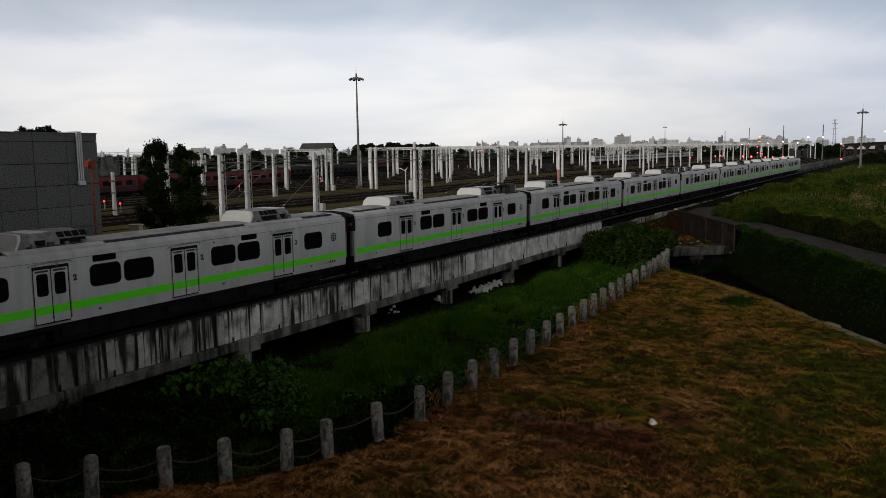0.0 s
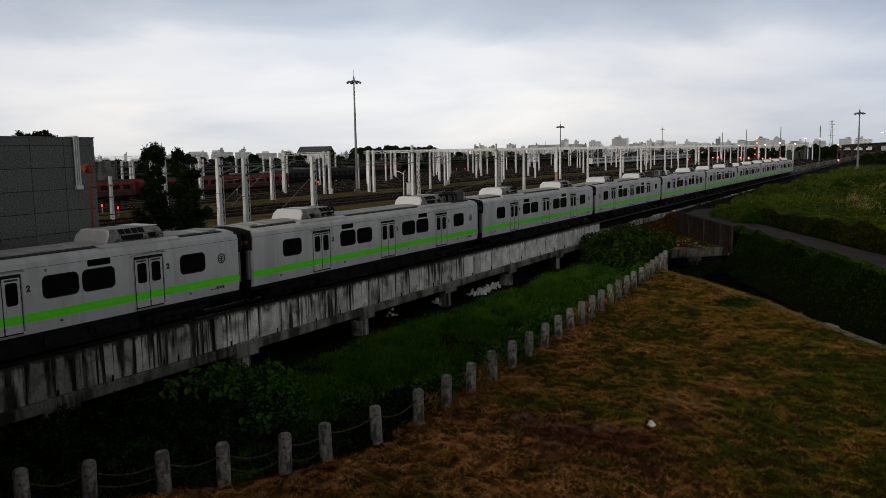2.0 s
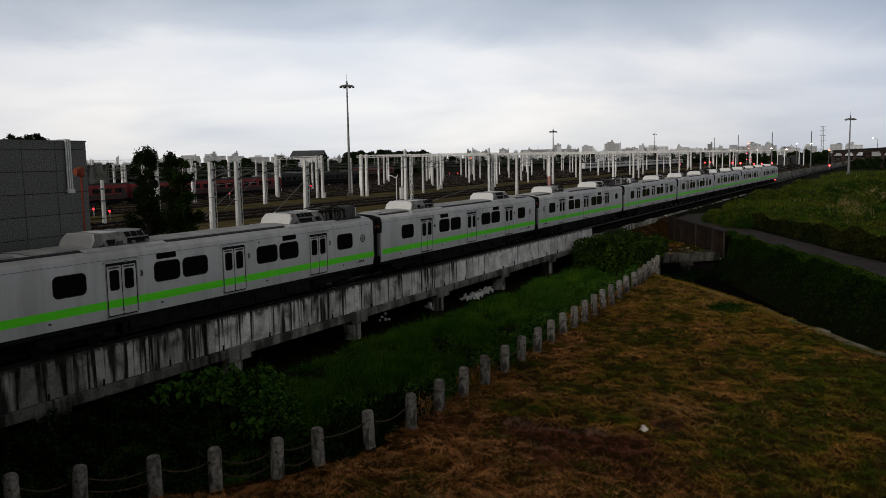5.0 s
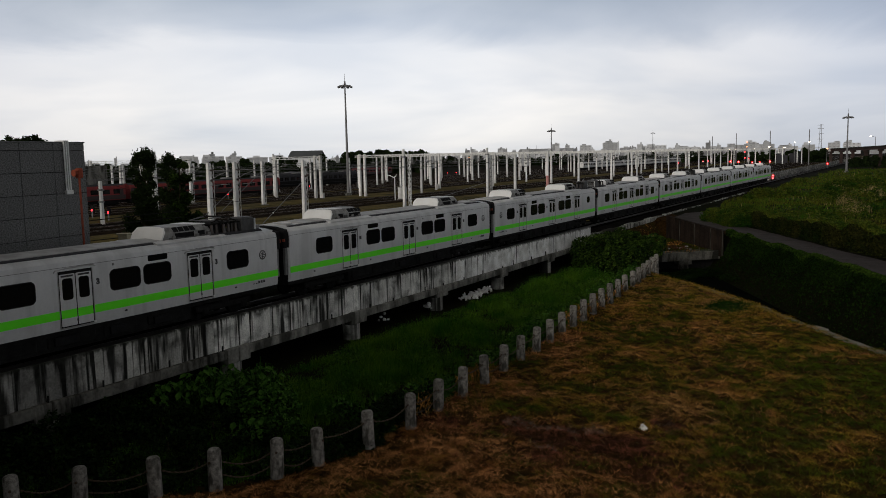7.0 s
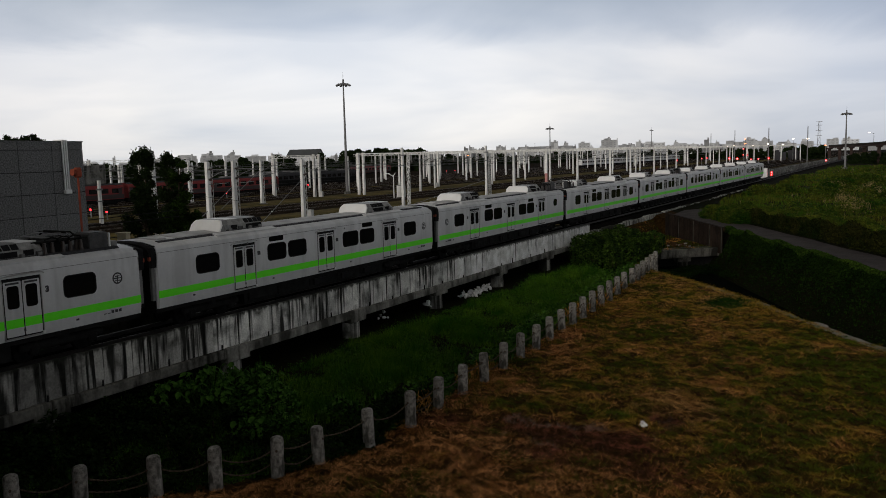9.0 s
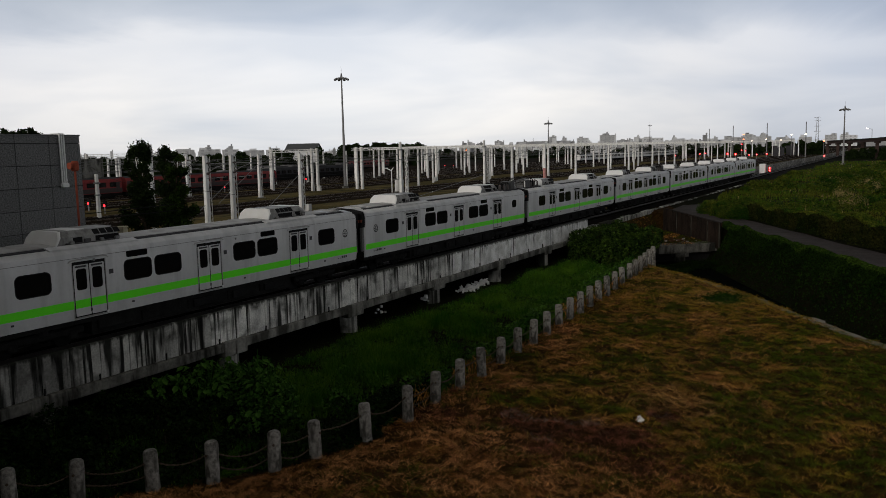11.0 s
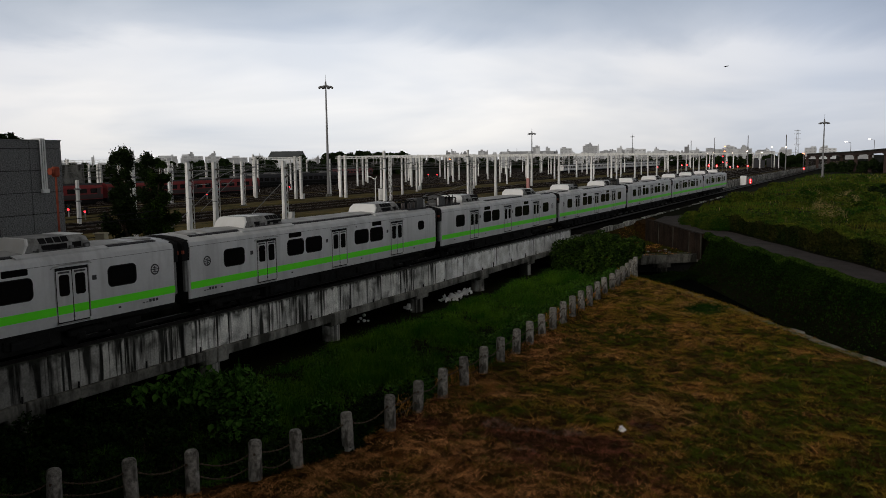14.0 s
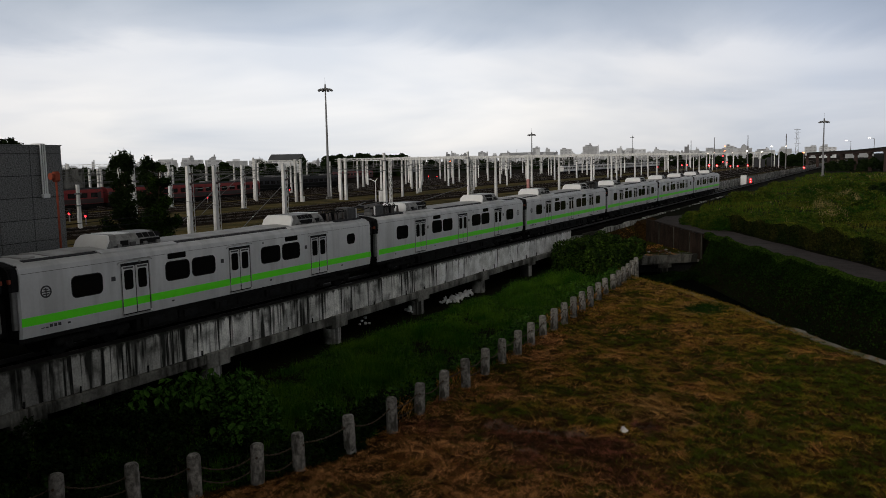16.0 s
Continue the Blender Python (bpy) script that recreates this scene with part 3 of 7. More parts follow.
    tagged(part("sleeper_bed", sl, M_SHADEBLACK, track), kind="stuff")
    part("ballast_bed", Mesh().loft([[(TRACK - 1.9, yb, 1.86), (TRACK + 1.9, yb, 1.86), (TRACK + 1.35, yb, RAIL - 0.22), (TRACK - 1.35, yb, RAIL - 0.22)] for yb in (-64, 33, 200, 700)]), M_SHADEBLACK, track)


build_viaduct()


def build_shading_bridge_end():
    """Unseen bridge end with sloping wing beside the standpoint, added to shade the left."""
    ob = thing("bridge_abutment", "unseen plain concrete bridge end, added to shade the near left", "bridge")
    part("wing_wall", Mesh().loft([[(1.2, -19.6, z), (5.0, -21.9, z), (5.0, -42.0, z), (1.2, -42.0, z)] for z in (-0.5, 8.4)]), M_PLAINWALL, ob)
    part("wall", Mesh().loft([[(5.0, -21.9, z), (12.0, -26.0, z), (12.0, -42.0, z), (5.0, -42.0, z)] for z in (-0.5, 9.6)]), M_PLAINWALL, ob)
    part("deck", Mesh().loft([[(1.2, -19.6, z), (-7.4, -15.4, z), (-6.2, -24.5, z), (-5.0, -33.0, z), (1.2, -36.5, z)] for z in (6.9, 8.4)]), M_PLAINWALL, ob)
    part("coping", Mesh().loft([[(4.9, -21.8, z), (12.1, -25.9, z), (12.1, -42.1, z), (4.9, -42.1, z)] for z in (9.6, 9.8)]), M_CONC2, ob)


build_shading_bridge_end()
# ---- the passing commuter train ----
PITCH = 20.3
SLOTS = ((2.25, 3.42), (6.23, 7.38), (7.55, 8.75), (11.50, 12.73), (12.9, 14.1), (16.95, 18.12))
DOORS = (4.83, 10.18, 15.53)


def body_ring(y, grow=0.0):
    """Cross-section of the car body, from sill to sill over the roof."""
    prof = [(1.40, 0.95), (1.445, 1.25), (1.445, 2.95), (1.40, 3.14), (1.22, 3.27), (0.75, 3.36), (0.0, 3.40)]
    return [(x + grow, y, z) for x, z in prof] + [(-x - grow, y, z) for x, z in reversed(prof[:-1])]


def car_parts(car, style):
    """Everything on one car; its y runs from 0 to PITCH with the coupling gaps at both ends."""
    b0, b1 = 0.36, PITCH - 0.36
    shell = Mesh()
    rings = [[(x * 0.96, y, 0.95 + (z - 0.95) * 0.985) for x, y, z in body_ring(b0)], body_ring(b0 + 0.06), body_ring(b1 - 0.06), [(x * 0.96, y, 0.95 + (z - 0.95) * 0.985) for x, y, z in body_ring(b1)]]
    shell.loft(rings)
    body = part("body", shell, M_SILVER, car, "silver-grey painted steel body shell", smooth=True)
    # rain gutter seam and roof edge
    for s in (1, -1):
        part("gutter", Mesh().box(*sorted((s * 1.447, s * 1.425)), b0 + 0.08, b1 - 0.08, 2.975, 2.99), M_BOX, body)
        # stripe, broken by the doors
        edges = [b0 + 0.04] + [v for d in DOORS for v in (d - 0.64, d + 0.64)] + [b1 - 0.04]
        for k in range(0, len(edges), 2):
            part("stripe", Mesh().box(*sorted((s * 1.4435, s * 1.4495)), edges[k], edges[k + 1], 1.33, 1.60), M_GREEN, car, "lime green waist stripe")
    # roof walkway strips
    for s in (1, -1):
        part("roof_strip", Mesh().loft([[(s * 1.07, y, 3.30), (s * 0.88, y, 3.337), (s * 0.88, y, 3.362), (s * 1.07, y, 3.325)] for y in (b0 + 0.5, b1 - 0.5)]), M_ROOFDARK, car, "black rubber roof strip")
    part("roof_sheet", Mesh().loft([[(-0.84, y, 3.34), (0, y, 3.40), (0.84, y, 3.34), (0.84, y, 3.385), (0, y, 3.44), (-0.84, y, 3.385)] for y in (b0 + 1.6, b1 - 1.6)]), M_ROOF, car)
    for hy in (1.0, PITCH - 1.3):
        part("roof_hatch", Mesh().box(-0.35, 0.75, hy, hy + 0.5, 3.37, 3.425, 0.02), M_ROOF, car)
    for s in (1, -1):
        # windows
        for i, (w0, w1) in enumerate(SLOTS):
            if i == 5 and style == 1:
                w0, w1 = 17.85, 18.5
            zl = 2.20 if w1 - w0 < 0.9 else 1.98
            win = part("window", Mesh().plate(rrect(w0 - 0.03, w1 + 0.03, zl - 0.03, 2.69, 0.19), 0, s * 1.440, s * 1.4475), M_RUBBER, car)
            part("pane", Mesh().plate(rrect(w0, w1, zl, 2.66, 0.17), 0, s * 1.441, s * 1.4505), M_DARKGLASS, win, "dark tinted glass")
        for w0, w1 in ((6.34, 7.24), (13.1, 13.98)):
            part("destination_display", Mesh().plate(rrect(w0, w1, 2.77, 2.985, 0.05, 2), 0, s * 1.438, s * 1.449), M_DARKGLASS, car, "black glass destination display")
        for d in DOORS:
            door = part("door", Mesh().plate(rrect(d - 0.64, d + 0.64, 0.99, 2.86, 0.04, 2), 0, s * 1.43, s * 1.4465), M_RUBBER, car, "double sliding door in black seals")
            for k in (-1, 1):
                l0, l1 = (d - 0.585, d - 0.018) if k < 0 else (d + 0.018, d + 0.585)
                leaf = part("door_leaf", Mesh().plate(rrect(l0, l1, 1.07, 2.76, 0.03, 2), 0, s * 1.432, s * 1.4495), M_SILVER, door)
                part("pane", Mesh().plate(rrect(l0 + 0.09, l1 - 0.09, 1.92, 2.62, 0.09, 3), 0, s * 1.433, s * 1.4525), M_DARKGLASS, leaf)
                part("stripe", Mesh().box(*sorted((s * 1.44, s * 1.4523)), l0 + 0.004, l1 - 0.004, 1.33, 1.60), M_GREEN, leaf)
            part("step_edge", Mesh().box(*sorted((s * 1.43, s * 1.475)), d - 0.62, d + 0.66, 0.995, 1.03), M_TRIM, door, "polished steel step edge")
            part("door_rail", Mesh().box(*sorted((s * 1.43, s * 1.46)), d + 0.615, d + 0.645, 1.0, 2.84), M_TRIM, door)
            part("door_rail", Mesh().box(*sorted((s * 1.43, s * 1.456)), d - 0.645, d - 0.622, 1.0, 2.84), M_TRIM, door)
            part("door_vent", Mesh().box(*sorted((s * 1.44, s * 1.4535)), d - 0.52, d - 0.09, 2.665, 2.725).box(*sorted((s * 1.44, s * 1.4535)), d + 0.09, d + 0.52, 2.665, 2.725), M_PRINT, door)
            part("door_latch", Mesh().box(*sorted((s * 1.44, s * 1.458)), d - 0.035, d + 0.035, 1.17, 1.27, 0.01), M_PRINT, door)
            part("step_lamp", Mesh().box(*sorted((s * 1.45, s * 1.485)), d + 0.57, d + 0.66, 1.01, 1.09, 0.01), M_WHITEPLASTIC, door)
            arch = [(-0.76, 2.865), (-0.70, 2.915), (-0.45, 2.94), (0, 2.955), (0.45, 2.965), (0.70, 2.95), (0.76, 2.91)]
            part("door_hood", Mesh().loft([[(s * 1.44, d + a, z - 0.028), (s * 1.478, d + a, z - 0.022), (s * 1.478, d + a, z), (s * 1.44, d + a, z + 0.012)] for a, z in arch]), M_TRIM, door, "bright rain strip arched over the door")
        for q in (2.0, 6.45, 12.0, 17.3):
            part("jack_pad", Mesh().box(*sorted((s * 1.443, s * 1.46)), q, q + 0.10, 1.17, 1.23), M_PRINT, car)
        for q in (5.0, 11.6):
            part("side_lamp", Mesh().box(*sorted((s * 1.425, s * 1.47)), q, q + 0.08, 2.82, 2.90, 0.01), M_BOX, car)
        if style == 0:
            emblem(car, s, 18.98)
        if style != 0:
            emblem(car, s, 1.3)
        plate_bars(car, s, 18.35 if style == 0 else 1.05)
    # air-conditioning units
    air_unit(car, 4.1, 1)
    air_unit(car, 14.25, 0)
    # ends: gangway bellows and dark end wall
    for y, d in ((b0, -1), (b1, 1)):
        part("gangway", Mesh().box(-0.75, 0.75, *sorted((y - d * 0.02, y + d * 0.36)), 0.95, 3.15, 0.05), M_RUBBER, car, "black rubber gangway bellows")
        part("end_wall", Mesh().box(-1.33, 1.33, *sorted((y - d * 0.1, y + d * 0.025)), 0.95, 3.25, 0.02), M_UNDER, car)
        hoop = [(1.43, 2.46), (1.445, 2.95), (1.40, 3.14), (1.22, 3.27), (0.75, 3.36), (0.0, 3.40)]
        hoop = hoop + [(-px, pz) for px, pz in reversed(hoop[:-1])]
        part("end_hoop", Mesh().loft([[(px * k, y + d * e, pz if pz < 2.5 else 2.46 + (pz - 2.46) * k) for px, pz in hoop] for e, k in ((-0.03, 0.99), (0.16, 0.985), (0.25, 0.95))]), M_RUBBER, car, "black rubber hoop round the car end")
        part("end_trim", Mesh().loft([[(px * k, y - d * e, pz if pz < 2.5 else pz + (k - 1) * 1.4) for px, pz in hoop] for e, k in ((0.035, 1.003), (0.075, 1.005))]), M_TRIM, car, "bright steel trim at the roof end")
        part("end_lamp", Mesh().box(1.30, 1.41, *sorted((y + d * 0.05, y + d * 0.262)), 2.72, 2.86, 0.015), M_RUSTPIPE, car, "small orange marker lamp")
        for s in (1, -1):
            part("fairing", Mesh().box(*sorted((s * 1.22, s * 1.36)), *sorted((y, y + d * 0.16)), 1.25, 2.5, 0.02), M_BOX, car)
            part("fairing", Mesh().box(*sorted((s * 1.12, s * 1.42)), *sorted((y, y + d * 0.22)), 2.6, 3.22, 0.04), M_RUBBER, car)
    # underframe
    part("underframe", Mesh().box(-1.30, 1.30, b0, b1, 0.78, 0.96).box(-1.15, 1.15, 5.0, 15.2, 0.30, 0.80), M_UNDER, car)
    rnd = random.Random(5 + style)
    y = 5.2
    while y < 14.6:
        w = rnd.uniform(0.7, 1.9)
        part("equipment_box", Mesh().box(-1.25, 1.25 + rnd.uniform(-0.06, 0.05), y, y + w, 0.32 + rnd.uniform(0, 0.15), 0.80, 0.03), M_UNDER, car)
        if rnd.random() < 0.6:
            part("box_cover", Mesh().box(1.22, 1.31, y + 0.2, y + w * 0.6, 0.45, 0.72, 0.01), M_RUBBER, car)
        y += w + rnd.uniform(0.1, 0.5)
    for by in (3.25, PITCH - 3.25):
        bogie = part("bogie", Mesh().box(-1.12, -0.92, by - 1.5, by + 1.5, 0.42, 0.68, 0.06).box(0.92, 1.12, by - 1.5, by + 1.5, 0.42, 0.68, 0.06).box(-1.0, 1.0, by - 0.2, by + 0.2, 0.45, 0.8, 0.04), M_UNDER, car)
        for s in (1, -1):
            part("air_spring", Mesh().cyl((s * 0.95, by, 0.6), (s * 0.95, by, 0.95), 0.26, n=12), M_RUBBER, bogie)
            for ay in (by - 1.05, by + 1.05):
                part("axle_box", Mesh().box(*sorted((s * 0.95, s * 1.17)), ay - 0.17, ay + 0.17, 0.28, 0.58, 0.05), M_UNDER, bogie)
        for ay in (by - 1.05, by + 1.05):
            w = Mesh().cyl((-0.95, 0, 0), (0.95, 0, 0), 0.08, n=8)
            for s in (1, -1):
                w.cyl((s * 0.48, 0, 0), (s * 0.60, 0, 0), 0.43, n=20)
                w.cyl((s * 0.45, 0, 0), (s * 0.48, 0, 0), 0.455, n=20)
                w.box(*sorted((s * 0.60, s * 0.62)), -0.04, 0.04, -0.30, 0.30)
            part("wheelset", w, M_UNDER, car, "dark steel wheelset", at=pose(0, ay, 0.43))


def emblem(car, s, y):
    """Round operator badge as plain rings and bars."""
    m = Mesh()
    ring_o, ring_i = 0.20, 0.150
    n = 24
    for k in range(n):
        a, b = 2 * math.pi * k / n, 2 * math.pi * (k + 1) / n
        q = [(y + r * math.cos(t), 2.33 + r * math.sin(t)) for r, t in ((ring_i, a), (ring_o, a), (ring_o, b), (ring_i, b))]
        m.plate(q, 0, s * 1.4435, s * 1.4485)
    for dz, hw in ((0.07, 0.09), (0.0, 0.15), (-0.08, 0.11)):
        m.box(*sorted((s * 1.4435, s * 1.4485)), y - hw, y + hw, 2.33 + dz - 0.018, 2.33 + dz + 0.018)
    m.box(*sorted((s * 1.4435, s * 1.4485)), y - 0.02, y + 0.02, 2.33 - 0.15, 2.33 + 0.12)
    part("emblem", m, M_PRINT, car, "round black badge of rings and bars")


def plate_bars(car, s, y):
    """A short row of plain bars where the car carries its number."""
    for k in range(5):
        part("number_bar", Mesh().box(*sorted((s * 1.4435, s * 1.4475)), y + k * 0.15, y + k * 0.15 + 0.11, 1.17, 1.17 + (0.03 if k < 2 else 0.10)), M_PRINT, car)


def air_unit(car, a0, far):
    """Roof unit: white rounded fairing at one end, louvred dark sides, grilles on top."""
    L = 2.55
    g0 = a0 + 0.62 + 0.85 * far     # where the grilles begin
    c0 = a0 + 1.75 if not far else a0 + 0.60
    prof = [(0.86, 0.0), (0.86, 0.27), (0.70, 0.46), (0.45, 0.48)]
    base = 3.36

    def ring(y, k=1.0, lift=1.0):
        half = [(x * k, z * lift) for x, z in prof]
        pts = half + [(-x, z) for x, z in reversed(half)]
        return [(x, y, base + z) for x, z in pts]

    def front(a, b, k):
        """Leaning flat front: its foot lies at a, its head at b."""
        return [(x * k, a + (b - a) * (z - base) / 0.48, base + (z - base) * k) for x, _, z in ring(0)]
    unit = part("air_conditioner", Mesh().loft([ring(a0 + 0.5), ring(a0 + L - 0.30), ring(a0 + L - 0.08, 0.97, 0.82), ring(a0 + L, 0.94, 0.4)]), M_UNITGREY, car, "grey louvred roof air conditioner")
    part("end_fairing", Mesh().loft([front(a0 - 0.02, a0 + 0.21, 0.97), front(a0, a0 + 0.26, 1.0), front(a0 + 0.05, a0 + 0.31, 1.004)]), M_WHITEPLASTIC, unit, "white leaning end plate")
    part("side_fairing", Mesh().loft([front(a0 + 0.05, a0 + 0.31, 1.0), ring(a0 + 0.56, 1.008, 1.01)]), M_UNITGREY, unit)
    part("top_cover", Mesh().box(-0.62, 0.62, c0, c0 + 0.68, base + 0.445, base + 0.482, 0.01), M_WHITEPLASTIC, unit)
    part("top_grille", Mesh().box(-0.42, 0.42, g0, g0 + 1.06, base + 0.45, base + 0.478, 0.01), M_BOX, unit)
    for s in (1, -1):
        for k in range(4):
            y = g0 + k * 0.275
            part("grille", Mesh().loft([[(s * 0.855, y + q, base + 0.28), (s * 0.725, y + q, base + 0.435), (s * 0.74, y + q, base + 0.452), (s * 0.872, y + q, base + 0.295)] for q in (0, 0.22)]), M_RUBBER, unit)
        part("louvre", Mesh().box(*sorted((s * 0.83, s * 0.868)), g0 + 0.04, g0 + 0.98, base + 0.05, base + 0.23), M_RUBBER, unit)
        part("junction_box", Mesh().box(*sorted((s * 0.84, s * 0.93)), c0 + 0.46, c0 + 0.70, base + 0.03, base + 0.17, 0.02), M_GEAR, unit)
        part("pipe", Mesh().tube([(s * 0.89, a0 + 0.35, base + 0.06), (s * 0.90, a0 + 1.2, base + 0.03), (s * 0.89, a0 + L - 0.2, base + 0.05)], 0.025), M_GEAR, unit)
        part("louvre", Mesh().box(*sorted((s * 0.83, s * 0.868)), c0 + 0.05, c0 + 0.40, base + 0.06, base + 0.24), M_RUBBER, unit)
        for y in (a0 + 0.50, a0 + 1.66, a0 + L - 0.3):
            part("bracket", Mesh().box(*sorted((s * 0.82, s * 0.96)), y, y + 0.14, base - 0.06, base + 0.14, 0.02), M_BOX, unit)
        part("roof_edge_panel", Mesh().loft([[(s * 1.25, y, 3.25), (s * 0.98, y, 3.31), (s * 0.98, y, 3.385), (s * 1.25, y, 3.31)] for y in (a0 - 0.5, a0 + L + 0.4)]), M_SILVER, unit)


def pantograph(car, y):
    """Folded current collector with its insulators and a grey gear box."""
    base = part("pantograph", Mesh().box(-0.7, 0.7, y - 0.7, y + 0.7, 3.72, 3.78).box(-0.75, -0.65, y - 0.9, y + 0.9, 3.72, 3.80).box(0.65, 0.75, y - 0.9, y + 0.9, 3.72, 3.80), M_UNDER, car, "folded black pantograph on brown insulators")
    for sx in (-0.7, 0.7):
        for sy in (-0.75, 0.75):
            part("insulator", Mesh().cyl((sx, y + sy, 3.36), (sx, y + sy, 3.74), 0.09, 0.06, n=10), M_COPPER, base)
    arms = Mesh()
    metal = M_BOX
    for sx in (-0.45, 0.45):
        arms.tube([(sx, y + 0.7, 3.80), (sx * 0.8, y - 0.2, 3.88), (sx * 0.6, y - 0.6, 3.92)], 0.03)
        arms.tube([(sx * 0.6, y - 0.6, 3.92), (sx * 0.9, y + 0.1, 3.99), (sx * 1.2, y + 0.55, 3.98)], 0.024)
    part("arm", arms, metal, base, "bare metal collector arm")
    part("bow", Mesh().tube([(-0.95, y + 0.55, 3.88), (-0.7, y + 0.55, 4.01), (0.7, y + 0.55, 4.01), (0.95, y + 0.55, 3.88)], 0.03).tube([(-0.7, y + 0.38, 4.0), (0.7, y + 0.38, 4.0)], 0.03), M_UNDER, base)
    part("cable", Mesh().tube([(0.6, y - 0.9, 3.8), (0.5, y - 1.3, 3.72), (0.2, y - 1.8, 3.62), (0.0, y - 2.4, 3.6)], 0.03), M_UNDER, car)


def roof_gear(car, y, toward):
    """Insulators, bus bars and small boxes on the roof beside the pantograph."""
    at = lambda d: y + toward * d
    part("roof_mat", Mesh().loft([[(-1.05, q, 3.30), (0, q, 3.40), (1.05, q, 3.30), (1.05, q, 3.38), (0, q, 3.455), (-1.05, q, 3.38)] for q in sorted((at(-0.3), at(2.6)))]), M_ROOFDARK, car, "black insulating roof mat")
    part("end_box", Mesh().box(0.45, 0.85, *sorted((at(-0.45), at(-0.2))), 3.33, 3.55, 0.03), M_BOX, car)
    part("post_insulator", Mesh().cyl((0.9, at(-0.08), 3.34), (0.9, at(-0.08), 3.86), 0.04, n=8), M_WHITEPLASTIC, car)
    part("gear_box", Mesh().box(0.15, 0.95, *sorted((at(0.0), at(0.75))), 3.36, 3.90, 0.03).box(0.22, 0.88, *sorted((at(0.06), at(0.69))), 3.90, 3.93), M_GEAR, car, "dark grey roof gear box")
    for k in range(5):
        d = 1.0 + 0.33 * k
        part("insulator", Mesh().cyl((0.85 - 0.08 * (k % 2), at(d), 3.36), (0.85 - 0.08 * (k % 2), at(d), 3.74), 0.085, 0.05, n=10), M_COPPER, car)
        part("insulator", Mesh().cyl((-0.3, at(d), 3.40), (-0.3, at(d), 3.80), 0.085, 0.05, n=10), M_COPPER, car)
    for k in range(3):
        d = 0.95 + 0.42 * k
        part("cable", Mesh().tube([(0.88, at(d), 3.72), (0.86, at(d + 0.06), 3.86), (0.80, at(d + 0.22), 3.90), (0.74, at(d + 0.40), 3.84), (0.70, at(d + 0.48), 3.62)], 0.028), M_UNDER, car)
    part("bus_bar", Mesh().tube([(0.85, at(0.7), 3.78), (0.80, at(1.4), 3.80), (0.82, at(2.4), 3.76)], 0.03).tube([(-0.3, at(0.9), 3.82), (-0.3, at(2.4), 3.82)], 0.03).tube([(0.85, at(1.35), 3.78), (-0.3, at(1.35), 3.84)], 0.025), M_UNDER, car)
    part("switch", Mesh().box(0.35, 0.75, *sorted((at(1.55), at(2.2))), 3.36, 3.70, 0.04).cyl((0.55, at(1.2), 3.66), (0.55, at(2.35), 3.70), 0.07, n=8), M_RUBBER, car)


def door_marks(car, style, numeral):
    """The car's place in its set, beside each door: a numeral, or a plain plate."""
    if numeral:
        cu = bpy.data.curves.new("door_number", "FONT")
        cu.body, cu.size, cu.extrude, cu.offset = numeral, 0.26, 0.003, 0.017
        tmp = bpy.data.objects.new("door_number", cu)
        me = bpy.data.meshes.new_from_object(tmp)
        bpy.data.objects.remove(tmp)
        me.materials.clear()
        me.materials.append(M_PRINT)
    for s in (1, -1):
        for q in (5.60, 10.95, 16.30) if style == 0 else (3.80, 9.08, 14.48):
            if numeral:
                part("door_number", me, None, car, "black door numeral", at=pose(s * 1.449, q if s > 0 else q + 0.17, 2.28, 90, 0, 90 * s))
            else:
                part("sign_plate", Mesh().box(*sorted((s * 1.443, s * 1.452)), q, q + 0.17, 2.30, 2.46), M_PRINT, car)


def build_train():
    """Rear end of the train last: car k lies between couplings k and k + 1."""
    models = []
    for style in (0, 1, 2):
        car = thing("train_car", "silver commuter train car with a lime green waist stripe", "train car", group="cars of the passing commuter train")
        car_parts(car, style)
        models.append(car)
    cars = []
    # couplings are counted from the one that stands at y = 0 at the start; the last car ends at coupling 8
    for k in range(-3, 8):
        style = {2: 1, 4: 2, 6: 1, 7: 2}.get(k, 0)
        src = models[style]
        if not src.get("used"):
            src["used"] = 1
            car = src
        else:
            car = copy_thing(src, pose(0, 0, 0))
        cars.append((k, car))
    for k, car in cars:
        if "used" in car:
            del car["used"]
    for k, car in cars:
        door_marks(car, {2: 1, 4: 2, 6: 1, 7: 2}.get(k, 0), {-1: "2", 0: "3"}.get(k))
        if k in (0, 4):
            pantograph(car, PITCH - 3.0)
            roof_gear(car, PITCH - 1.2, -1)
        if k == 3:
            pantograph(car, 1.75)
            roof_gear(car, 1.0, 1)
        if k == 2:
            roof_gear(car, PITCH - 0.9, -1)
        if k == 7:
            car["label"] = "silver end car of the commuter train with tail lamps"
            for s in (1, -1):
                part("tail_lamp", Mesh().cyl((s * 1.0, PITCH - 0.34, 1.5), (s * 1.0, PITCH - 0.24, 1.5), 0.09, n=10), M_REDLAMP, car, "lit red tail lamp")
            part("tail_lamp", Mesh().cyl((1.30, PITCH - 0.34, 2.1), (1.30, PITCH - 0.24, 2.1), 0.09, n=10), M_REDLAMP, car, "lit red tail lamp")
    return cars


TRAIN = build_train()


LAG = ((0.0, -0.03), (2.0, -0.03), (4.0, -0.03), (6.0, -0.07), (8.0, -0.20), (10.0, -0.29), (12.0, -0.28), (14.0, -0.15), (16.0, 0.0))


def train_shift(t):
    """How far the train has run; its speed wavers a little."""
    return -3.42 * t - 0.0063 * t * t + float(np.interp(t, *zip(*LAG)))


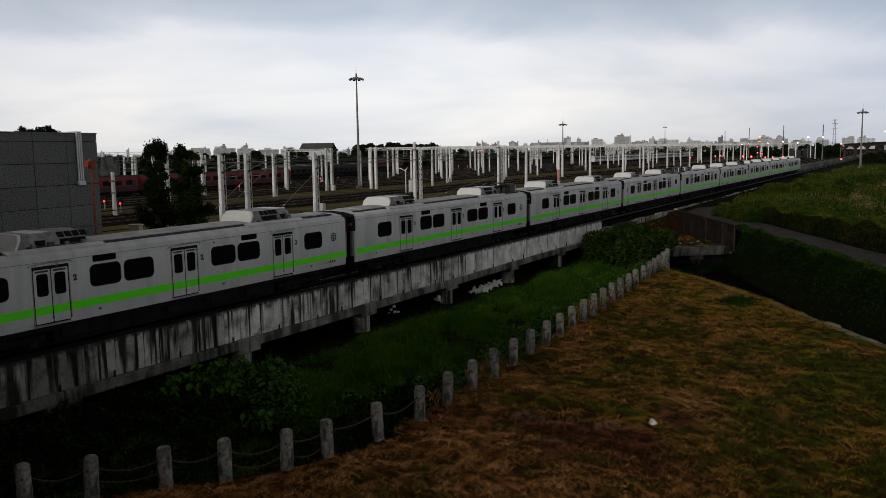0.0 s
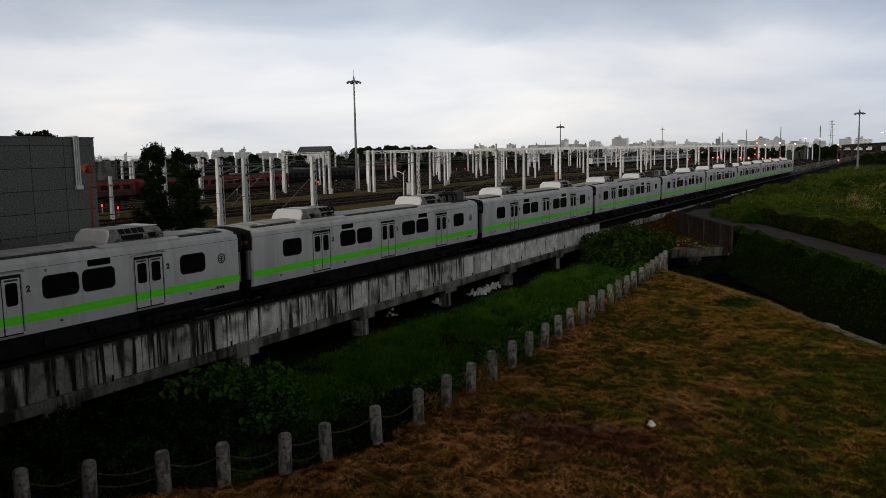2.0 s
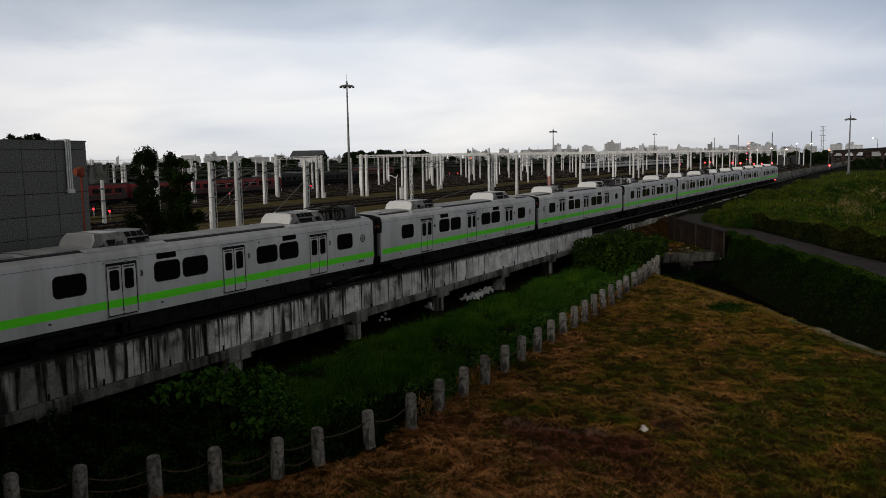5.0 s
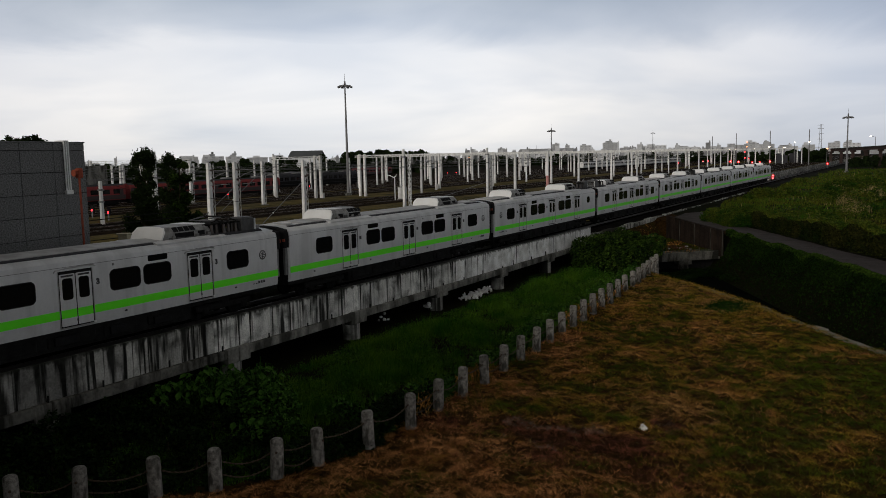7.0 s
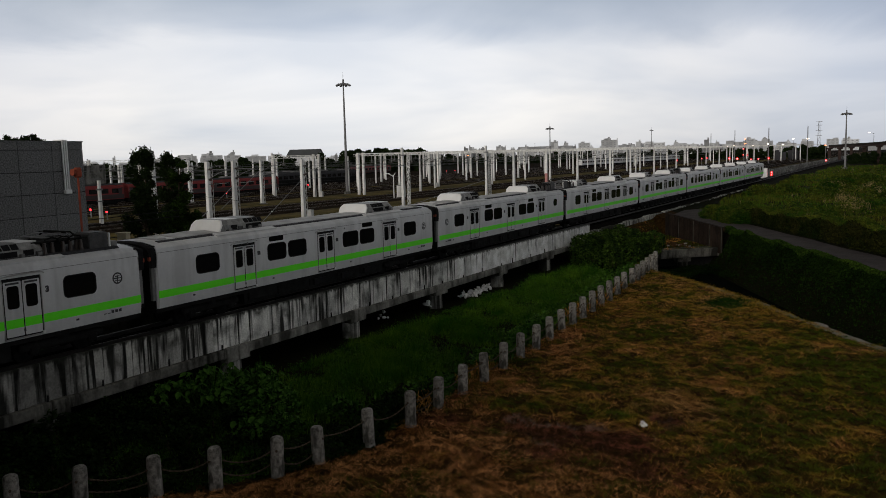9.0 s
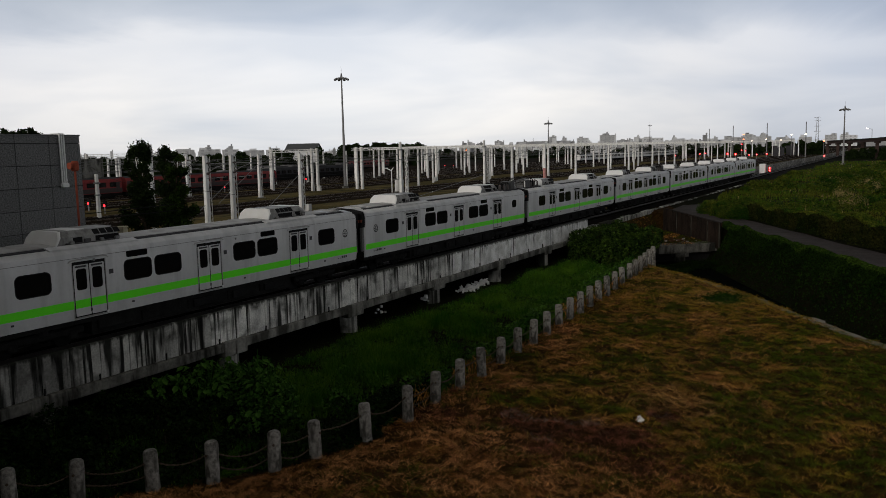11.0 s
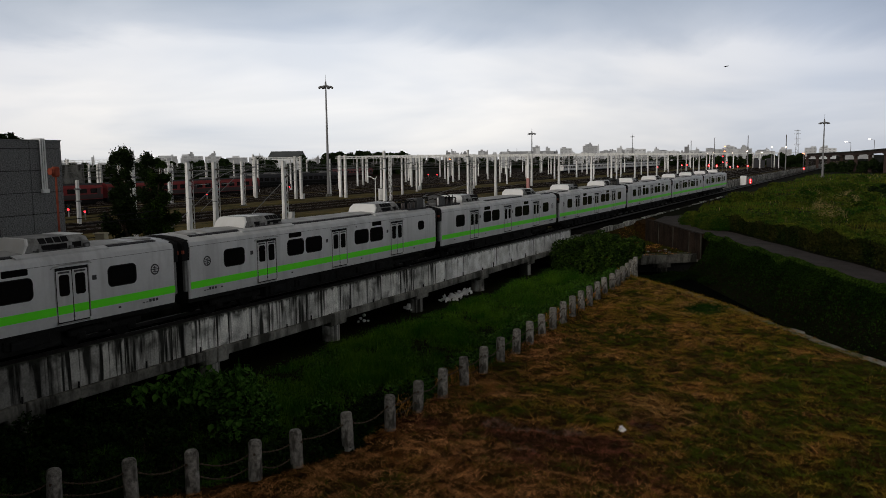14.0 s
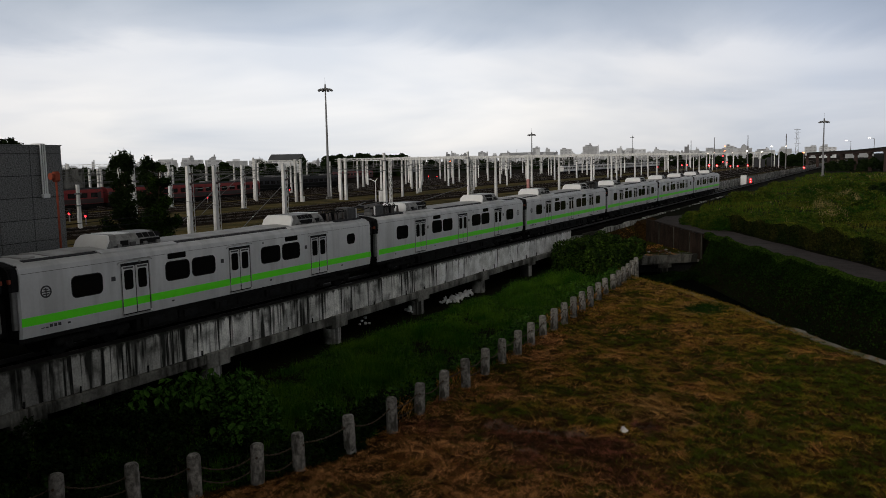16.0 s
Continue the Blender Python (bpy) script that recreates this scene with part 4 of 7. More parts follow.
def motions():
    flight = [(0.0, 60.0, 190.0, 40.0), (13.0, 36.0, 74.0, 20.0), (13.45, 22.7, 63.7, 18.8), (13.6, 18.2, 60.6, 18.5), (13.8, 13.8, 56.3, 17.7), (14.0, 9.6, 51.7, 17.0), (14.2, 5.4, 46.8, 16.7), (14.4, 1.7, 41.6, 16.7),
              (14.6, 0.2, 34.8, 16.8), (14.8, 0.4, 28.4, 16.6), (15.0, 2.3, 22.8, 15.8), (15.2, 4.5, 17.2, 15.5), (15.4, 6.6, 11.6, 15.3), (15.6, 8.8, 6.0, 14.6), (15.8, 11.6, 0.6, 14.6), (16.0, 13.5, -3.1, 14.8)]
    rows = []
    for i, (t, x, y, z) in enumerate(flight):
        a, b = flight[max(0, i - 1)], flight[min(len(flight) - 1, i + 1)]
        turn = math.degrees(math.atan2(-(b[1] - a[1]), b[2] - a[2]))
        rows.append((t, pose(x, y, z, 0, 0, turn)))
    walk(BIRD, rows)
    for wing, side in zip(WINGS, (1, -1)):
        flap = [(0.0, pose(0, 0, 0))]
        for i in range(39):
            t = 13.0 + 3.0 * i / 38
            flap.append((t, pose(0, 0, 0, 0, -side * (8 + 34 * math.sin(i * 1.5)), 0)))
        walk(wing, flap)
    for k, car in TRAIN:
        walk(car, [(t, pose(TRACK, k * PITCH + train_shift(t), RAIL)) for t in (0.0, 2.0, 4.0, 6.0, 8.0, 10.0, 12.0, 14.0, 16.0)])
        for w in car.children:
            if w.name.startswith("wheelset"):
                y = w.matrix_basis.translation.y
                rows = []
                for i in range(97):
                    t = 16.0 * i / 96
                    rows.append((t, pose(0, y, 0.43, math.degrees(-train_shift(t) / 0.43), 0, 0)))
                walk(w, rows)


# ---- helpers for things far away ----
def spot(bearing, dist):
    """A place at a bearing in degrees to the left of +y and a distance from the standpoint."""
    a = radians(bearing)
    return EYE[0] - math.sin(a) * dist, EYE[1] + math.cos(a) * dist


# ---- rail yard ----
def build_yard_tracks():
    rail_me = [Mesh().box(sx - 0.04, sx + 0.04, 0, 900, 0.10, 0.225, 0.0).data("rail", M_RAIL) for sx in (-0.53, 0.53)]
    head_me = [Mesh().box(sx - 0.03, sx + 0.03, 0, 900, 0.225, 0.240).data("rail_head", M_RAILHEAD) for sx in (-0.53, 0.53)]
    bed = Mesh().loft([[(-1.9, y, 0), (1.9, y, 0), (1.3, y, 0.14), (-1.3, y, 0.14)] for y in (0, 900)]).data("ballast_bed", M_BALLAST)
    slp = Mesh()
    for k in range(380):
        slp.box(-1.05, 1.05, 20 + k * 0.7, 20 + k * 0.7 + 0.26, 0.06, 0.16)
    slp = slp.data("sleeper_bed", M_SLEEPER)
    for x in YARD_TRACKS:
        tr = thing("yard_track", "rusty siding track on dark oily ballast", "railway track", pose(x, -40, YARD), group="parallel sidings of the rail yard")
        for me in rail_me:
            part("rail", me, None, tr)
        for me in head_me:
            part("rail_head", me, None, tr)
        part("ballast_bed", bed, None, tr)
        tagged(part("sleeper_bed", slp, None, tr), kind="stuff")
    for k, (x0, x1) in enumerate(((-50.0, -41.0), (-75.5, -65.0), (-91.5, -89.2), (-19.0, -7.4))):
        st = Mesh()
        n = 60
        rnd = random.Random(k)
        rows = []
        for i in range(n + 1):
            y = -40 + 900 * (i / n) ** 1.6
            rows.append([(x0 + rnd.uniform(-0.5, 0.5), y, YARD + 0.02), ((x0 + x1) / 2, y, YARD + 0.12 + rnd.uniform(0, 0.08)), (x1 + rnd.uniform(-0.5, 0.5), y, YARD + 0.02)])
        st.loft(rows, caps=False, closed=False)
        tagged(part("grass_strip", st, M_STRIP), "yellowing grass strip between the sidings", "grass", kind="structure")


YARD_TRACKS = [-11, -15.5, -20, -24.5, -29, -33.5, -38, -52.5, -57, -61.5, -78, -82.5, -87, -93.5, -98, -102.5, -107, -111.5, -116, -120.5, -125, -129.5, -134]
build_yard_tracks()


def pole_mesh(h, w0, w1):
    return Mesh().loft([[(-w * 0.5, -w * 0.5, z), (w * 0.5, -w * 0.5, z), (w * 0.5, w * 0.5, z), (-w * 0.5, w * 0.5, z)] for z, w in ((-0.3, w0), (h, w1))])


def lattice_mesh(h, w):
    m = Mesh()
    for sx in (-1, 1):
        for sy in (-1, 1):
            m.rod((sx * w, sy * w, -0.3), (sx * w, sy * w, h), 0.05)
    n = int(h / 0.75)
    for i in range(n):
        z0, z1 = h * i / n, h * (i + 1) / n
        for a, b in (((-w, -w), (w, -w)), ((w, -w), (w, w)), ((-w, w), (w, w)), ((-w, -w), (-w, w))):
            if i % 2:
                a, b = b, a
            m.rod((*a, z0), (*b, z1), 0.03)
    return m


def arm_parts(post, h, side):
    """Cantilever with its tie and insulators, reaching over the track."""
    c = Mesh().tube([(0, 0, h - 1.9), (side * 1.5, 0, h - 1.25), (side * 3.0, 0, h - 0.85)], 0.035)
    c.tube([(0, 0, h - 0.8), (side * 3.0, 0, h - 0.82)], 0.03)
    c.tube([(0, 0, h - 2.4), (side * 2.9, 0, h - 2.2)], 0.03)
    arm = part("cantilever", c, M_POSTDARK, post)
    for z0, z1 in ((h - 1.9, h - 1.72), (h - 0.8, h - 0.8)):
        part("insulator", Mesh().cyl((side * 0.3, 0, z0), (side * 0.75, 0, z1 + 0.03), 0.10, n=8), M_COPPER, arm)


def build_catenary_posts():
    models = {}

    def place(kind, x, y, h, side=1):
        key = (kind, round(h, 1), side)
        if key in models:
            return copy_thing(models[key], pose(x, y, YARD))
        if kind == "pole":
            ob = thing("catenary_pole", "pale concrete catenary pole with a steel bracket arm", "catenary pole", pose(x, y, YARD), group="catenary poles of the rail yard")
            part("shaft", pole_mesh(h, 0.46, 0.34), M_POST, ob)
            part("footing", Mesh().box(-0.4, 0.4, -0.4, 0.4, -0.3, 0.25, 0.04), M_CONC2, ob)
            arm_parts(ob, h, side)
        elif kind == "band":
            ob = thing("catenary_pole", "pale catenary pole with a red warning band", "catenary pole", pose(x, y, YARD), group="catenary poles of the rail yard")
            part("shaft", pole_mesh(h, 0.46, 0.36), M_POST, ob)
            part("warning_band", Mesh().box(-0.26, 0.26, -0.26, 0.26, 0.9, 3.2), M_REDBAND, ob, "faded red warning band")
        elif kind == "plain":
            ob = thing("catenary_pole", "slim pale concrete catenary pole", "catenary pole", pose(x, y, YARD), group="catenary poles of the rail yard")
            part("shaft", pole_mesh(h, 0.38, 0.30), M_POST, ob)
            part("clamp", Mesh().box(-0.28, 0.28, -0.28, 0.28, h - 1.2, h - 1.0), M_POSTDARK, ob)
            part("clamp", Mesh().box(-0.26, 0.26, -0.26, 0.26, h - 2.6, h - 2.45), M_POSTDARK, ob)
        else:
            ob = thing("lattice_mast", "grey steel lattice catenary mast", "catenary mast", pose(x, y, YARD), group="lattice masts of the rail yard")
            part("lattice", lattice_mesh(h, 0.16), M_POST, ob)
            part("footing", Mesh().box(-0.45, 0.45, -0.45, 0.45, -0.3, 0.2, 0.04), M_CONC2, ob)
        models[key] = ob
        return ob

    for x, y, h in ((-40, 30.5, 7.3), (-40, 34.3, 7.3), (-40, 45.75, 7.3), (-68.7, 70, 7.3), (-85.5, 70.2, 7.3)):
        place("pole", x, y, h)
        place("lattice", x - 0.05, y + 0.43, h - 0.1)
    for x, y, h in ((-40, 68.2, 8.6), (-40, 95.0, 8.8), (-90.8, 97.7, 8.7)):
        place("plain", x, y, h)
    for x, y, h in ((-40.4, 70.4, 7.8), (-40, 96.4, 7.6)):
        place("lattice", x, y, h)
    place("band", -40, 122, 8.0)
    for x, y, h in ((-61.0, 33.3, 5.4), (-40.0, 23.5, 8.5), (-106.3, 144.2, 7.9), (-134.3, 189, 8.2), (-115.6, 201, 8.2)):
        place("plain", x, y, h)
    for x, y in ((-40, 106.4), (-40, 139.8), (-40, 162.5), (-40, 179.3), (-40, 202.2), (-41, 232), (-41, 262), (-41, 300)):
        place("pole", x, y, 7.6)
    rnd = random.Random(11)
    for k in range(26):
        place("pole" if k % 3 else "plain", -84 - 46 * rnd.random(), 18 + 95 * rnd.random(), 7.1, 1 if k % 2 else -1)
    for y in (112, 128, 150, 176):
        for x in (-66, -84, -101, -117):
            place("plain", x + rnd.uniform(-3, 3), y + rnd.uniform(-6, 6), 7.6)
    for y in (215, 250, 285, 320, 360):
        for x in (-48, -58, -82, -101, -117, -140):
            place("plain", x + rnd.uniform(-1, 1), y + rnd.uniform(-9, 9), 7.8)


build_catenary_posts()


def build_portals():
    """Yard-wide portals: a lattice beam on posts, with droppers and insulators under it."""
    for n, (y, x0, x1, xs) in enumerate((
            (70.2, -126.0, -85.5, (-98.0, -112.0, -126.0)),
            (92.3, -86.0, -74.3, (-74.3, -75.6, -85.6)),
            (98.0, -69.0, -40.0, (-68.0, -69.2)),
            (132.0, -95.0, -40.0, (-71.1, -80.7, -94.0)),
            (163.0, -110.0, -40.0, (-56.0, -72.0, -92.0, -108.0)),
            (190.0, -125.0, -40.0, (-77.2, -93.0, -110.0, -125.0)),
            (220.0, -140.0, -40.0, (-71.3, -95.4, -112.0, -128.0)),
            (248.0, -140.0, -40.0, (-62.0, -73.5, -93.0, -125.4, -129.3)),
            (292.0, -150.0, -40.0, (-70.0, -84.3, -100.0, -121.0)),
            (332.0, -150.0, -40.0, (-62.0, -80.0, -100.0, -120.0, -141.0)),
            (390.0, -150.0, -40.0, (-55.0, -75.0, -100.0, -130.0)),
            (415.0, -90.0, -24.0, (-24.0, -33.0, -46.0, -58.0, -80.0)),
            (450.0, -150.0, -30.0, (-30.0, -41.0, -55.0, -75.0, -100.0, -130.0)),
            (490.0, -110.0, -22.0, (-22.0, -31.0, -44.0, -62.0, -84.0)),
            (545.0, -120.0, -26.0, (-26.0, -38.0, -52.0, -70.0, -95.0)))):
        ob = thing("catenary_portal", "pale steel catenary portal with a lattice beam over the sidings", "catenary portal", pose(0, y, YARD), group="catenary portals of the rail yard")
        top = 7.95 + 0.06 * min(n, 6)
        b = Mesh()
        for dy in (-0.18, 0.18):
            for dz in (0.0, 0.42):
                b.box(x0, x1, dy - 0.05, dy + 0.05, top - 0.5 + dz, top - 0.42 + dz)
        k = int((x1 - x0) / 1.1)
        for i in range(k):
            a0, a1 = x0 + (x1 - x0) * i / k, x0 + (x1 - x0) * (i + 1) / k
            za, zb = (top - 0.46, top - 0.04) if i % 2 else (top - 0.04, top - 0.46)
            b.rod((a0, -0.18, za), (a1, -0.18, zb), 0.05)
        part("beam", b, M_POST, ob, "pale lattice cross beam")
        for px in xs:
            part("post", pole_mesh(top + 0.15, 0.46, 0.40), M_POST, ob, at=pose(px, 0, 0))
        d = x0 + 3.0
        while d < x1:
            dr = part("dropper", Mesh().box(d - 0.05, d + 0.05, -0.05, 0.05, top - 1.9, top - 0.46).box(d - 0.5, d + 0.5, -0.03, 0.03, top - 1.5, top - 1.44), M_POSTDARK, ob)
            part("insulator", Mesh().cyl((d - 0.45, 0, top - 1.9), (d + 0.25, 0, top - 1.75), 0.09, n=6), M_COPPER, dr)
            d += 4.5 if n < 4 else 9.0


build_portals()


def build_wires():
    for x in (-52.5, -57, -61.5, -78, -82.5, -93.5):
        ob = thing("overhead_wire", "thin sagging overhead wires of a siding", "overhead wire", pose(x, 0, YARD), group="overhead wires of the rail yard")
        part("contact_wire", Mesh().tube([(0, y, 5.6) for y in range(0, 364, 33)], 0.018, 4), M_POSTDARK, ob)
        part("carrier_wire", Mesh().tube([(0, 33 * i / 6, 6.9 - 0.8 * (1 - ((i % 6) / 3 - 1) ** 2)) for i in range(67)], 0.018, 4), M_POSTDARK, ob)
    # long sagging stay wires over the near sidings
    for y0, z0, z1 in ((6, 6.6, 7.4), (14, 5.6, 6.2)):
        tagged(part("stay_wire", Mesh().tube([(-20 - 40 * i / 8, y0 + 26 * i / 8, z0 + (z1 - z0) * i / 8 - 0.4 * math.sin(math.pi * i / 8)) for i in range(9)], 0.016, 4), M_RUBBER), "thin dark cable hanging across the yard", "cable")
    # black cables past the tiled building
    for a, b in (((-6.6, -19.89, 6.06), (-13.0, 2.14, 5.82)), ((-6.6, -19.91, 5.91), (-13.0, 2.11, 5.46)), ((-6.6, -17.42, 5.42), (-13.0, -2.16, 4.68))):
        tagged(part("cable", Mesh().tube([a, b], 0.022, 5), M_RUBBER), "black cable strung past the tiled building", "cable", "black cables past the tiled building")
    # anchor stays with pale weights
    for a, b in (((-40.2, 46.6, 6.5), (-40, 38.0, 1.3)), ((-40.2, 35.4, 6.5), (-40.0, 27.0, 1.3)), ((-40, 95.2, 4.2), (-40.6, 72.0, 1.4)), ((-68.7, 70, 7.0), (-66.0, 58.0, 1.3))):
        st = thing("anchor_stay", "grey anchor stay cable with a strain insulator", "cable", group="anchor stays of the rail yard")
        part("cable", Mesh().tube([a, b], 0.045, 5), M_POSTDARK, st)
        m = [a[i] * 0.25 + b[i] * 0.75 for i in range(3)]
        part("insulator", Mesh().ball(m, 0.09), M_WHITEPLASTIC, st)


build_wires()


def lamp_mast(x, y, h, z, label):
    ob = thing("lamp_mast", label, "lamp mast", pose(x, y, z), group="tall floodlight masts")
    part("shaft", Mesh().cyl((0, 0, -0.3), (0, 0, h), 0.32, 0.13, n=12), M_POSTDARK, ob)
    part("base_plate", Mesh().cyl((0, 0, -0.3), (0, 0, 0.5), 0.75, 0.6, n=12), M_CONC2, ob)
    ringm = Mesh()
    for k in range(16):
        a, b = 2 * math.pi * k / 16, 2 * math.pi * (k + 1) / 16
        ringm.rod((1.05 * math.cos(a), 1.05 * math.sin(a), h - 0.35), (1.05 * math.cos(b), 1.05 * math.sin(b), h - 0.35), 0.10)
    for k in range(4):
        a = math.pi * k / 2
        ringm.rod((0, 0, h - 0.1), (1.05 * math.cos(a), 1.05 * math.sin(a), h - 0.35), 0.08)
    head = part("head_ring", ringm, M_POSTDARK, ob)
    for k in range(8):
        a = 2 * math.pi * k / 8 + 0.2
        fl = Mesh().box(-0.28, 0.42, -0.24, 0.24, -0.16, 0.16, 0.05)
        part("floodlight", fl, M_POSTDARK, head, at=pose(1.15 * math.cos(a), 1.15 * math.sin(a), h - 0.5, 0, 28, math.degrees(a)))
    part("lightning_rod", Mesh().cyl((0, 0, h - 0.1), (0, 0, h + 2.0), 0.04, 0.02, n=6), M_POSTDARK, ob)
    part("crown", Mesh().cyl((0, 0, h - 0.2), (0, 0, h + 0.6), 0.22, 0.14, n=8), M_POSTDARK, ob)


lamp_mast(-75.8, 103.0, 22.4, YARD, "tall grey floodlight mast with a ring of lamps")
lamp_mast(-87.2, 239.4, 16.2, YARD, "distant grey floodlight mast with a ring of lamps")
lamp_mast(7.6, 230.0, 16.2, 1.7, "grey floodlight mast standing in the weeds by the line")
lamp_mast(*spot(15.4, 620), 22.0, 1.2, "far floodlight mast over the sidings")


def stabled_car(name, label, x, y, paint, low, group):
    """A carriage at rest in the sidings; y is its near end."""
    ob = thing(name, label, "train car", pose(x, y, YARD + 0.26), group=group)
    ring = [(1.38, 0.9), (1.42, 1.3), (1.42, 2.95), (1.2, 3.35), (0.6, 3.6), (-0.6, 3.6), (-1.2, 3.35), (-1.42, 2.95), (-1.42, 1.3), (-1.38, 0.9)]
    part("body", Mesh().loft([[(a, b, c) for a, c in ring] for b in (0.3, 19.7)]), paint, ob)
    part("roof", Mesh().loft([[(a * 1.01, b, c + 0.02) for a, c in ring[3:7]] for b in (0.3, 19.7)]), M_ROOFDARK, ob)
    for s in (1, -1):
        part("lower_band", Mesh().box(*sorted((s * 1.40, s * 1.428)), 0.35, 19.65, 1.0, 1.75), low, ob)
        for k in range(8):
            w0 = 1.2 + k * 2.28
            part("window", Mesh().plate(rrect(w0, w0 + 1.55, 1.95, 2.75, 0.12, 2), 0, s * 1.41, s * 1.43), M_DARKGLASS, ob)
        for d in (0.55, 18.5):
            part("door", Mesh().box(*sorted((s * 1.41, s * 1.432)), d, d + 0.75, 1.0, 2.8), low, ob)
    for k in (4.0, 13.0):
        part("roof_unit", Mesh().box(-0.8, 0.8, k, k + 3.0, 3.58, 3.9, 0.08), M_BOX, ob)
    part("underframe", Mesh().box(-1.2, 1.2, 0.3, 19.7, 0.35, 0.92), M_UNDER, ob)
    for b in (3, 17):
        part("bogie", Mesh().box(-1.1, 1.1, b - 1.5, b + 1.5, 0.05, 0.6, 0.05), M_UNDER, ob)
    return ob


def build_stabled_trains():
    first = stabled_car("red_carriage", "dark red and grey carriage parked in the sidings", -98, 45.7, M_RED, M_REDGREY, "red carriages parked in the sidings")
    for x, y in ((-98, 66.0), (-98, 86.3), (-98, 25.4), (-98, 5.1), (-167, 215.4), (-167, 235.7), (-107, 10), (-107, 30.3)):
        copy_thing(first, pose(x, y, YARD + 0.26))
    white = stabled_car("white_carriage", "white carriage with dark windows parked in the sidings", -107, 322, M_WHITECAR, M_WHITECAR, "white carriages parked in the sidings")
    for k in range(1, 9):
        copy_thing(white, pose(-107, 322 + 20.3 * k, YARD + 0.26))
    grey = stabled_car("grey_carriage", "dark goods carriage parked in the sidings", -116, 120.5, M_ROOFDARK, M_UNDER, "dark carriages parked in the sidings")
    copy_thing(grey, pose(-116, 140.8, YARD + 0.26))
    copy_thing(grey, pose(-125, 128, YARD + 0.26))


build_stabled_trains()


def signal_mast(x, y, z, h, lens=0.3, mat=None, label="railway signal on a slim post showing red", lamps=1):
    ob = thing("railway_signal", label, "railway signal", pose(x, y, z), group="railway signals")
    part("post", Mesh().cyl((0, 0, -0.3), (0, 0, h), 0.09, n=8), M_POSTDARK, ob)
    head = part("signal_head", Mesh().box(-0.32, 0.32, 0.0, 0.22, h - 0.5, h + 0.5, 0.06), M_RUBBER, ob, "black signal head")
    for k in range(lamps):
        # lens disc made oversized so that it also shows the lamp's halo
        part("lens", Mesh().cyl((0, -0.10, h - 0.15 + k * 0.55), (0, -0.01, h - 0.15 + k * 0.55), lens, n=14), mat or M_REDHALO, head, "glowing red lens")
        if mat is None:
            part("lamp_core", Mesh().cyl((0, -0.13, h - 0.15 + k * 0.55), (0, -0.105, h - 0.15 + k * 0.55), lens * 0.55, n=12), M_REDCORE, head, "bright heart of the lamp")


def build_signals():
    for b, d, h, lens in ((13.72, 330, 3.2, 0.36), (10.38, 380, 2.9, 0.5), (9.88, 380, 2.7, 0.5), (9.03, 380, 2.3, 0.36), (8.57, 380, 2.4, 0.36), (7.95, 380, 2.6, 0.42), (9.5, 420, 6.9, 0.3), (9.5, 400, 4.2, 0.3), (9.25, 400, 3.9, 0.3), (12.12, 340, 3.6, 0.3), (11.78, 340, 3.7, 0.3), (4.55, 300, 2.6, 0.35)):
        x, y = spot(b, d)
        signal_mast(x, y, YARD, h, lens)
    for x, y, h in ((-90.65, 84.2, 1.3), (-100.5, 120.9, 1.3), (-108.8, 153.4, 1.3), (-73.6, 41.3, 1.3), (-66.7, 38.55, 1.3), (-134, 247, 1.3), (-129.8, 246.4, 1.3)):
        signal_mast(x, y, YARD, h, 0.14, M_REDDIM, "low shunting signal showing a small red light")
    signal_mast(-3.9, 169.6, 1.5, 0.8, 0.27, None, "low trackside signal showing two red lights", 2)


build_signals()


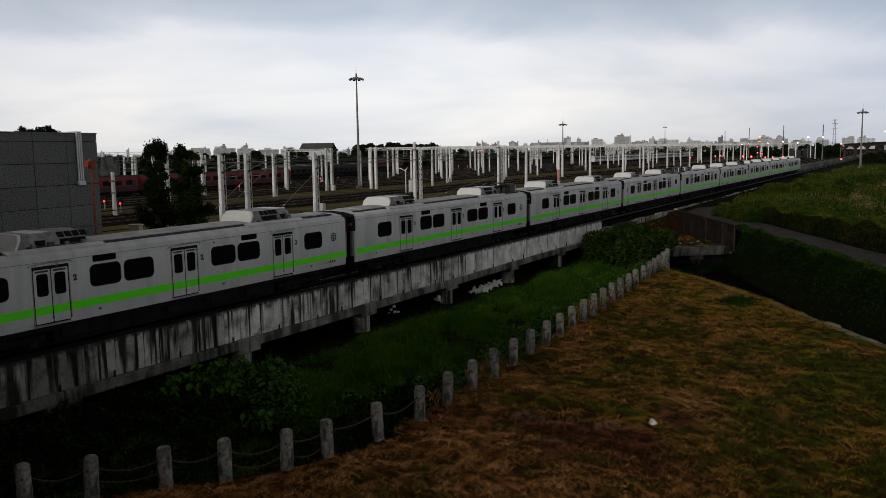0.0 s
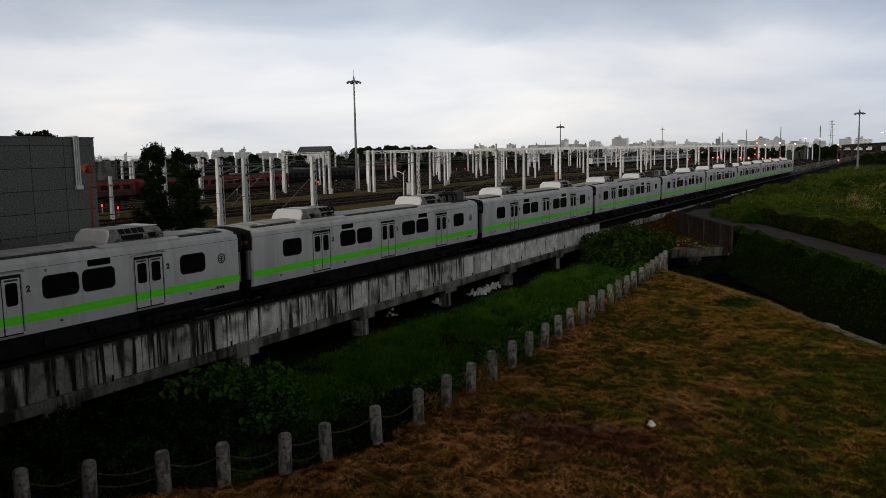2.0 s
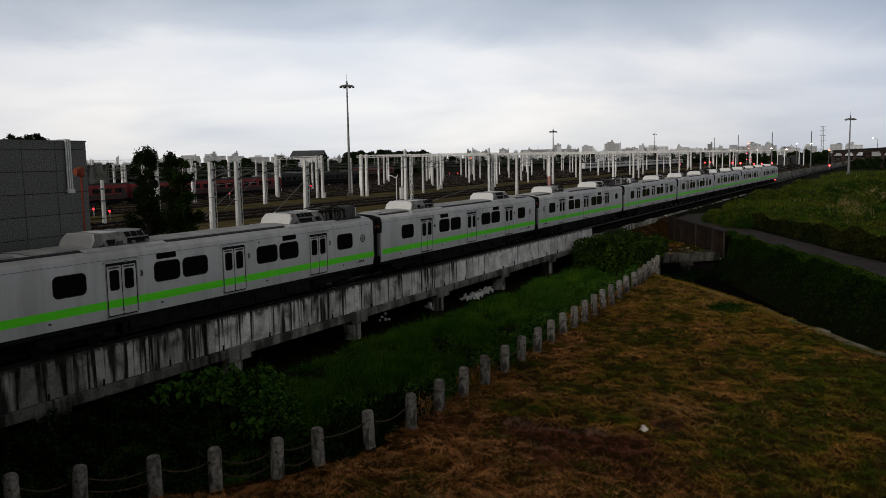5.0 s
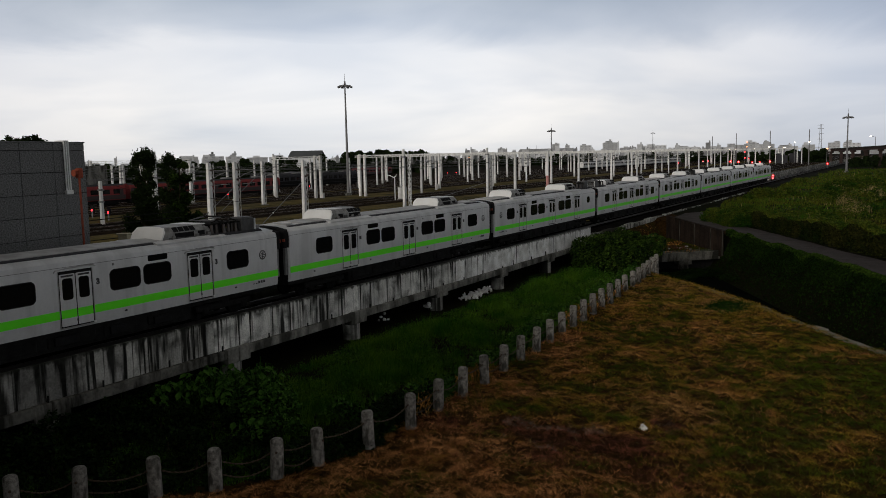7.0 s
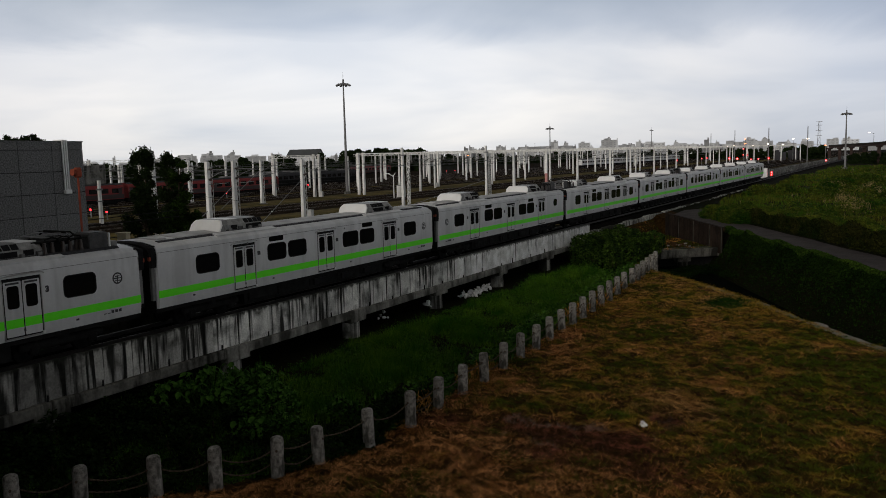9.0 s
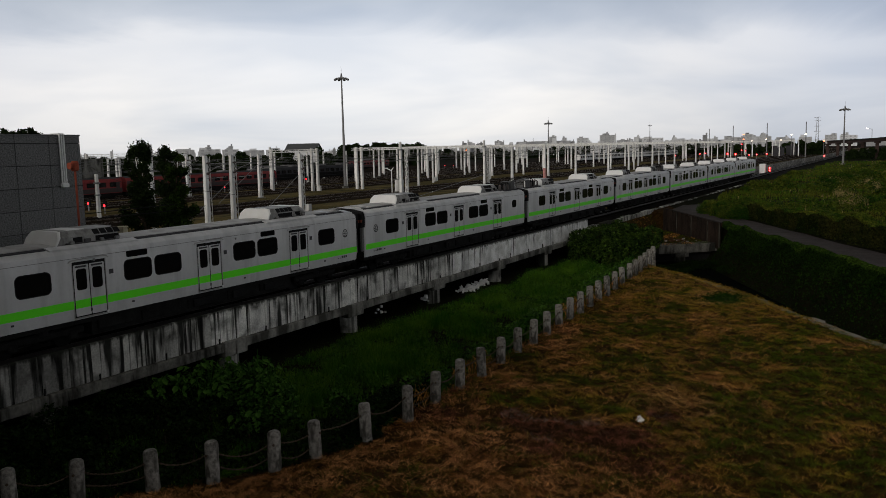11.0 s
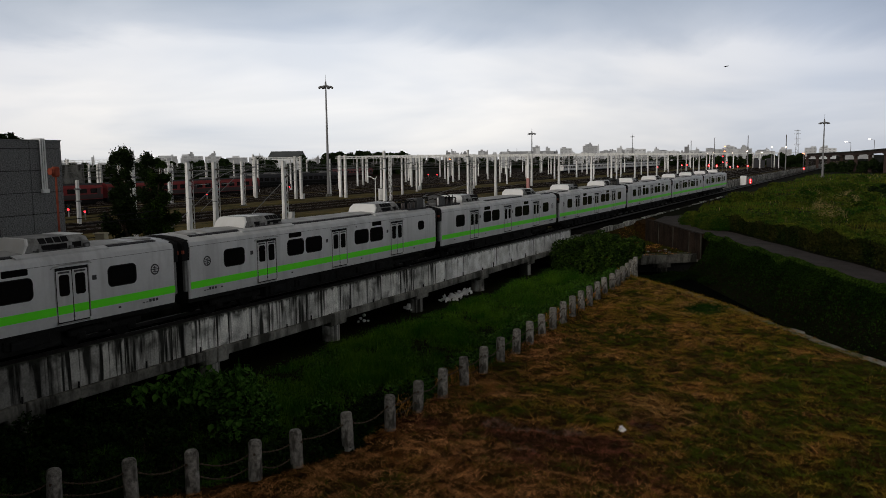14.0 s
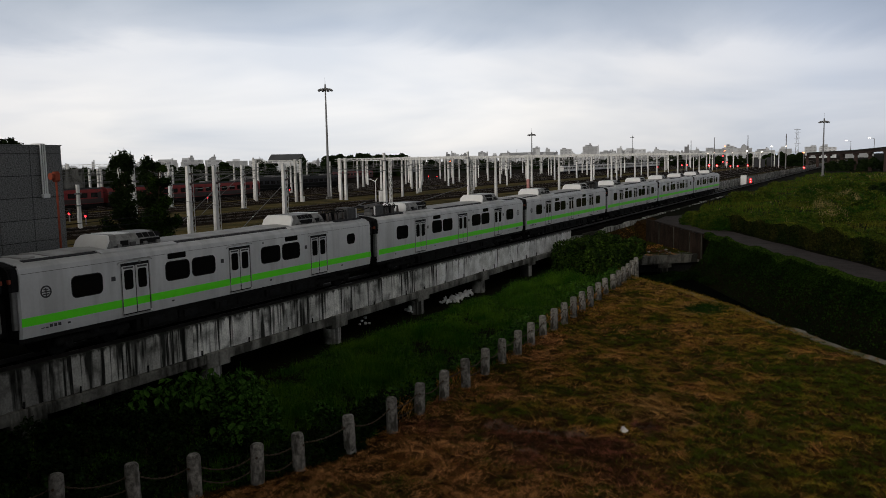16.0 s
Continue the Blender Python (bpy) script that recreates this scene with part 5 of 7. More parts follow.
def build_yard_clutter():
    cab = thing("relay_cabinet", "pale grey relay cabinet on a concrete base", "cabinet", pose(-54.5, 90.2, YARD))
    part("body", Mesh().box(-0.7, 0.7, -0.4, 0.4, 0.2, 2.2, 0.04), M_POST, cab)
    part("roof", Mesh().box(-0.8, 0.8, -0.5, 0.5, 2.2, 2.32, 0.03), M_POSTDARK, cab)
    part("base", Mesh().box(-0.8, 0.8, -0.5, 0.5, -0.2, 0.2), M_CONC2, cab)
    lamp = thing("yard_lamp", "slim white yard lamp with two short arms", "street lamp", pose(-54.6, 88.0, YARD))
    part("post", Mesh().cyl((0, 0, -0.2), (0, 0, 4.2), 0.11, 0.08, n=8), M_POST, lamp)
    part("arm", Mesh().tube([(0, 0, 3.9), (-0.9, -0.2, 4.35)], 0.06).tube([(0, 0, 3.9), (0.4, 0, 4.5)], 0.05), M_POST, lamp)
    part("lamp_head", Mesh().box(-1.35, -0.75, -0.35, -0.05, 4.3, 4.45, 0.03), M_WHITEPLASTIC, lamp)
    for x, y in ((-73.2, 91.2), (-71, 130.8), (-40.5, 47.6)):
        c = thing("trackside_box", "small white trackside switch box", "cabinet", pose(x, y, YARD), group="trackside boxes")
        part("body", Mesh().box(-0.35, 0.35, -0.25, 0.25, 0.1, 1.1, 0.03), M_POST, c)
        part("foot", Mesh().box(-0.2, 0.2, -0.2, 0.2, -0.2, 0.1), M_CONC2, c)
    kio = thing("gate_post_box", "cream flat-roofed box on a low wall behind the train", "cabinet", pose(-10.3, -4.0, YARD, 0, 0, 20))
    part("wall", Mesh().box(-0.25, 0.25, -0.2, 0.2, -0.3, 3.90, 0.02), M_CREAM, kio)
    part("roof_slab", Mesh().box(-0.34, 0.28, -0.23, 0.23, 3.90, 3.97, 0.02), M_CREAM, kio)
    white = thing("white_cabinet", "white trackside cabinet beside the line", "cabinet", pose(-5.3, 168.6, 1.35))
    part("body", Mesh().box(-0.65, 0.65, -0.5, 0.5, 0, 2.35, 0.05), M_WHITECAR, white)
    part("plinth", Mesh().box(-0.7, 0.7, -0.6, 0.6, -0.4, 0.0), M_CONC2, white)
    lw = thing("retaining_wall", "low grey concrete wall beside the far track", "wall", pose(-6.6, 0, YARD))
    for k in range(46):
        part("wall_panel", Mesh().box(-0.12, 0.12, 112 + k * 9.0, 112 + k * 9.0 + 8.9, -0.3, 1.75, 0.03), M_CONC, lw)


build_yard_clutter()


# ---- grey tiled building beside the line ----
def build_granite_building():
    h = 8.38
    ob = thing("tiled_building", "grey granite-tiled windowless building with white downpipes", "building", pose(-9.0, -6.9, YARD, 0, 0, 8))
    part("core", Mesh().box(-14, -0.04, -30, -0.04, -0.4, h - 0.02), M_JOINT, ob)
    rows = 9
    rh = 0.94
    pw = 1.72
    for r in range(rows):
        z1 = h - r * rh
        z0 = max(z1 - rh, -0.3)
        if r == 0:
            z0 = z1 - 0.36
        for c in range(13):
            y1 = -c * pw
            part("tile", Mesh().box(-0.04, 0.0, y1 - pw + 0.012, y1 - 0.012, z0 + 0.012 if r else z0 + 0.012, z1 - 0.012, 0.006), M_GRANITE, ob)
        if r == 0:
            h = h + (rh - 0.36)
    h = 8.38
    part("coping", Mesh().box(-14.1, 0.03, -30, 0.03, h - 0.02, h + 0.03, 0.01), M_GRANITE, ob)
    for k in range(3):
        part("downpipe", Mesh().cyl((0.08, -0.98 - 0.115 * k, h - 2.15), (0.08, -0.98 - 0.115 * k, h + 0.05), 0.036, n=8).cyl((-0.4, -0.98 - 0.115 * k, h + 0.05), (0.08, -0.98 - 0.115 * k, h + 0.05), 0.036, n=8), M_WHITEPLASTIC, ob, "white downpipe")
    part("pipe_shoe", Mesh().box(0.0, 0.16, -1.27, -0.9, h - 2.28, h - 2.1, 0.02), M_WHITEPLASTIC, ob)
    sp = thing("siren_post", "rusty orange loudspeaker box on a thin post", "post", pose(-7.0, -8.7, YARD))
    part("post", Mesh().cyl((0, 0, -0.3), (0, 0, 6.9), 0.045, n=8), M_RUSTPIPE, sp)
    part("horn_box", Mesh().box(-0.12, 0.12, -0.15, 0.15, 6.82, 7.25, 0.06), M_RUSTPIPE, sp)
    part("horn", Mesh().cyl((0.05, -0.15, 7.05), (0.05, -0.3, 7.05), 0.07, 0.15, n=12), M_RUSTPIPE, sp)
    low = thing("low_building", "long low grey wall of a depot shed", "building", pose(-62, 26, YARD, 0, 0, 8))
    part("wall", Mesh().box(-6, 0, -14, 10.4, 4.9, 7.2, 0.05), M_CONC2, low)
    part("column", Mesh().box(-5.8, -5.2, -13.5, -12.9, -0.3, 4.6), M_BUILD, low)
    part("column", Mesh().box(-5.8, -5.2, 8.0, 8.6, -0.3, 4.7), M_CONC2, low)
    fence = thing("line_wall", "low dark concrete wall beyond the near line", "wall", pose(-7.2, 0, YARD))
    part("panel", Mesh().box(-0.1, 0.1, -6.6, 32, -0.4, 1.6, 0.02), M_CONC2, fence)


build_granite_building()


# ---- skyline ----
def far_building(bearing0, bearing1, top, dist, paint, storeys=4, label="distant pale apartment block on the skyline", roof_bits=1):
    bm = (bearing0 + bearing1) / 2
    w = radians(abs(bearing0 - bearing1)) * dist
    x, y = spot(bm, dist)
    ob = thing("far_building", label, "building", pose(x, y, 1.0, 0, 0, bm), group="buildings on the skyline")
    h = top - 1.0
    part("wall", Mesh().box(-w / 2, w / 2, 0, max(10, w * 0.4), 0, h), paint, ob)
    rnd = random.Random(int(bearing0 * 100))
    for k in range(roof_bits):
        q = rnd.uniform(-0.35, 0.35) * w
        part("roof_house", Mesh().box(q - w * 0.17, q + w * 0.17, 2, 7, h, h + 0.06 * h + 0.8), paint, ob)
    n = max(2, int(w / 5))
    win = Mesh().box(-1.2, 1.2, -0.12, 0.1, -0.75, 0.75).data("window", M_BUILDWIN)
    for s in range(storeys):
        z = h * (s + 0.6) / storeys
        if z < 5:
            continue
        for k in range(n):
            part("window", win, None, ob, at=pose(-w / 2 + w * (k + 0.5) / n, 0, z))


def build_skyline():
    # left and right bearing, top in metres, distance, storeys
    rows = ((46.3, 44.9, 13.0, 700, 5), (45.9, 45.5, 15.0, 704, 5), (44.8, 43.7, 12.6, 700, 4), (44.35, 44.1, 15.5, 704, 5), (43.4, 42.0, 11.5, 700, 3), (41.9, 40.8, 11.5, 700, 3),
            (26.0, 25.5, 20, 1300, 5), (25.0, 24.7, 16, 1300, 4), (22.2, 21.7, 25, 1300, 6), (21.3, 21.0, 23, 1300, 5), (20.3, 19.5, 22, 1300, 5), (18.75, 17.7, 25.5, 1300, 8), (18.5, 18.1, 28, 1304, 8), (17.6, 16.8, 17, 1300, 3),
            (16.1, 14.5, 18.5, 1200, 3), (14.1, 12.3, 15, 1200, 3), (12.2, 10.2, 13.5, 1100, 3), (10.6, 9.6, 16, 1100, 4), (9.5, 7.7, 17, 1200, 4), (9.4, 8.8, 20.5, 1204, 5), (8.4, 7.9, 19.5, 1204, 5), (7.5, 6.3, 12, 900, 3), (6.05, 5.3, 11.5, 560, 2), (4.55, 3.85, 17.5, 1300, 4), (3.7, 2.7, 16, 1250, 4), (3.6, 3.2, 18, 1254, 4), (2.2, 0.6, 10, 1100, 3))
    for k, (a, b, top, d, s) in enumerate(rows):
        far_building(a, b, top, d, M_BUILD, s, roof_bits=1 + k % 2)
    rnd = random.Random(21)
    for k in range(70):
        b = rnd.uniform(6.5, 56)
        w = rnd.uniform(0.3, 0.9)
        far_building(b + w / 2, b - w / 2, rnd.uniform(8.0, 12.5), rnd.uniform(520, 1100), M_BUILD, 2, "small distant house on the skyline", rnd.choice((0, 0, 1)))
    for k in range(120):
        b = rnd.uniform(6.5, 58)
        w = rnd.uniform(0.10, 0.42)
        far_building(b + w / 2, b - w / 2, rnd.uniform(8.5, 14.5) * (1.15 if b < 30 else 0.95), rnd.uniform(640, 1150), rnd.choice((M_BUILD, M_BUILD, M_FARDARK)), 0, "small distant house on the skyline", 1)
    for a, b, top, d in ((7.6, 6.9, 5.6, 480), (6.8, 6.2, 6.4, 500), (6.2, 5.5, 5.8, 505), (5.0, 4.5, 6.4, 520)):
        far_building(a, b, top, d, M_ROOFDARK, 0, "dark low shed beyond the yard", 1)
    # gabled hall and the long depot roof
    for b0, b1, d, eave, ridge, label in ((40.6, 38.5, 420, 8.8, 11.9, "gabled hall with a dark grey sheet roof"), (24.6, 20.8, 800, 10.0, 13.2, "long depot shed with a pale roof")):
        w = radians(b0 - b1) * d
        x, y = spot((b0 + b1) / 2, d)
        ob = thing("gabled_hall", label, "building", pose(x, y, 1.0, 0, 0, (b0 + b1) / 2 - 12))
        part("wall", Mesh().loft([[(px, 0, 0), (px, 0, eave), (px, 8, ridge - 0.2), (px, 16, eave), (px, 16, 0)] for px in (-w / 2, w / 2)]), M_BUILD, ob)
        part("roof", Mesh().loft([[(px, -0.6, eave - 0.1), (px, 8, ridge), (px, 16.6, eave - 0.1), (px, 16.6, eave + 0.25), (px, 8, ridge + 0.4), (px, -0.6, eave + 0.25)] for px in (-w / 2 - 0.5, w / 2 + 0.5)]), M_ROOFSLATE if d < 500 else M_BUILD, ob)
    # chimneys and thin poles
    for b, top, d in ((23.3, 18, 900), (11.55, 16.3, 520), (10.05, 17.8, 520), (7.97, 17.2, 450), (5.65, 16.6, 420)):
        x, y = spot(b, d)
        ob = thing("far_pole", "thin grey pole on the skyline", "pole", pose(x, y, 1.2), group="poles on the skyline")
        part("shaft", Mesh().cyl((0, 0, -0.3), (0, 0, top), 0.30, 0.2, n=6), M_POSTDARK, ob)
    # power pylon
    x, y = spot(5.0, 520)
    ob = thing("power_pylon", "slim grey lattice power pylon with cross arms", "pylon", pose(x, y, 1.2))
    py = Mesh()
    H = 21.5
    for sx in (-1, 1):
        for sy in (-1, 1):
            py.cyl((sx * 1.0, sy * 1.0, -0.3), (sx * 0.3, sy * 0.3, H), 0.11, 0.08, n=4)
    for i in range(14):
        z0, z1 = H * i / 14, H * (i + 1) / 14
        a, b2 = 1.0 - 0.7 * i / 14, 1.0 - 0.7 * (i + 1) / 14
        s = 1 if i % 2 else -1
        py.cyl((-s * a, -a, z0), (s * b2, -b2, z1), 0.06, n=4)
    part("tower", py, M_POSTDARK, ob)
    for z in (13, 16, 19, 21):
        part("cross_arm", Mesh().box(-1.7, 1.7, -0.1, 0.1, z, z + 0.2), M_POSTDARK, ob)


build_skyline()


def build_flyover():
    ob = thing("flyover", "long concrete road flyover on slender piers", "bridge")
    pts = []
    for b, d, z in ((4.4, 420, 8.2), (1.6, 340, 8.9), (-2.0, 290, 10.4), (-7.0, 250, 11.5)):
        x, y = spot(b, d)
        pts.append((x, y, z))
    rings, rail = [], []
    for x, y, z in pts:
        rings.append([(x, y, z - 0.9), (x, y, z), (x + 1.5, y + 9, z), (x + 1.5, y + 9, z - 0.9)])
        rail.append([(x - 0.1, y - 0.4, z), (x - 0.1, y - 0.4, z + 0.5), (x, y - 0.1, z + 0.5), (x, y - 0.1, z)])
    part("deck", Mesh().loft(rings), M_GIRDER, ob)
    part("parapet", Mesh().loft(rail), M_CONCDARK, ob)
    for (x0, y0, z0), (x1, y1, z1) in zip(pts, pts[1:]):
        for k in range(4):
            x, y, z = x0 + (x1 - x0) * k / 4, y0 + (y1 - y0) * k / 4, z0 + (z1 - z0) * k / 4
            part("pier", Mesh().box(x - 0.6, x + 0.6, y + 2, y + 3.4, -0.5, z - 0.85), M_GIRDER, ob)
            part("girder_end", Mesh().box(x - 1.0, x + 1.0, y + 0.5, y + 8, z - 1.5, z - 0.9), M_GIRDER, ob)
    for b, d, z in ((1.9, 350, 8.7), (-0.4, 318, 9.6), (0.6, 330, 9.2)):
        x, y = spot(b, d)
        lp = thing("street_lamp", "slim street lamp on the flyover, lit", "street lamp", pose(x, y, z - 0.4), group="lit street lamps by the flyover")
        part("post", Mesh().cyl((0, 0, 0), (0, 0, 4.4), 0.12, 0.07, n=6), M_POSTDARK, lp)
        part("arm", Mesh().tube([(0, 0, 4.3), (-1.5, -0.3, 4.7)], 0.06), M_POSTDARK, lp)
        part("lamp_head", Mesh().box(-2.0, -1.2, -0.5, -0.1, 4.6, 4.85, 0.05), M_WARMLAMP, lp, "glowing lamp head")
    for b, d, z in ((10.5, 520, 9.3), (10.1, 520, 9.5), (9.4, 480, 13.0), (9.4, 480, 10.4), (8.9, 500, 9.4), (7.1, 500, 9.5), (6.5, 480, 12.3), (4.6, 420, 8.5), (5.65, 430, 11.8), (28.0, 420, 7.8), (8.0, 450, 10.0)):
        x, y = spot(b, d)
        lp = thing("street_lamp", "far street lamp with a small glowing head", "street lamp", pose(x, y, 1.2), group="lit lamps beyond the yard")
        part("post", Mesh().cyl((0, 0, -0.2), (0, 0, z - 1.2), 0.12, n=6), M_POSTDARK, lp)
        part("lamp_head", Mesh().box(-0.4, 0.4, -0.3, 0.3, z - 1.2, z - 0.8, 0.1), M_ORANGELAMP if int(b * 10) % 3 == 1 else M_WARMLAMP, lp, "glowing lamp head")


build_flyover()
# ---- path, walls and culvert beside the line ----
def along_path(s, p):
    """The place s metres down the path and p metres across it."""
    return 10.6 + 0.882 * p + 0.472 * s, 41.0 + 0.472 * p - 0.882 * s


def strip_mesh(rows, thick):
    return Mesh().loft([[(*a, z), (*b, z), (*b, z - thick), (*a, z - thick)] for a, b, z in rows])


def build_path():
    rnd = random.Random(2)
    rows = []
    for k in range(30):
        s = -6.0 + k * 2.0
        rows.append((along_path(s, 0.1 + rnd.uniform(-0.12, 0.12)), along_path(s, 2.9 + rnd.uniform(-0.12, 0.12)), 1.66))
    tagged(part("path", strip_mesh(rows, 0.3), M_ASPHALT), "narrow worn asphalt path between overgrown banks", "path", kind="structure")
    rows = [((9.0, 46.0), (7.0, 43.4), 1.662), ((7.2, 50.5), (4.4, 47.6), 1.662), ((5.4, 56.0), (2.4, 53.6), 1.70), ((3.2, 64.0), (0.9, 60.5), 1.75)]
    tagged(part("path", strip_mesh(rows, 0.25), M_ASPHALT), "bend of the asphalt path up to the line", "path", kind="structure")
    # sheet wall that holds the path
    wall = thing("retaining_wall", "dark rust-stained retaining wall below the path", "wall")
    n = 11
    a, b = Vector((3.1, 48.0, 0)), Vector((10.4, 37.4, 0))
    d = (b - a).normalized()
    nrm = Vector((d.y, -d.x, 0))
    for k in range(n):
        p0, p1 = a + (b - a) * (k / n), a + (b - a) * ((k + 1) / n - 0.004)
        h = 2.38 - 0.03 * k + rnd.uniform(-0.04, 0.04)
        q = Mesh().loft([[tuple(p - nrm * 0.1 + Vector((0, 0, z))) for p, z in ((p0, 0), (p1, 0), (p1, h), (p0, h))], [tuple(p + nrm * 0.05 + Vector((0, 0, z))) for p, z in ((p0, 0), (p1, 0), (p1, h), (p0, h))]])
        part("wall_panel", q, M_RUSTWALL, wall)
        if k in (2, 5, 8, 10):
            part("wall_post", Mesh().box(p1.x - 0.05, p1.x + 0.05, p1.y - 0.12, p1.y - 0.02, 0.1, h + 0.06), M_CONCDARK, wall, "pale concrete post")
    part("wall_cap", Mesh().loft([[tuple(p - nrm * 0.16 + Vector((0, 0, z))), tuple(p + nrm * 0.10 + Vector((0, 0, z))), tuple(p + nrm * 0.10 + Vector((0, 0, z + 0.08))), tuple(p - nrm * 0.16 + Vector((0, 0, z + 0.08)))] for p, z in ((a, 2.42), (b, 2.10))]), M_RUSTWALL, wall)
    # culvert across the ditch
    cul = thing("culvert", "old concrete box culvert with two dark openings over the ditch", "culvert")
    c0, c1 = Vector((5.4, 33.7, 0)), Vector((10.6, 38.6, 0))
    cd = (c1 - c0).normalized()
    cn = Vector((-cd.y, cd.x, 0))

    def slab(t0, t1, z0, z1, w0, w1):
        p0, p1 = c0 + (c1 - c0) * t0, c0 + (c1 - c0) * t1
        return Mesh().loft([[tuple(p0 + cn * w0 + Vector((0, 0, z0))), tuple(p0 + cn * w1 + Vector((0, 0, z0))), tuple(p0 + cn * w1 + Vector((0, 0, z1))), tuple(p0 + cn * w0 + Vector((0, 0, z1)))], [tuple(p1 + cn * w0 + Vector((0, 0, z0))), tuple(p1 + cn * w1 + Vector((0, 0, z0))), tuple(p1 + cn * w1 + Vector((0, 0, z1))), tuple(p1 + cn * w0 + Vector((0, 0, z1)))]])
    part("slab", slab(0, 1, -0.25, 0.36, 0.0, 2.0), M_BEAMDARK, cul)
    part("kerb", slab(0, 1, 0.36, 0.45, -0.06, 0.25), M_BEAMDARK, cul)
    for t in (-0.02, 0.43, 0.98):
        part("support", slab(t, t + 0.07, -1.9, -0.25, 0.1, 0.9), M_BEAMDARK, cul)
        for s in (-1, 1):
            part("haunch", slab(t - 0.05 if s < 0 else t + 0.07, t if s < 0 else t + 0.12, -0.6, -0.25, 0.15, 0.9), M_BEAMDARK, cul)
    # dark sheet stands in for the shade inside the two openings
    part("back_wall", slab(-0.02, 1.05, -1.9, 0.3, 0.95, 1.1), M_JOINT, cul)
    # stone edge of the ditch
    edge = thing("stone_edge", "row of pale stone blocks edging the lawn above the ditch", "kerb")
    s = 0.0
    while s < 34:
        L = rnd.uniform(0.6, 1.3)
        x, y = 9.95 + 0.62 * s, 20.2 - 0.784 * s
        z = LAWN - 0.02 + rnd.uniform(-0.05, 0.03) - (0.05 if s < 15 else 0)
        ob = part("stone_block", Mesh().box(-0.17, 0.17, 0, L - 0.03, -1.2, 0.07, 0.03), M_ROCK, edge, at=pose(x + 0.12 + 0.784 * float(edge_bow(s)), y + 0.12 + 0.62 * float(edge_bow(s)), z, rnd.uniform(-2, 2), rnd.uniform(-3, 3), 180 + 38.3 + rnd.uniform(-2, 2)))
        s += L
    w = [along_path(-3, -9.5), along_path(40, -16), along_path(40, -4), along_path(-3, -3.5)]
    tagged(part("ditch_water", Mesh().loft([[(x, y, -1.05) for x, y in w], [(x, y, -1.02) for x, y in w]]), M_WATER), "still black water in the ditch", "water", kind="structure")


build_path()


# ---- bollards with rope chains ----
def build_bollards():
    group = "concrete bollards along the lawn edge"
    rnd = random.Random(9)
    # irregular round the near bend, then evenly spaced
    ys = [-20.54, -19.50, -18.27, -17.18, -15.99, -14.88, -13.12] + [-11.23 + 1.677 * k for k in range(22)]
    places = [(float(bollard_x(v)), v) for v in ys]
    ring = [(0.175, -0.4), (0.172, 0.0), (0.165, 0.93), (0.157, 0.985), (0.13, 1.02), (0.05, 1.035)]
    shaft = Mesh().loft([[(r * math.cos(2 * math.pi * k / 16), r * math.sin(2 * math.pi * k / 16), z) for k in range(16)] for r, z in ring]).data("shaft", M_BOLLARD, True)
    eye = Mesh().cyl((0, 0.14, 0.72), (0, 0.20, 0.72), 0.03, n=8).data("chain_eye", M_CHAIN)
    for i, (x, v) in enumerate(places):
        z = float(ground_z(x, v))
        ob = thing("bollard", "round-topped grey concrete bollard with sagging chains", "bollard", pose(x, v, LAWN - 0.02, rnd.uniform(-2.5, 2.5), rnd.uniform(-2.5, 2.5), rnd.uniform(0, 360)), group=group)
        part("shaft", shaft, None, ob)
        part("chain_eye", eye, None, ob)
        part("chain_eye", eye, None, ob, at=pose(0, 0, 0, 0, 0, 180))
        if i + 1 < len(places):
            x1, v1 = places[i + 1]
            ch = thing("chain", "thin rusty chain sagging between two bollards", "chain", group="chains between the bollards")
            for h, sag in ((0.74, 0.16), (0.42, 0.20)):
                if h < 0.5 and rnd.random() < 0.3:
                    continue
                m = Mesh()
                n = 22
                sg = sag + rnd.uniform(-0.06, 0.10)
                q = [Vector((x + (x1 - x) * k / n, v + (v1 - v) * k / n, LAWN + h - sg * (1 - (2 * k / n - 1) ** 2))) for k in range(n + 1)]
                for k in range(n):
                    m.cyl(q[k], q[k] + (q[k + 1] - q[k]) * 0.86, 0.024 if k % 2 else 0.016, n=5)
                part("chain_run", m, M_CHAIN, ch)


build_bollards()


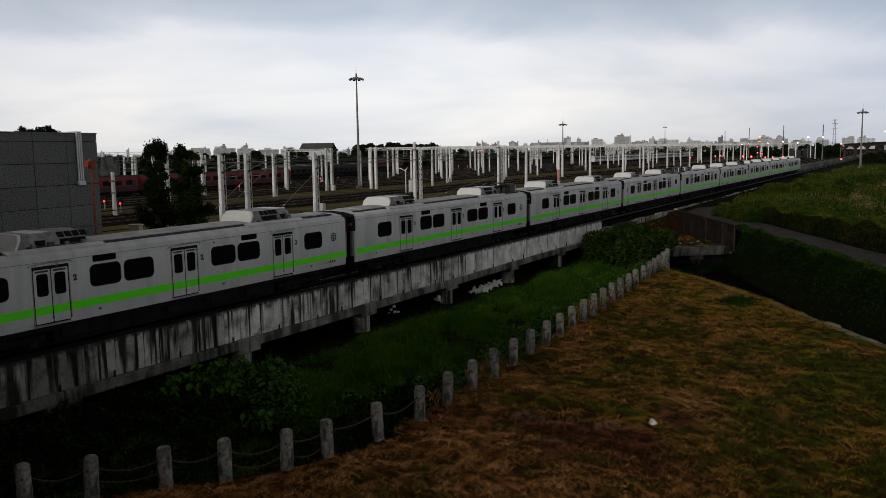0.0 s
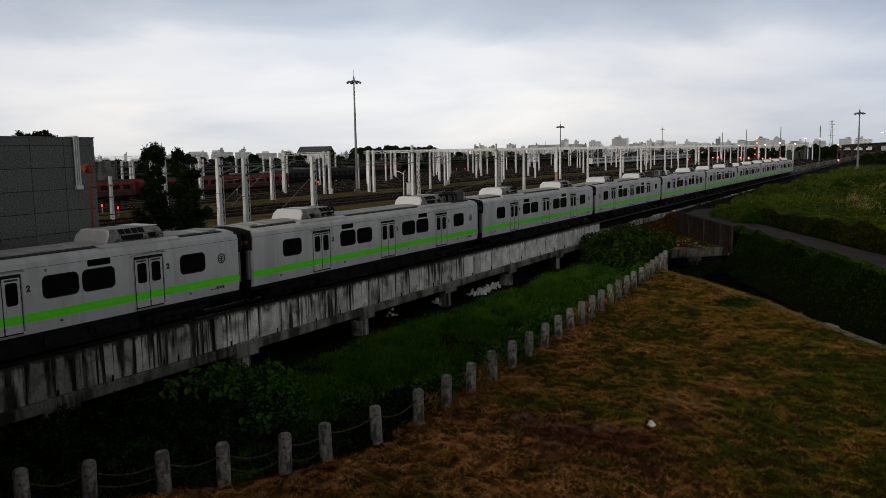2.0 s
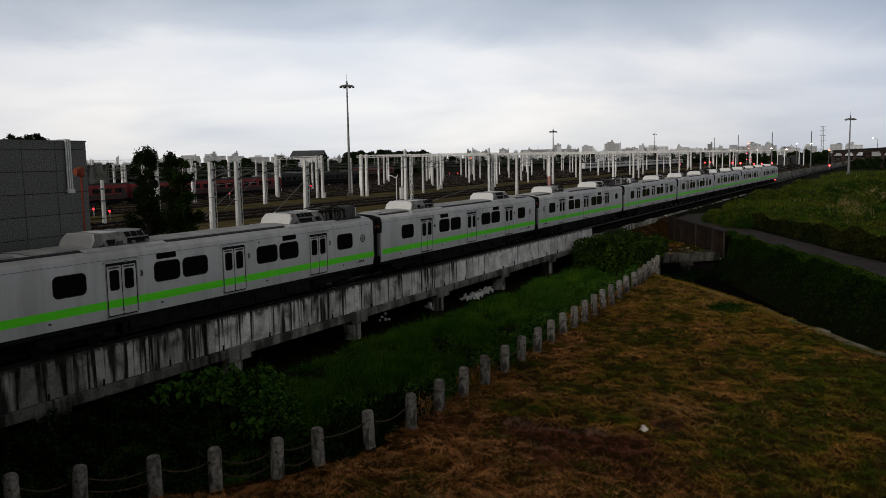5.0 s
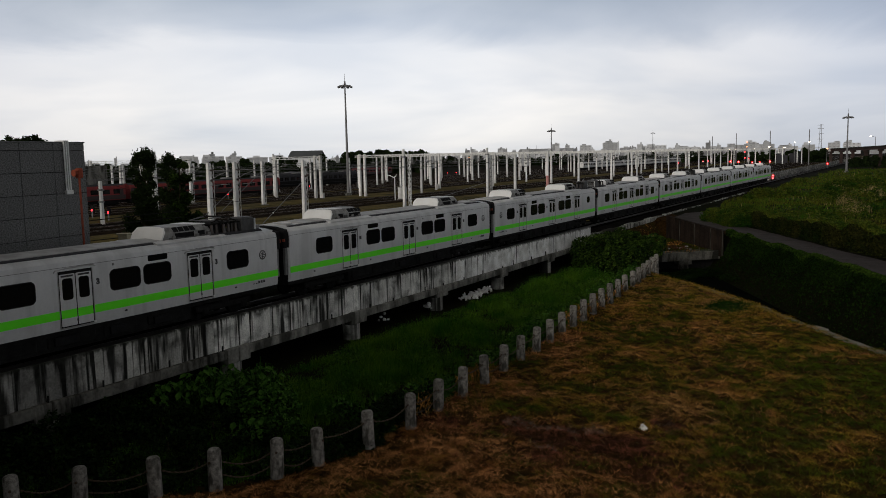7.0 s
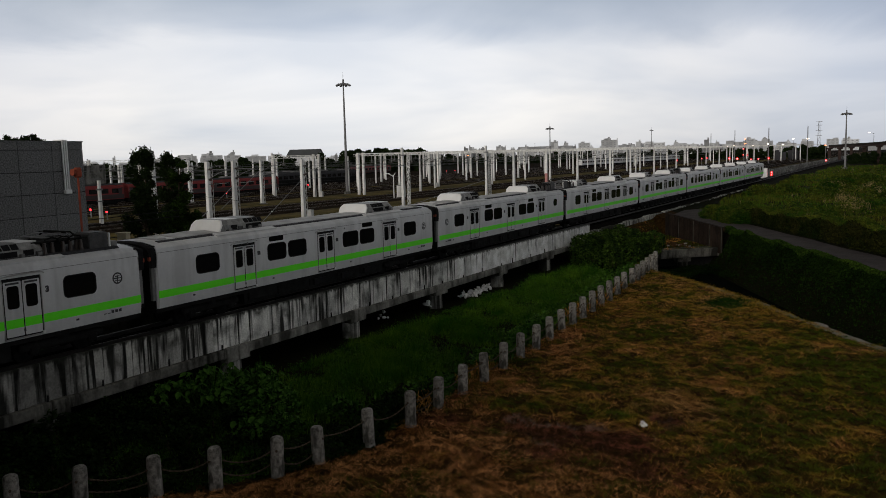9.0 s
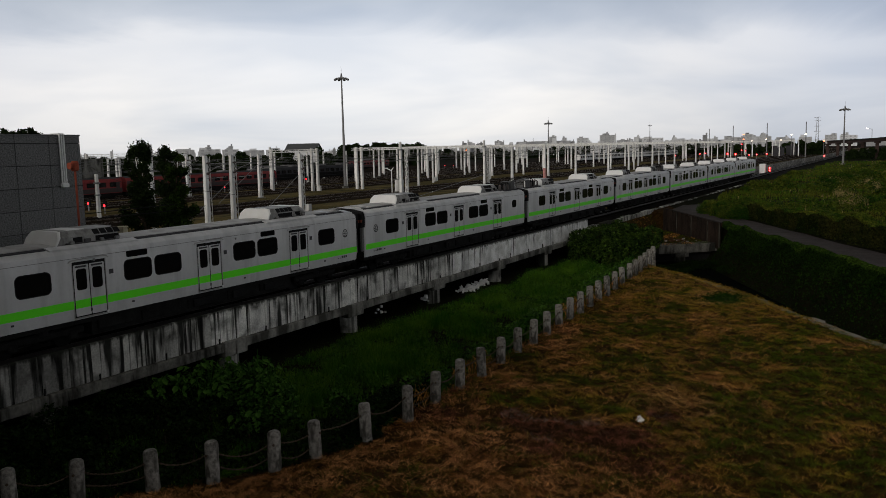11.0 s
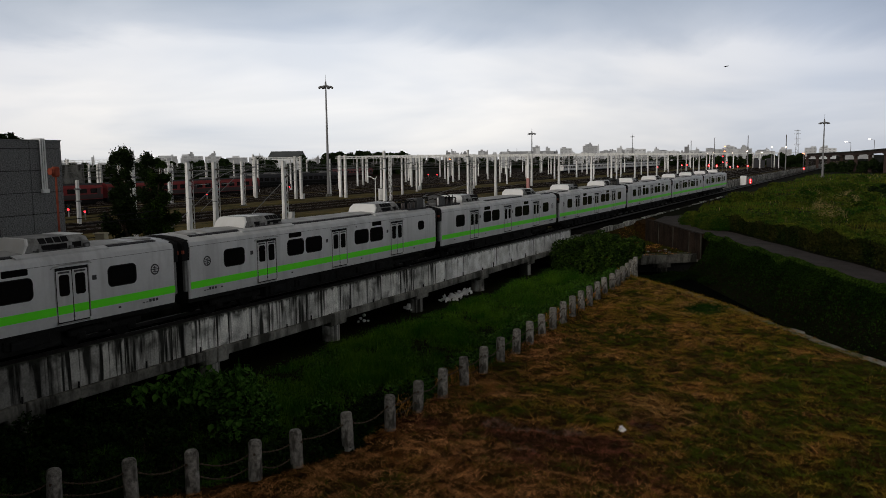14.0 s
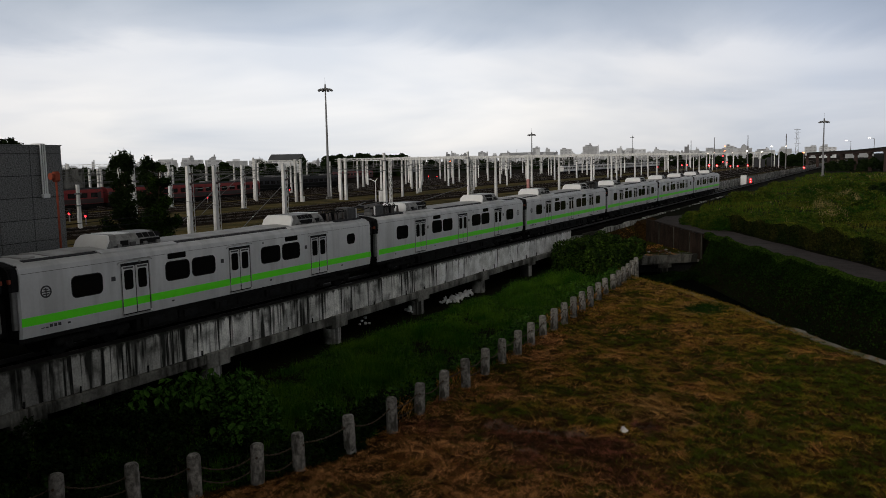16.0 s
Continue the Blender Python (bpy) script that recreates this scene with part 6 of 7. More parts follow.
def build_rubble():
    rnd = random.Random(4)
    heap = thing("rubble_heap", "heap of white broken concrete under the viaduct", "rubble")
    for k in range(220):
        t = rnd.random()
        r = rnd.uniform(0.03, 0.11)
        m = Mesh().ball((0, 0, 0), r, 5, 3, 0.8)
        m.v = [(a * rnd.uniform(0.5, 1.6), b * rnd.uniform(0.5, 1.7), c * rnd.uniform(0.5, 1.7)) for a, b, c in m.v]
        part("stone", m, M_PAPER, heap, at=pose(0.55 + rnd.gauss(0, 0.22), 11.2 + 3.2 * t, 0.06 + abs(rnd.gauss(0, 0.09)) + 0.12 * t, rnd.uniform(0, 90), 0, rnd.uniform(0, 360)))
    for x, y in ((-0.2, 3.7), (0.1, 7.7)):
        f = thing("rubble_heap", "small pile of white debris beside a pier", "rubble")
        for k in range(9):
            m = Mesh().ball((0, 0, 0), rnd.uniform(0.06, 0.14), 6, 4, 0.9)
            part("stone", m, M_PAPER, f, at=pose(x + rnd.uniform(-0.2, 0.3), y + rnd.uniform(-0.3, 0.3), 0.12 + rnd.uniform(0, 0.4)))
    lit = Mesh()
    for k in range(7):
        a = rnd.uniform(0, 6.28)
        lit.add([(0.12 * math.cos(a) + rnd.uniform(-0.05, 0.05), 0.12 * math.sin(a), rnd.uniform(0.0, 0.05)), (0.10 * math.cos(a + 1), 0.12 * math.sin(a + 1), rnd.uniform(0.05, 0.20)), (rnd.uniform(-0.06, 0.06), rnd.uniform(-0.06, 0.06), rnd.uniform(0.08, 0.22)), (0.1 * math.cos(a - 0.8), 0.1 * math.sin(a - 0.8), 0.02)], [(0, 1, 2), (0, 2, 3)])
    tagged(part("litter", lit, M_PAPER, at=pose(17.02, -8.5, LAWN)), "crumpled white paper litter on the dry lawn", "litter")
    for x, y, s in ((17.9, -8.1, 0.5), (16.3, 12.3, 0.6)):
        cl = thing("clod_patch", "patch of bare dark clods in the lawn", "soil", pose(x, y, LAWN))
        for k in range(14):
            a = rnd.uniform(0, 6.28)
            r = s * rnd.random() ** 0.5
            part("clod", Mesh().ball((0, 0, 0), rnd.uniform(0.05, 0.12), 6, 4, 0.5), M_CLOD, cl, at=pose(r * math.cos(a), r * math.sin(a), 0.02))


build_rubble()


def build_debris():
    rnd = random.Random(8)
    ob = thing("debris_heap", "low heap of brown earth and pale stones behind the culvert", "rubble", pose(6.6, 38.2, 0.4))
    for k in range(40):
        r = rnd.uniform(0.05, 0.16)
        m = Mesh().ball((0, 0, 0), r, 5, 3, 0.7)
        m.v = [(a * rnd.uniform(0.6, 1.5), b * rnd.uniform(0.6, 1.5), c * rnd.uniform(0.6, 1.4)) for a, b, c in m.v]
        part("stone", m, M_ROCK if k % 5 == 0 else M_CLOD, ob, at=pose(rnd.gauss(0, 0.7), rnd.gauss(0, 0.5), 0.05 + abs(rnd.gauss(0, 0.12)), 0, 0, rnd.uniform(0, 360)))


build_debris()


# ---- plants ----
def value_noise(x, y, scale, seed):
    g = np.random.default_rng(seed).random((64, 64))
    u, v = np.asarray(x) / scale + 1000, np.asarray(y) / scale + 1000
    i, j = np.floor(u).astype(int), np.floor(v).astype(int)
    fu, fv = u - i, v - j
    fu, fv = fu * fu * (3 - 2 * fu), fv * fv * (3 - 2 * fv)
    a, b = g[i % 64, j % 64], g[(i + 1) % 64, j % 64]
    c, d = g[i % 64, (j + 1) % 64], g[(i + 1) % 64, (j + 1) % 64]
    return (a * (1 - fu) + b * fu) * (1 - fv) + (c * (1 - fu) + d * fu) * fv


def blades(name, x, y, z, h, w, lean, mat, two=True):
    """Grass: each blade a narrow bent strip (or one triangle) of its own."""
    n = len(x)
    a = RNG.uniform(0, 2 * np.pi, n)
    dx, dy = np.cos(a), np.sin(a)
    b = RNG.uniform(0, 2 * np.pi, n)
    lx, ly = np.cos(b) * lean * h, np.sin(b) * lean * h
    P = np.stack([x, y, z], -1)
    side = np.stack([dx, dy, 0 * dx], -1) * (w / 2)[:, None]
    tip = P + np.stack([lx, ly, h * np.sqrt(np.clip(1 - lean ** 2, 0.05, 1))], -1)
    if two:
        mid = P + np.stack([lx * 0.35, ly * 0.35, h * 0.6], -1)
        V = np.stack([P - side, P + side, mid + side * 0.75, mid - side * 0.75, tip], 1).reshape(-1, 3)
        k = (np.arange(n) * 5)[:, None]
        F = np.concatenate([k + np.array([[0, 1, 2]]), k + np.array([[0, 2, 3]]), k + np.array([[3, 2, 4]])], 0)
    else:
        V = np.stack([P - side, P + side, tip], 1).reshape(-1, 3)
        F = (np.arange(n) * 3)[:, None] + np.array([[0, 1, 2]])
    return raw_mesh(name, V, F, mat)


def leaves(name, P, size, mat, up=0.5, long=1.5):
    """Folded leaves at the points P."""
    n = len(P)
    nrm = RNG.normal(size=(n, 3))
    nrm[:, 2] = np.abs(nrm[:, 2]) + up
    nrm /= np.linalg.norm(nrm, axis=1)[:, None]
    t = np.cross(nrm, RNG.normal(size=(n, 3)))
    t /= np.linalg.norm(t, axis=1)[:, None] + 1e-9
    s = np.cross(nrm, t)
    L, W = (size * long / 2)[:, None], (size / 2)[:, None]
    V = np.stack([P - t * L, P + s * W - nrm * W * 0.35 + t * L * 0.1, P + t * L - nrm * W * 0.4, P - s * W - nrm * W * 0.35 + t * L * 0.1], 1).reshape(-1, 3)
    k = (np.arange(n) * 4)[:, None]
    F = np.concatenate([k + np.array([[0, 1, 2]]), k + np.array([[0, 2, 3]])], 0)
    return raw_mesh(name, V, F, mat)


def clump_points(c, r, n, flat=0.8):
    """Points near the surface of an uneven clump."""
    v = RNG.normal(size=(n, 3))
    v /= np.linalg.norm(v, axis=1)[:, None]
    rad = r * (0.62 + 0.38 * RNG.random(n) ** 0.5) * (0.85 + 0.3 * value_noise(v[:, 0] * 3 + c[0], v[:, 1] * 3 + v[:, 2] * 2, 1.0, 5))
    v[:, 2] *= flat
    return np.asarray(c) + v * rad[:, None]


def stuff(name, me, label, category):
    return tagged(new(name, me), label, category, kind="stuff")


def build_lawn():
    n = 2500000
    x, y = RNG.uniform(3, 36, n), RNG.uniform(-46, 27, n)
    dist = np.hypot(x - EYE[0], y - EYE[1])
    ok = (edge_line(x, y) < 0.12) & (x > bollard_x(y) + np.where(y < -12.5, 0.3, -0.4)) & (RNG.random(n) < np.clip(26 / dist, 0.35, 1) * np.where(y < -30, 0.5, 1)) & ((y > -20.5) | (x > 8)) & ((y > -25) | (x > 9))
    # tufts with bare hollows between them
    tuft = 0.55 * value_noise(x, y, 0.42, 38) + 0.45 * value_noise(x + 0.4 * y, y, 0.19, 39)
    ok &= RNG.random(n) < smoothstep(0.22, 0.46, tuft) * 0.8 + 0.2
    x, y, tuft = x[ok], y[ok], tuft[ok]
    broad, mid, fine = value_noise(x, y, 3.2, 31), value_noise(x, y, 1.1, 32), value_noise(x, y, 0.38, 33)
    patch = 0.22 * broad + 0.38 * mid + 0.40 * fine + RNG.normal(0, 0.17, len(x))
    off = x - bollard_x(y)
    # rusty straw by the bollards and in front, greener in the middle, yellower towards the tip
    rusty = 0.8 * smoothstep(4.0, 0.6, off) * smoothstep(9, -3, y) + 1.0 * smoothstep(-7.8, -9.6, y + 0.15 * x) * smoothstep(21.5, 18.5, x) + 0.9 * (value_noise(x, y, 1.6, 34) - 0.5)
    gold = smoothstep(4, 15, y) + 0.8 * (value_noise(x, y, 2.2, 40) - 0.5)
    pale = np.exp(-(((x - 17.6) / 1.8) ** 2 + ((y + 6.6) / 1.5) ** 2)) + 0.5 * (value_noise(x, y, 0.7, 41) - 0.5)
    # a low mound of dead growth, its tongues, and a few greener spots
    def spots(*at):
        return sum(k * np.exp(-(((x - a) / u) ** 2 + ((y - b) / v) ** 2)) for a, b, u, v, k in at)
    dead = spots((13.9, -9.9, 1.3, 0.9, 0.8), (15.7, -10.1, 1.6, 1.0, 1.0), (17.2, -10.5, 1.3, 0.8, 0.9), (15.3, -12.0, 1.3, 0.6, 0.65), (18.4, -11.9, 1.4, 0.7, 0.6), (17.35, -7.95, 0.55, 0.28, 1.0), (11.6, -10.4, 0.9, 0.8, 0.6), (10.7, -9.0, 0.6, 2.0, 0.45))
    fresh = spots((13.0, -13.4, 0.7, 0.5, 1.0), (13.9, -8.25, 0.7, 0.35, 1.0), (12.5, -8.3, 0.5, 0.4, 1.0), (16.3, -8.0, 0.9, 0.4, 1.0), (21.2, 0.6, 1.8, 0.8, 0.9), (19.3, 2.8, 1.6, 0.6, 0.7), (19.2, -9.6, 1.2, 0.5, 0.6), (18.9, -4.9, 0.6, 0.5, 0.8), (12.0, -6.0, 0.7, 0.5, 0.6))
    burnt = dead + 0.5 * (value_noise(x + 0.3 * y, y, 0.8, 36) - 0.5) + 0.6 * (value_noise(x, y - 0.4 * x, 0.27, 37) - 0.5) + 0.7 * (RNG.random(len(x)) - 0.5) > 0.46
    d = np.hypot(x - EYE[0], y - EYE[1])
    grow = np.clip(d / 24, 0.8, 1.8)
    h = RNG.uniform(0.05, 0.13, len(x)) * (0.4 + 1.1 * tuft) * (1 + 0.6 * np.clip(fresh, 0, 1))
    w = RNG.uniform(0.008, 0.016, len(x)) * grow
    z = ground_z(x, y) - 0.01 + 0.03 * RNG.random(len(x)) ** 2 + 0.17 * tuft ** 2
    dry = patch + 0.26 * (rusty - 0.35) + 0.10 * (gold - 0.5) + 0.16 * np.clip(pale, 0, 1) - 0.20 * smoothstep(18.5, 23.5, x) * smoothstep(5, -4, y) - 0.30 * fresh > 0.485
    tan = dry & ~burnt & ((pale + 0.4 * (fine - 0.5) + RNG.normal(0, 0.12, len(x)) > 0.45) | ((gold > 0.75) & (patch > 0.54)))
    red = dry & ~burnt & ~tan & (rusty + 0.5 * (mid - 0.5) + RNG.normal(0, 0.25, len(x)) > 0.40)
    yellow = dry & ~burnt & ~tan & ~red & (gold > 0.42)
    brown = dry & ~burnt & ~tan & ~red & ~yellow
    lush = ~dry & ~burnt & (broad * 0.25 + mid * 0.35 + fine * 0.4 - 0.14 * smoothstep(17, 22, x) * smoothstep(9, 0, y) + 0.06 * smoothstep(4, 15, y) + RNG.normal(0, 0.08, len(x)) - 0.22 * fresh < 0.435)
    olive = ~dry & ~burnt & ~lush
    for sel, mat, nm, lb, lo, hi, k in ((tan, M_TANGRASS, "tan_grass", "pale tan straw patches on the lawn", 0.85, 0.995, 1.4),
                                        (red, M_RUSTGRASS, "rusty_grass", "rusty brown dead straw lying on the lawn", 0.85, 0.995, 1.45),
                                        (yellow, M_GOLDGRASS, "golden_grass", "yellowing grass at the far tip of the lawn", 0.7, 0.99, 1.2),
                                        (brown, M_DRYGRASS, "dry_grass", "short dry brown grass lying on the lawn", 0.8, 0.995, 1.3),
                                        (olive, M_OLIVEGRASS, "olive_grass", "yellowing olive grass of the lawn", 0.7, 0.98, 1.1),
                                        (lush, M_LAWNGREEN, "lawn_grass", "short green grass patches of the lawn", 0.6, 0.97, 1.1),
                                        (burnt, M_DEADGRASS, "dead_grass", "dark patch of dead matted grass on the lawn", 0.7, 0.99, 1.3)):
        lean = RNG.uniform(lo, hi, sel.sum())
        stuff(nm, blades(nm, x[sel], y[sel], z[sel], h[sel] * k, w[sel], lean, mat, False), lb, "grass")
    hay = (spots((13.9, -9.7, 0.9, 0.35, 1.0), (15.9, -9.4, 0.7, 0.3, 0.8), (15.0, -11.0, 1.6, 0.8, 0.35), (17.3, -7.9, 0.5, 0.3, 0.5)) + 0.5 * (value_noise(x, y, 0.3, 42) - 0.5) > 0.42) & (RNG.random(len(x)) < 0.4)
    stuff("grey_hay", blades("grey_hay", x[hay], y[hay], z[hay] + 0.02, h[hay] * 1.7, w[hay], RNG.uniform(0.7, 0.99, hay.sum()), M_GREYHAY, False), "weathered grey hay on the dead patch", "grass")
    # a few pale stalks
    sel = RNG.random(len(x)) < 0.004
    stuff("pale_stalks", blades("pale_stalks", x[sel], y[sel], z[sel] + 0.02, RNG.uniform(0.12, 0.3, sel.sum()), RNG.uniform(0.010, 0.018, sel.sum()) * grow[sel], RNG.uniform(0.6, 0.99, sel.sum()), M_STRAW, False), "pale dry stalks strewn over the lawn", "grass")


build_lawn()


def build_edge_grass():
    """Grass hanging over the far run of the lawn's stone edge, and a green clump in it."""
    n = 60000
    x, y = RNG.uniform(8, 22, n), RNG.uniform(5, 23, n)
    e = edge_line(x, y)
    ok = (e > -0.25) & (e < 0.30) & (RNG.random(n) < smoothstep(8.5, 12.0, y + 2.0 * (value_noise(x, y, 1.5, 54) - 0.5)))
    x, y = x[ok], y[ok]
    z = np.full(len(x), LAWN - 0.02) + 0.05 * RNG.random(len(x))
    dry = value_noise(x, y, 0.9, 55) + RNG.normal(0, 0.12, len(x)) > 0.5
    for sel, mat, lb in ((dry, M_GOLDGRASS, "dry yellow grass over the stone edge"), (~dry, M_OLIVEGRASS, "olive grass over the stone edge")):
        stuff("edge_grass", blades("edge_grass", x[sel], y[sel], z[sel], RNG.uniform(0.10, 0.24, sel.sum()), RNG.uniform(0.012, 0.024, sel.sum()), RNG.uniform(0.4, 0.95, sel.sum()), mat, False), lb, "grass")
    P = np.stack([RNG.normal(15.7, 0.5, 1500), RNG.normal(11.0, 0.7, 1500), LAWN + 0.05 + 0.22 * RNG.random(1500)], -1)
    P = P[edge_line(P[:, 0], P[:, 1]) < 0.1]
    stuff("weeds", leaves("weeds", P, RNG.uniform(0.05, 0.10, len(P)), M_RIMLEAF), "low green weeds in the lawn by its stone edge", "weeds")


build_edge_grass()


def build_tall_grass():
    n = 420000
    x, y = RNG.uniform(-5.5, 11, n), RNG.uniform(-28, 34, n)
    ok = (x < bollard_x(y) - 0.15) & ((x > 1.35 + 0.5 * value_noise(x, y, 1.2, 47)) | (x < -4.2) | ((y < -9.5) & (x > 0.5))) & (edge_line(x, y) < 0.6)
    x, y = x[ok], y[ok]
    edge = np.clip((bollard_x(y) - x) / 4.0, 0.25, 1) * np.where(y < -9.5, 1.0, np.clip((x - 0.6) / 2.2, 0.4, 1))
    lump = 0.6 * value_noise(x, y, 1.6, 41) + 0.4 * value_noise(x, y, 0.55, 48)
    keep = RNG.random(len(x)) < 0.18 + 0.82 * smoothstep(0.34, 0.56, lump)
    x, y, edge, lump = x[keep], y[keep], edge[keep], lump[keep]
    h = RNG.uniform(0.2, 0.62, len(x)) * (0.15 + 2.6 * lump ** 2) * edge
    w = RNG.uniform(0.010, 0.022, len(x))
    lean = RNG.uniform(0.1, 0.85, len(x))
    stuff("tall_grass", blades("tall_grass", x, y, ground_z(x, y) - 0.02, h, w * 1.25, lean, M_GRASS, False), "rank green grass between viaduct and bollards", "grass")
    # small-leaved weeds through the grass
    herb = (value_noise(x, y, 1.1, 49) > 0.50) & (RNG.random(len(x)) < 0.30) & (y > -12)
    hx, hy = x[herb], y[herb]
    hz = ground_z(hx, hy) + h[herb] * RNG.uniform(0.5, 1.0, herb.sum())
    stuff("weeds", leaves("weeds", np.stack([hx, hy, hz], -1), RNG.uniform(0.035, 0.085, herb.sum()), M_LEAF), "small-leaved green weeds through the rank grass", "weeds")
    # leafy weeds and brown creepers against the bollards
    n = 70000
    y = RNG.uniform(-23, 25, n)
    off = RNG.gamma(2.0, 0.45, n)
    x = bollard_x(y) + np.where(y < -12.5, 0.2, -0.1) - off
    keep = (value_noise(x, y, 1.4, 43) > 0.46) & ((y > -13) | (RNG.random(n) < 0.25))
    x, y, off = x[keep], y[keep], off[keep]
    z = ground_z(x, y) + RNG.random(len(x)) * (0.2 + 0.85 * value_noise(x, y, 0.9, 44) ** 1.5) * np.where(x > bollard_x(y) - 0.2, 0.2, 1)
    # weeds below y = -9 take a darker copy: shade in the colour
    for sel, mat, lb in ((y > -9, M_LEAF, "leafy green weeds along the bollards"), (y <= -9, M_UNDERGROWTH, "weeds round the near bollards, coloured dark for the shade there")):
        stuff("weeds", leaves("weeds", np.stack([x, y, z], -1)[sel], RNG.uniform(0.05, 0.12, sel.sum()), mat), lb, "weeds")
    n = 5000
    y = RNG.uniform(-15, 22, n)
    x = bollard_x(y) - RNG.uniform(0.0, 0.9, n)
    keep = value_noise(x, y, 2.0, 46) > 0.58
    x, y = x[keep], y[keep]
    stuff("dry_creeper", blades("dry_creeper", x, y, ground_z(x, y) + RNG.uniform(0, 0.35, len(x)), RNG.uniform(0.15, 0.4, len(x)), RNG.uniform(0.012, 0.022, len(x)), RNG.uniform(0.5, 1.0, len(x)), M_DRYGRASS), "dry brown creeper between the bollards", "weeds")


build_tall_grass()


def big_leaf_plant(x, y, z, h, count, spread):
    """A rank herb with stems and large drooping leaves."""
    ob = thing("large_leaf_plant", "rank green plant with large drooping leaves under the viaduct", "plant", pose(x, y, z), group="large-leaved plants by the viaduct")
    rnd = random.Random(int(x * 100 + y))
    stem = Mesh()
    tips = []
    for k in range(max(5, count // 5)):
        a, r = rnd.uniform(0, 6.28), spread * rnd.random() ** 0.5
        top = (r * math.cos(a), r * math.sin(a), h * rnd.uniform(0.6, 1.0) * (1 - 0.35 * (r / spread) ** 2))
        stem.tube([(top[0] * 0.3, top[1] * 0.3, -0.1), (top[0] * 0.7, top[1] * 0.7, top[2] * 0.6), top], [0.03, 0.022, 0.012], 5)
        tips.append(top)
    part("stem", stem, M_LEAF, ob)
    for k in range(count):
        t = tips[k % len(tips)]
        f = rnd.uniform(0.55, 1.0)
        a = rnd.uniform(0, 6.28)
        sz = rnd.uniform(0.12, 0.25)
        m = Mesh()
        out = [(0, 0), (0.28, 0.30), (0.62, 0.34), (1.0, 0.0)]
        v, fcs = [], []
        for u, wd in out:
            dz = -0.55 * u * u
            for s in (-1, 0, 1):
                v.append((u * sz * 1.25, s * wd * sz * 1.2, dz * sz + (0.0 if s == 0 else 0.06 * sz)))
        for i in range(3):
            for j in range(2):
                q = i * 3 + j
                fcs.append((q, q + 1, q + 4, q + 3))
        m.add(v, fcs)
        part("leaf", m, M_LEAF, ob, at=pose(t[0] * f + rnd.uniform(-0.12, 0.12), t[1] * f + rnd.uniform(-0.12, 0.12), t[2] * rnd.uniform(0.72, 1.02), rnd.uniform(-20, 20), rnd.uniform(-5, 30), math.degrees(a)))


for bx, by, bz, bh, bc, bs in ((1.9, -12.2, 0.0, 1.35, 60, 0.9), (2.6, -11.3, 0.0, 1.75, 80, 1.0), (3.3, -11.4, 0.0, 1.2, 50, 0.8), (2.5, -9.9, 0.0, 1.45, 50, 0.7), (4.4, -10.5, 0.0, 2.0, 90, 0.75), (5.2, -11.2, 0.0, 1.5, 70, 0.8), (6.2, -12.8, 0.15, 0.75, 40, 0.7), (3.4, -9.6, 0.0, 1.2, 40, 0.8)):
    big_leaf_plant(bx, by, bz, bh, int(bc * 2.6), bs)


def shrub(x, y, z, clumps, leaf, count, label, mat, name="shrub"):
    ob = thing(name, label, "shrub", pose(x, y, z))
    P = np.concatenate([clump_points(c, r, int(count * r * r)) for c, r in clumps])
    st = Mesh()
    for c, r in clumps:
        st.tube([(c[0] * 0.2, c[1] * 0.2, -0.3), (c[0] * 0.7, c[1] * 0.7, c[2] * 0.5), tuple(c)], [0.07, 0.045, 0.02], 5)
    part("stems", st, M_BARK, ob).name = "stem"
    part("foliage", leaves("foliage", P, RNG.uniform(0.6, 1.3, len(P)) * leaf, mat), None, ob)
    return ob


shrub(5.0, 26.2, 0.1, [((-3.0, 2.6, 1.0), 1.5), ((-1.4, 1.6, 1.4), 1.5), ((0.4, 0.6, 1.6), 1.4), ((1.6, -0.4, 1.1), 1.1), ((2.2, 0.8, 1.5), 1.0), ((-0.4, 2.6, 1.9), 1.2), ((0.2, -1.2, 0.8), 1.2), ((2.5, 1.2, 1.9), 0.95), ((1.0, 0.5, 2.1), 1.0), ((-2.2, 0.2, 0.7), 1.2), ((-4.2, 3.6, 0.6), 1.1)], 0.12, 1500, "dense green shrub at the end of the bollards", M_TREELEAF)
for k, (x, y, r) in enumerate(((4.6, -10.7, 0.85), (5.6, -11.4, 0.75), (6.7, -12.2, 0.5), (7.3, -9.9, 0.45))):
    shrub(x, y, 0.05, [((0, 0, r * 0.7), r), ((r * 0.6, 0.3, r * 0.5), r * 0.7), ((-r * 0.5, -0.4, r * 0.4), r * 0.7)], 0.10, 1500, "small leafy shrub in the rank grass", M_LEAF)


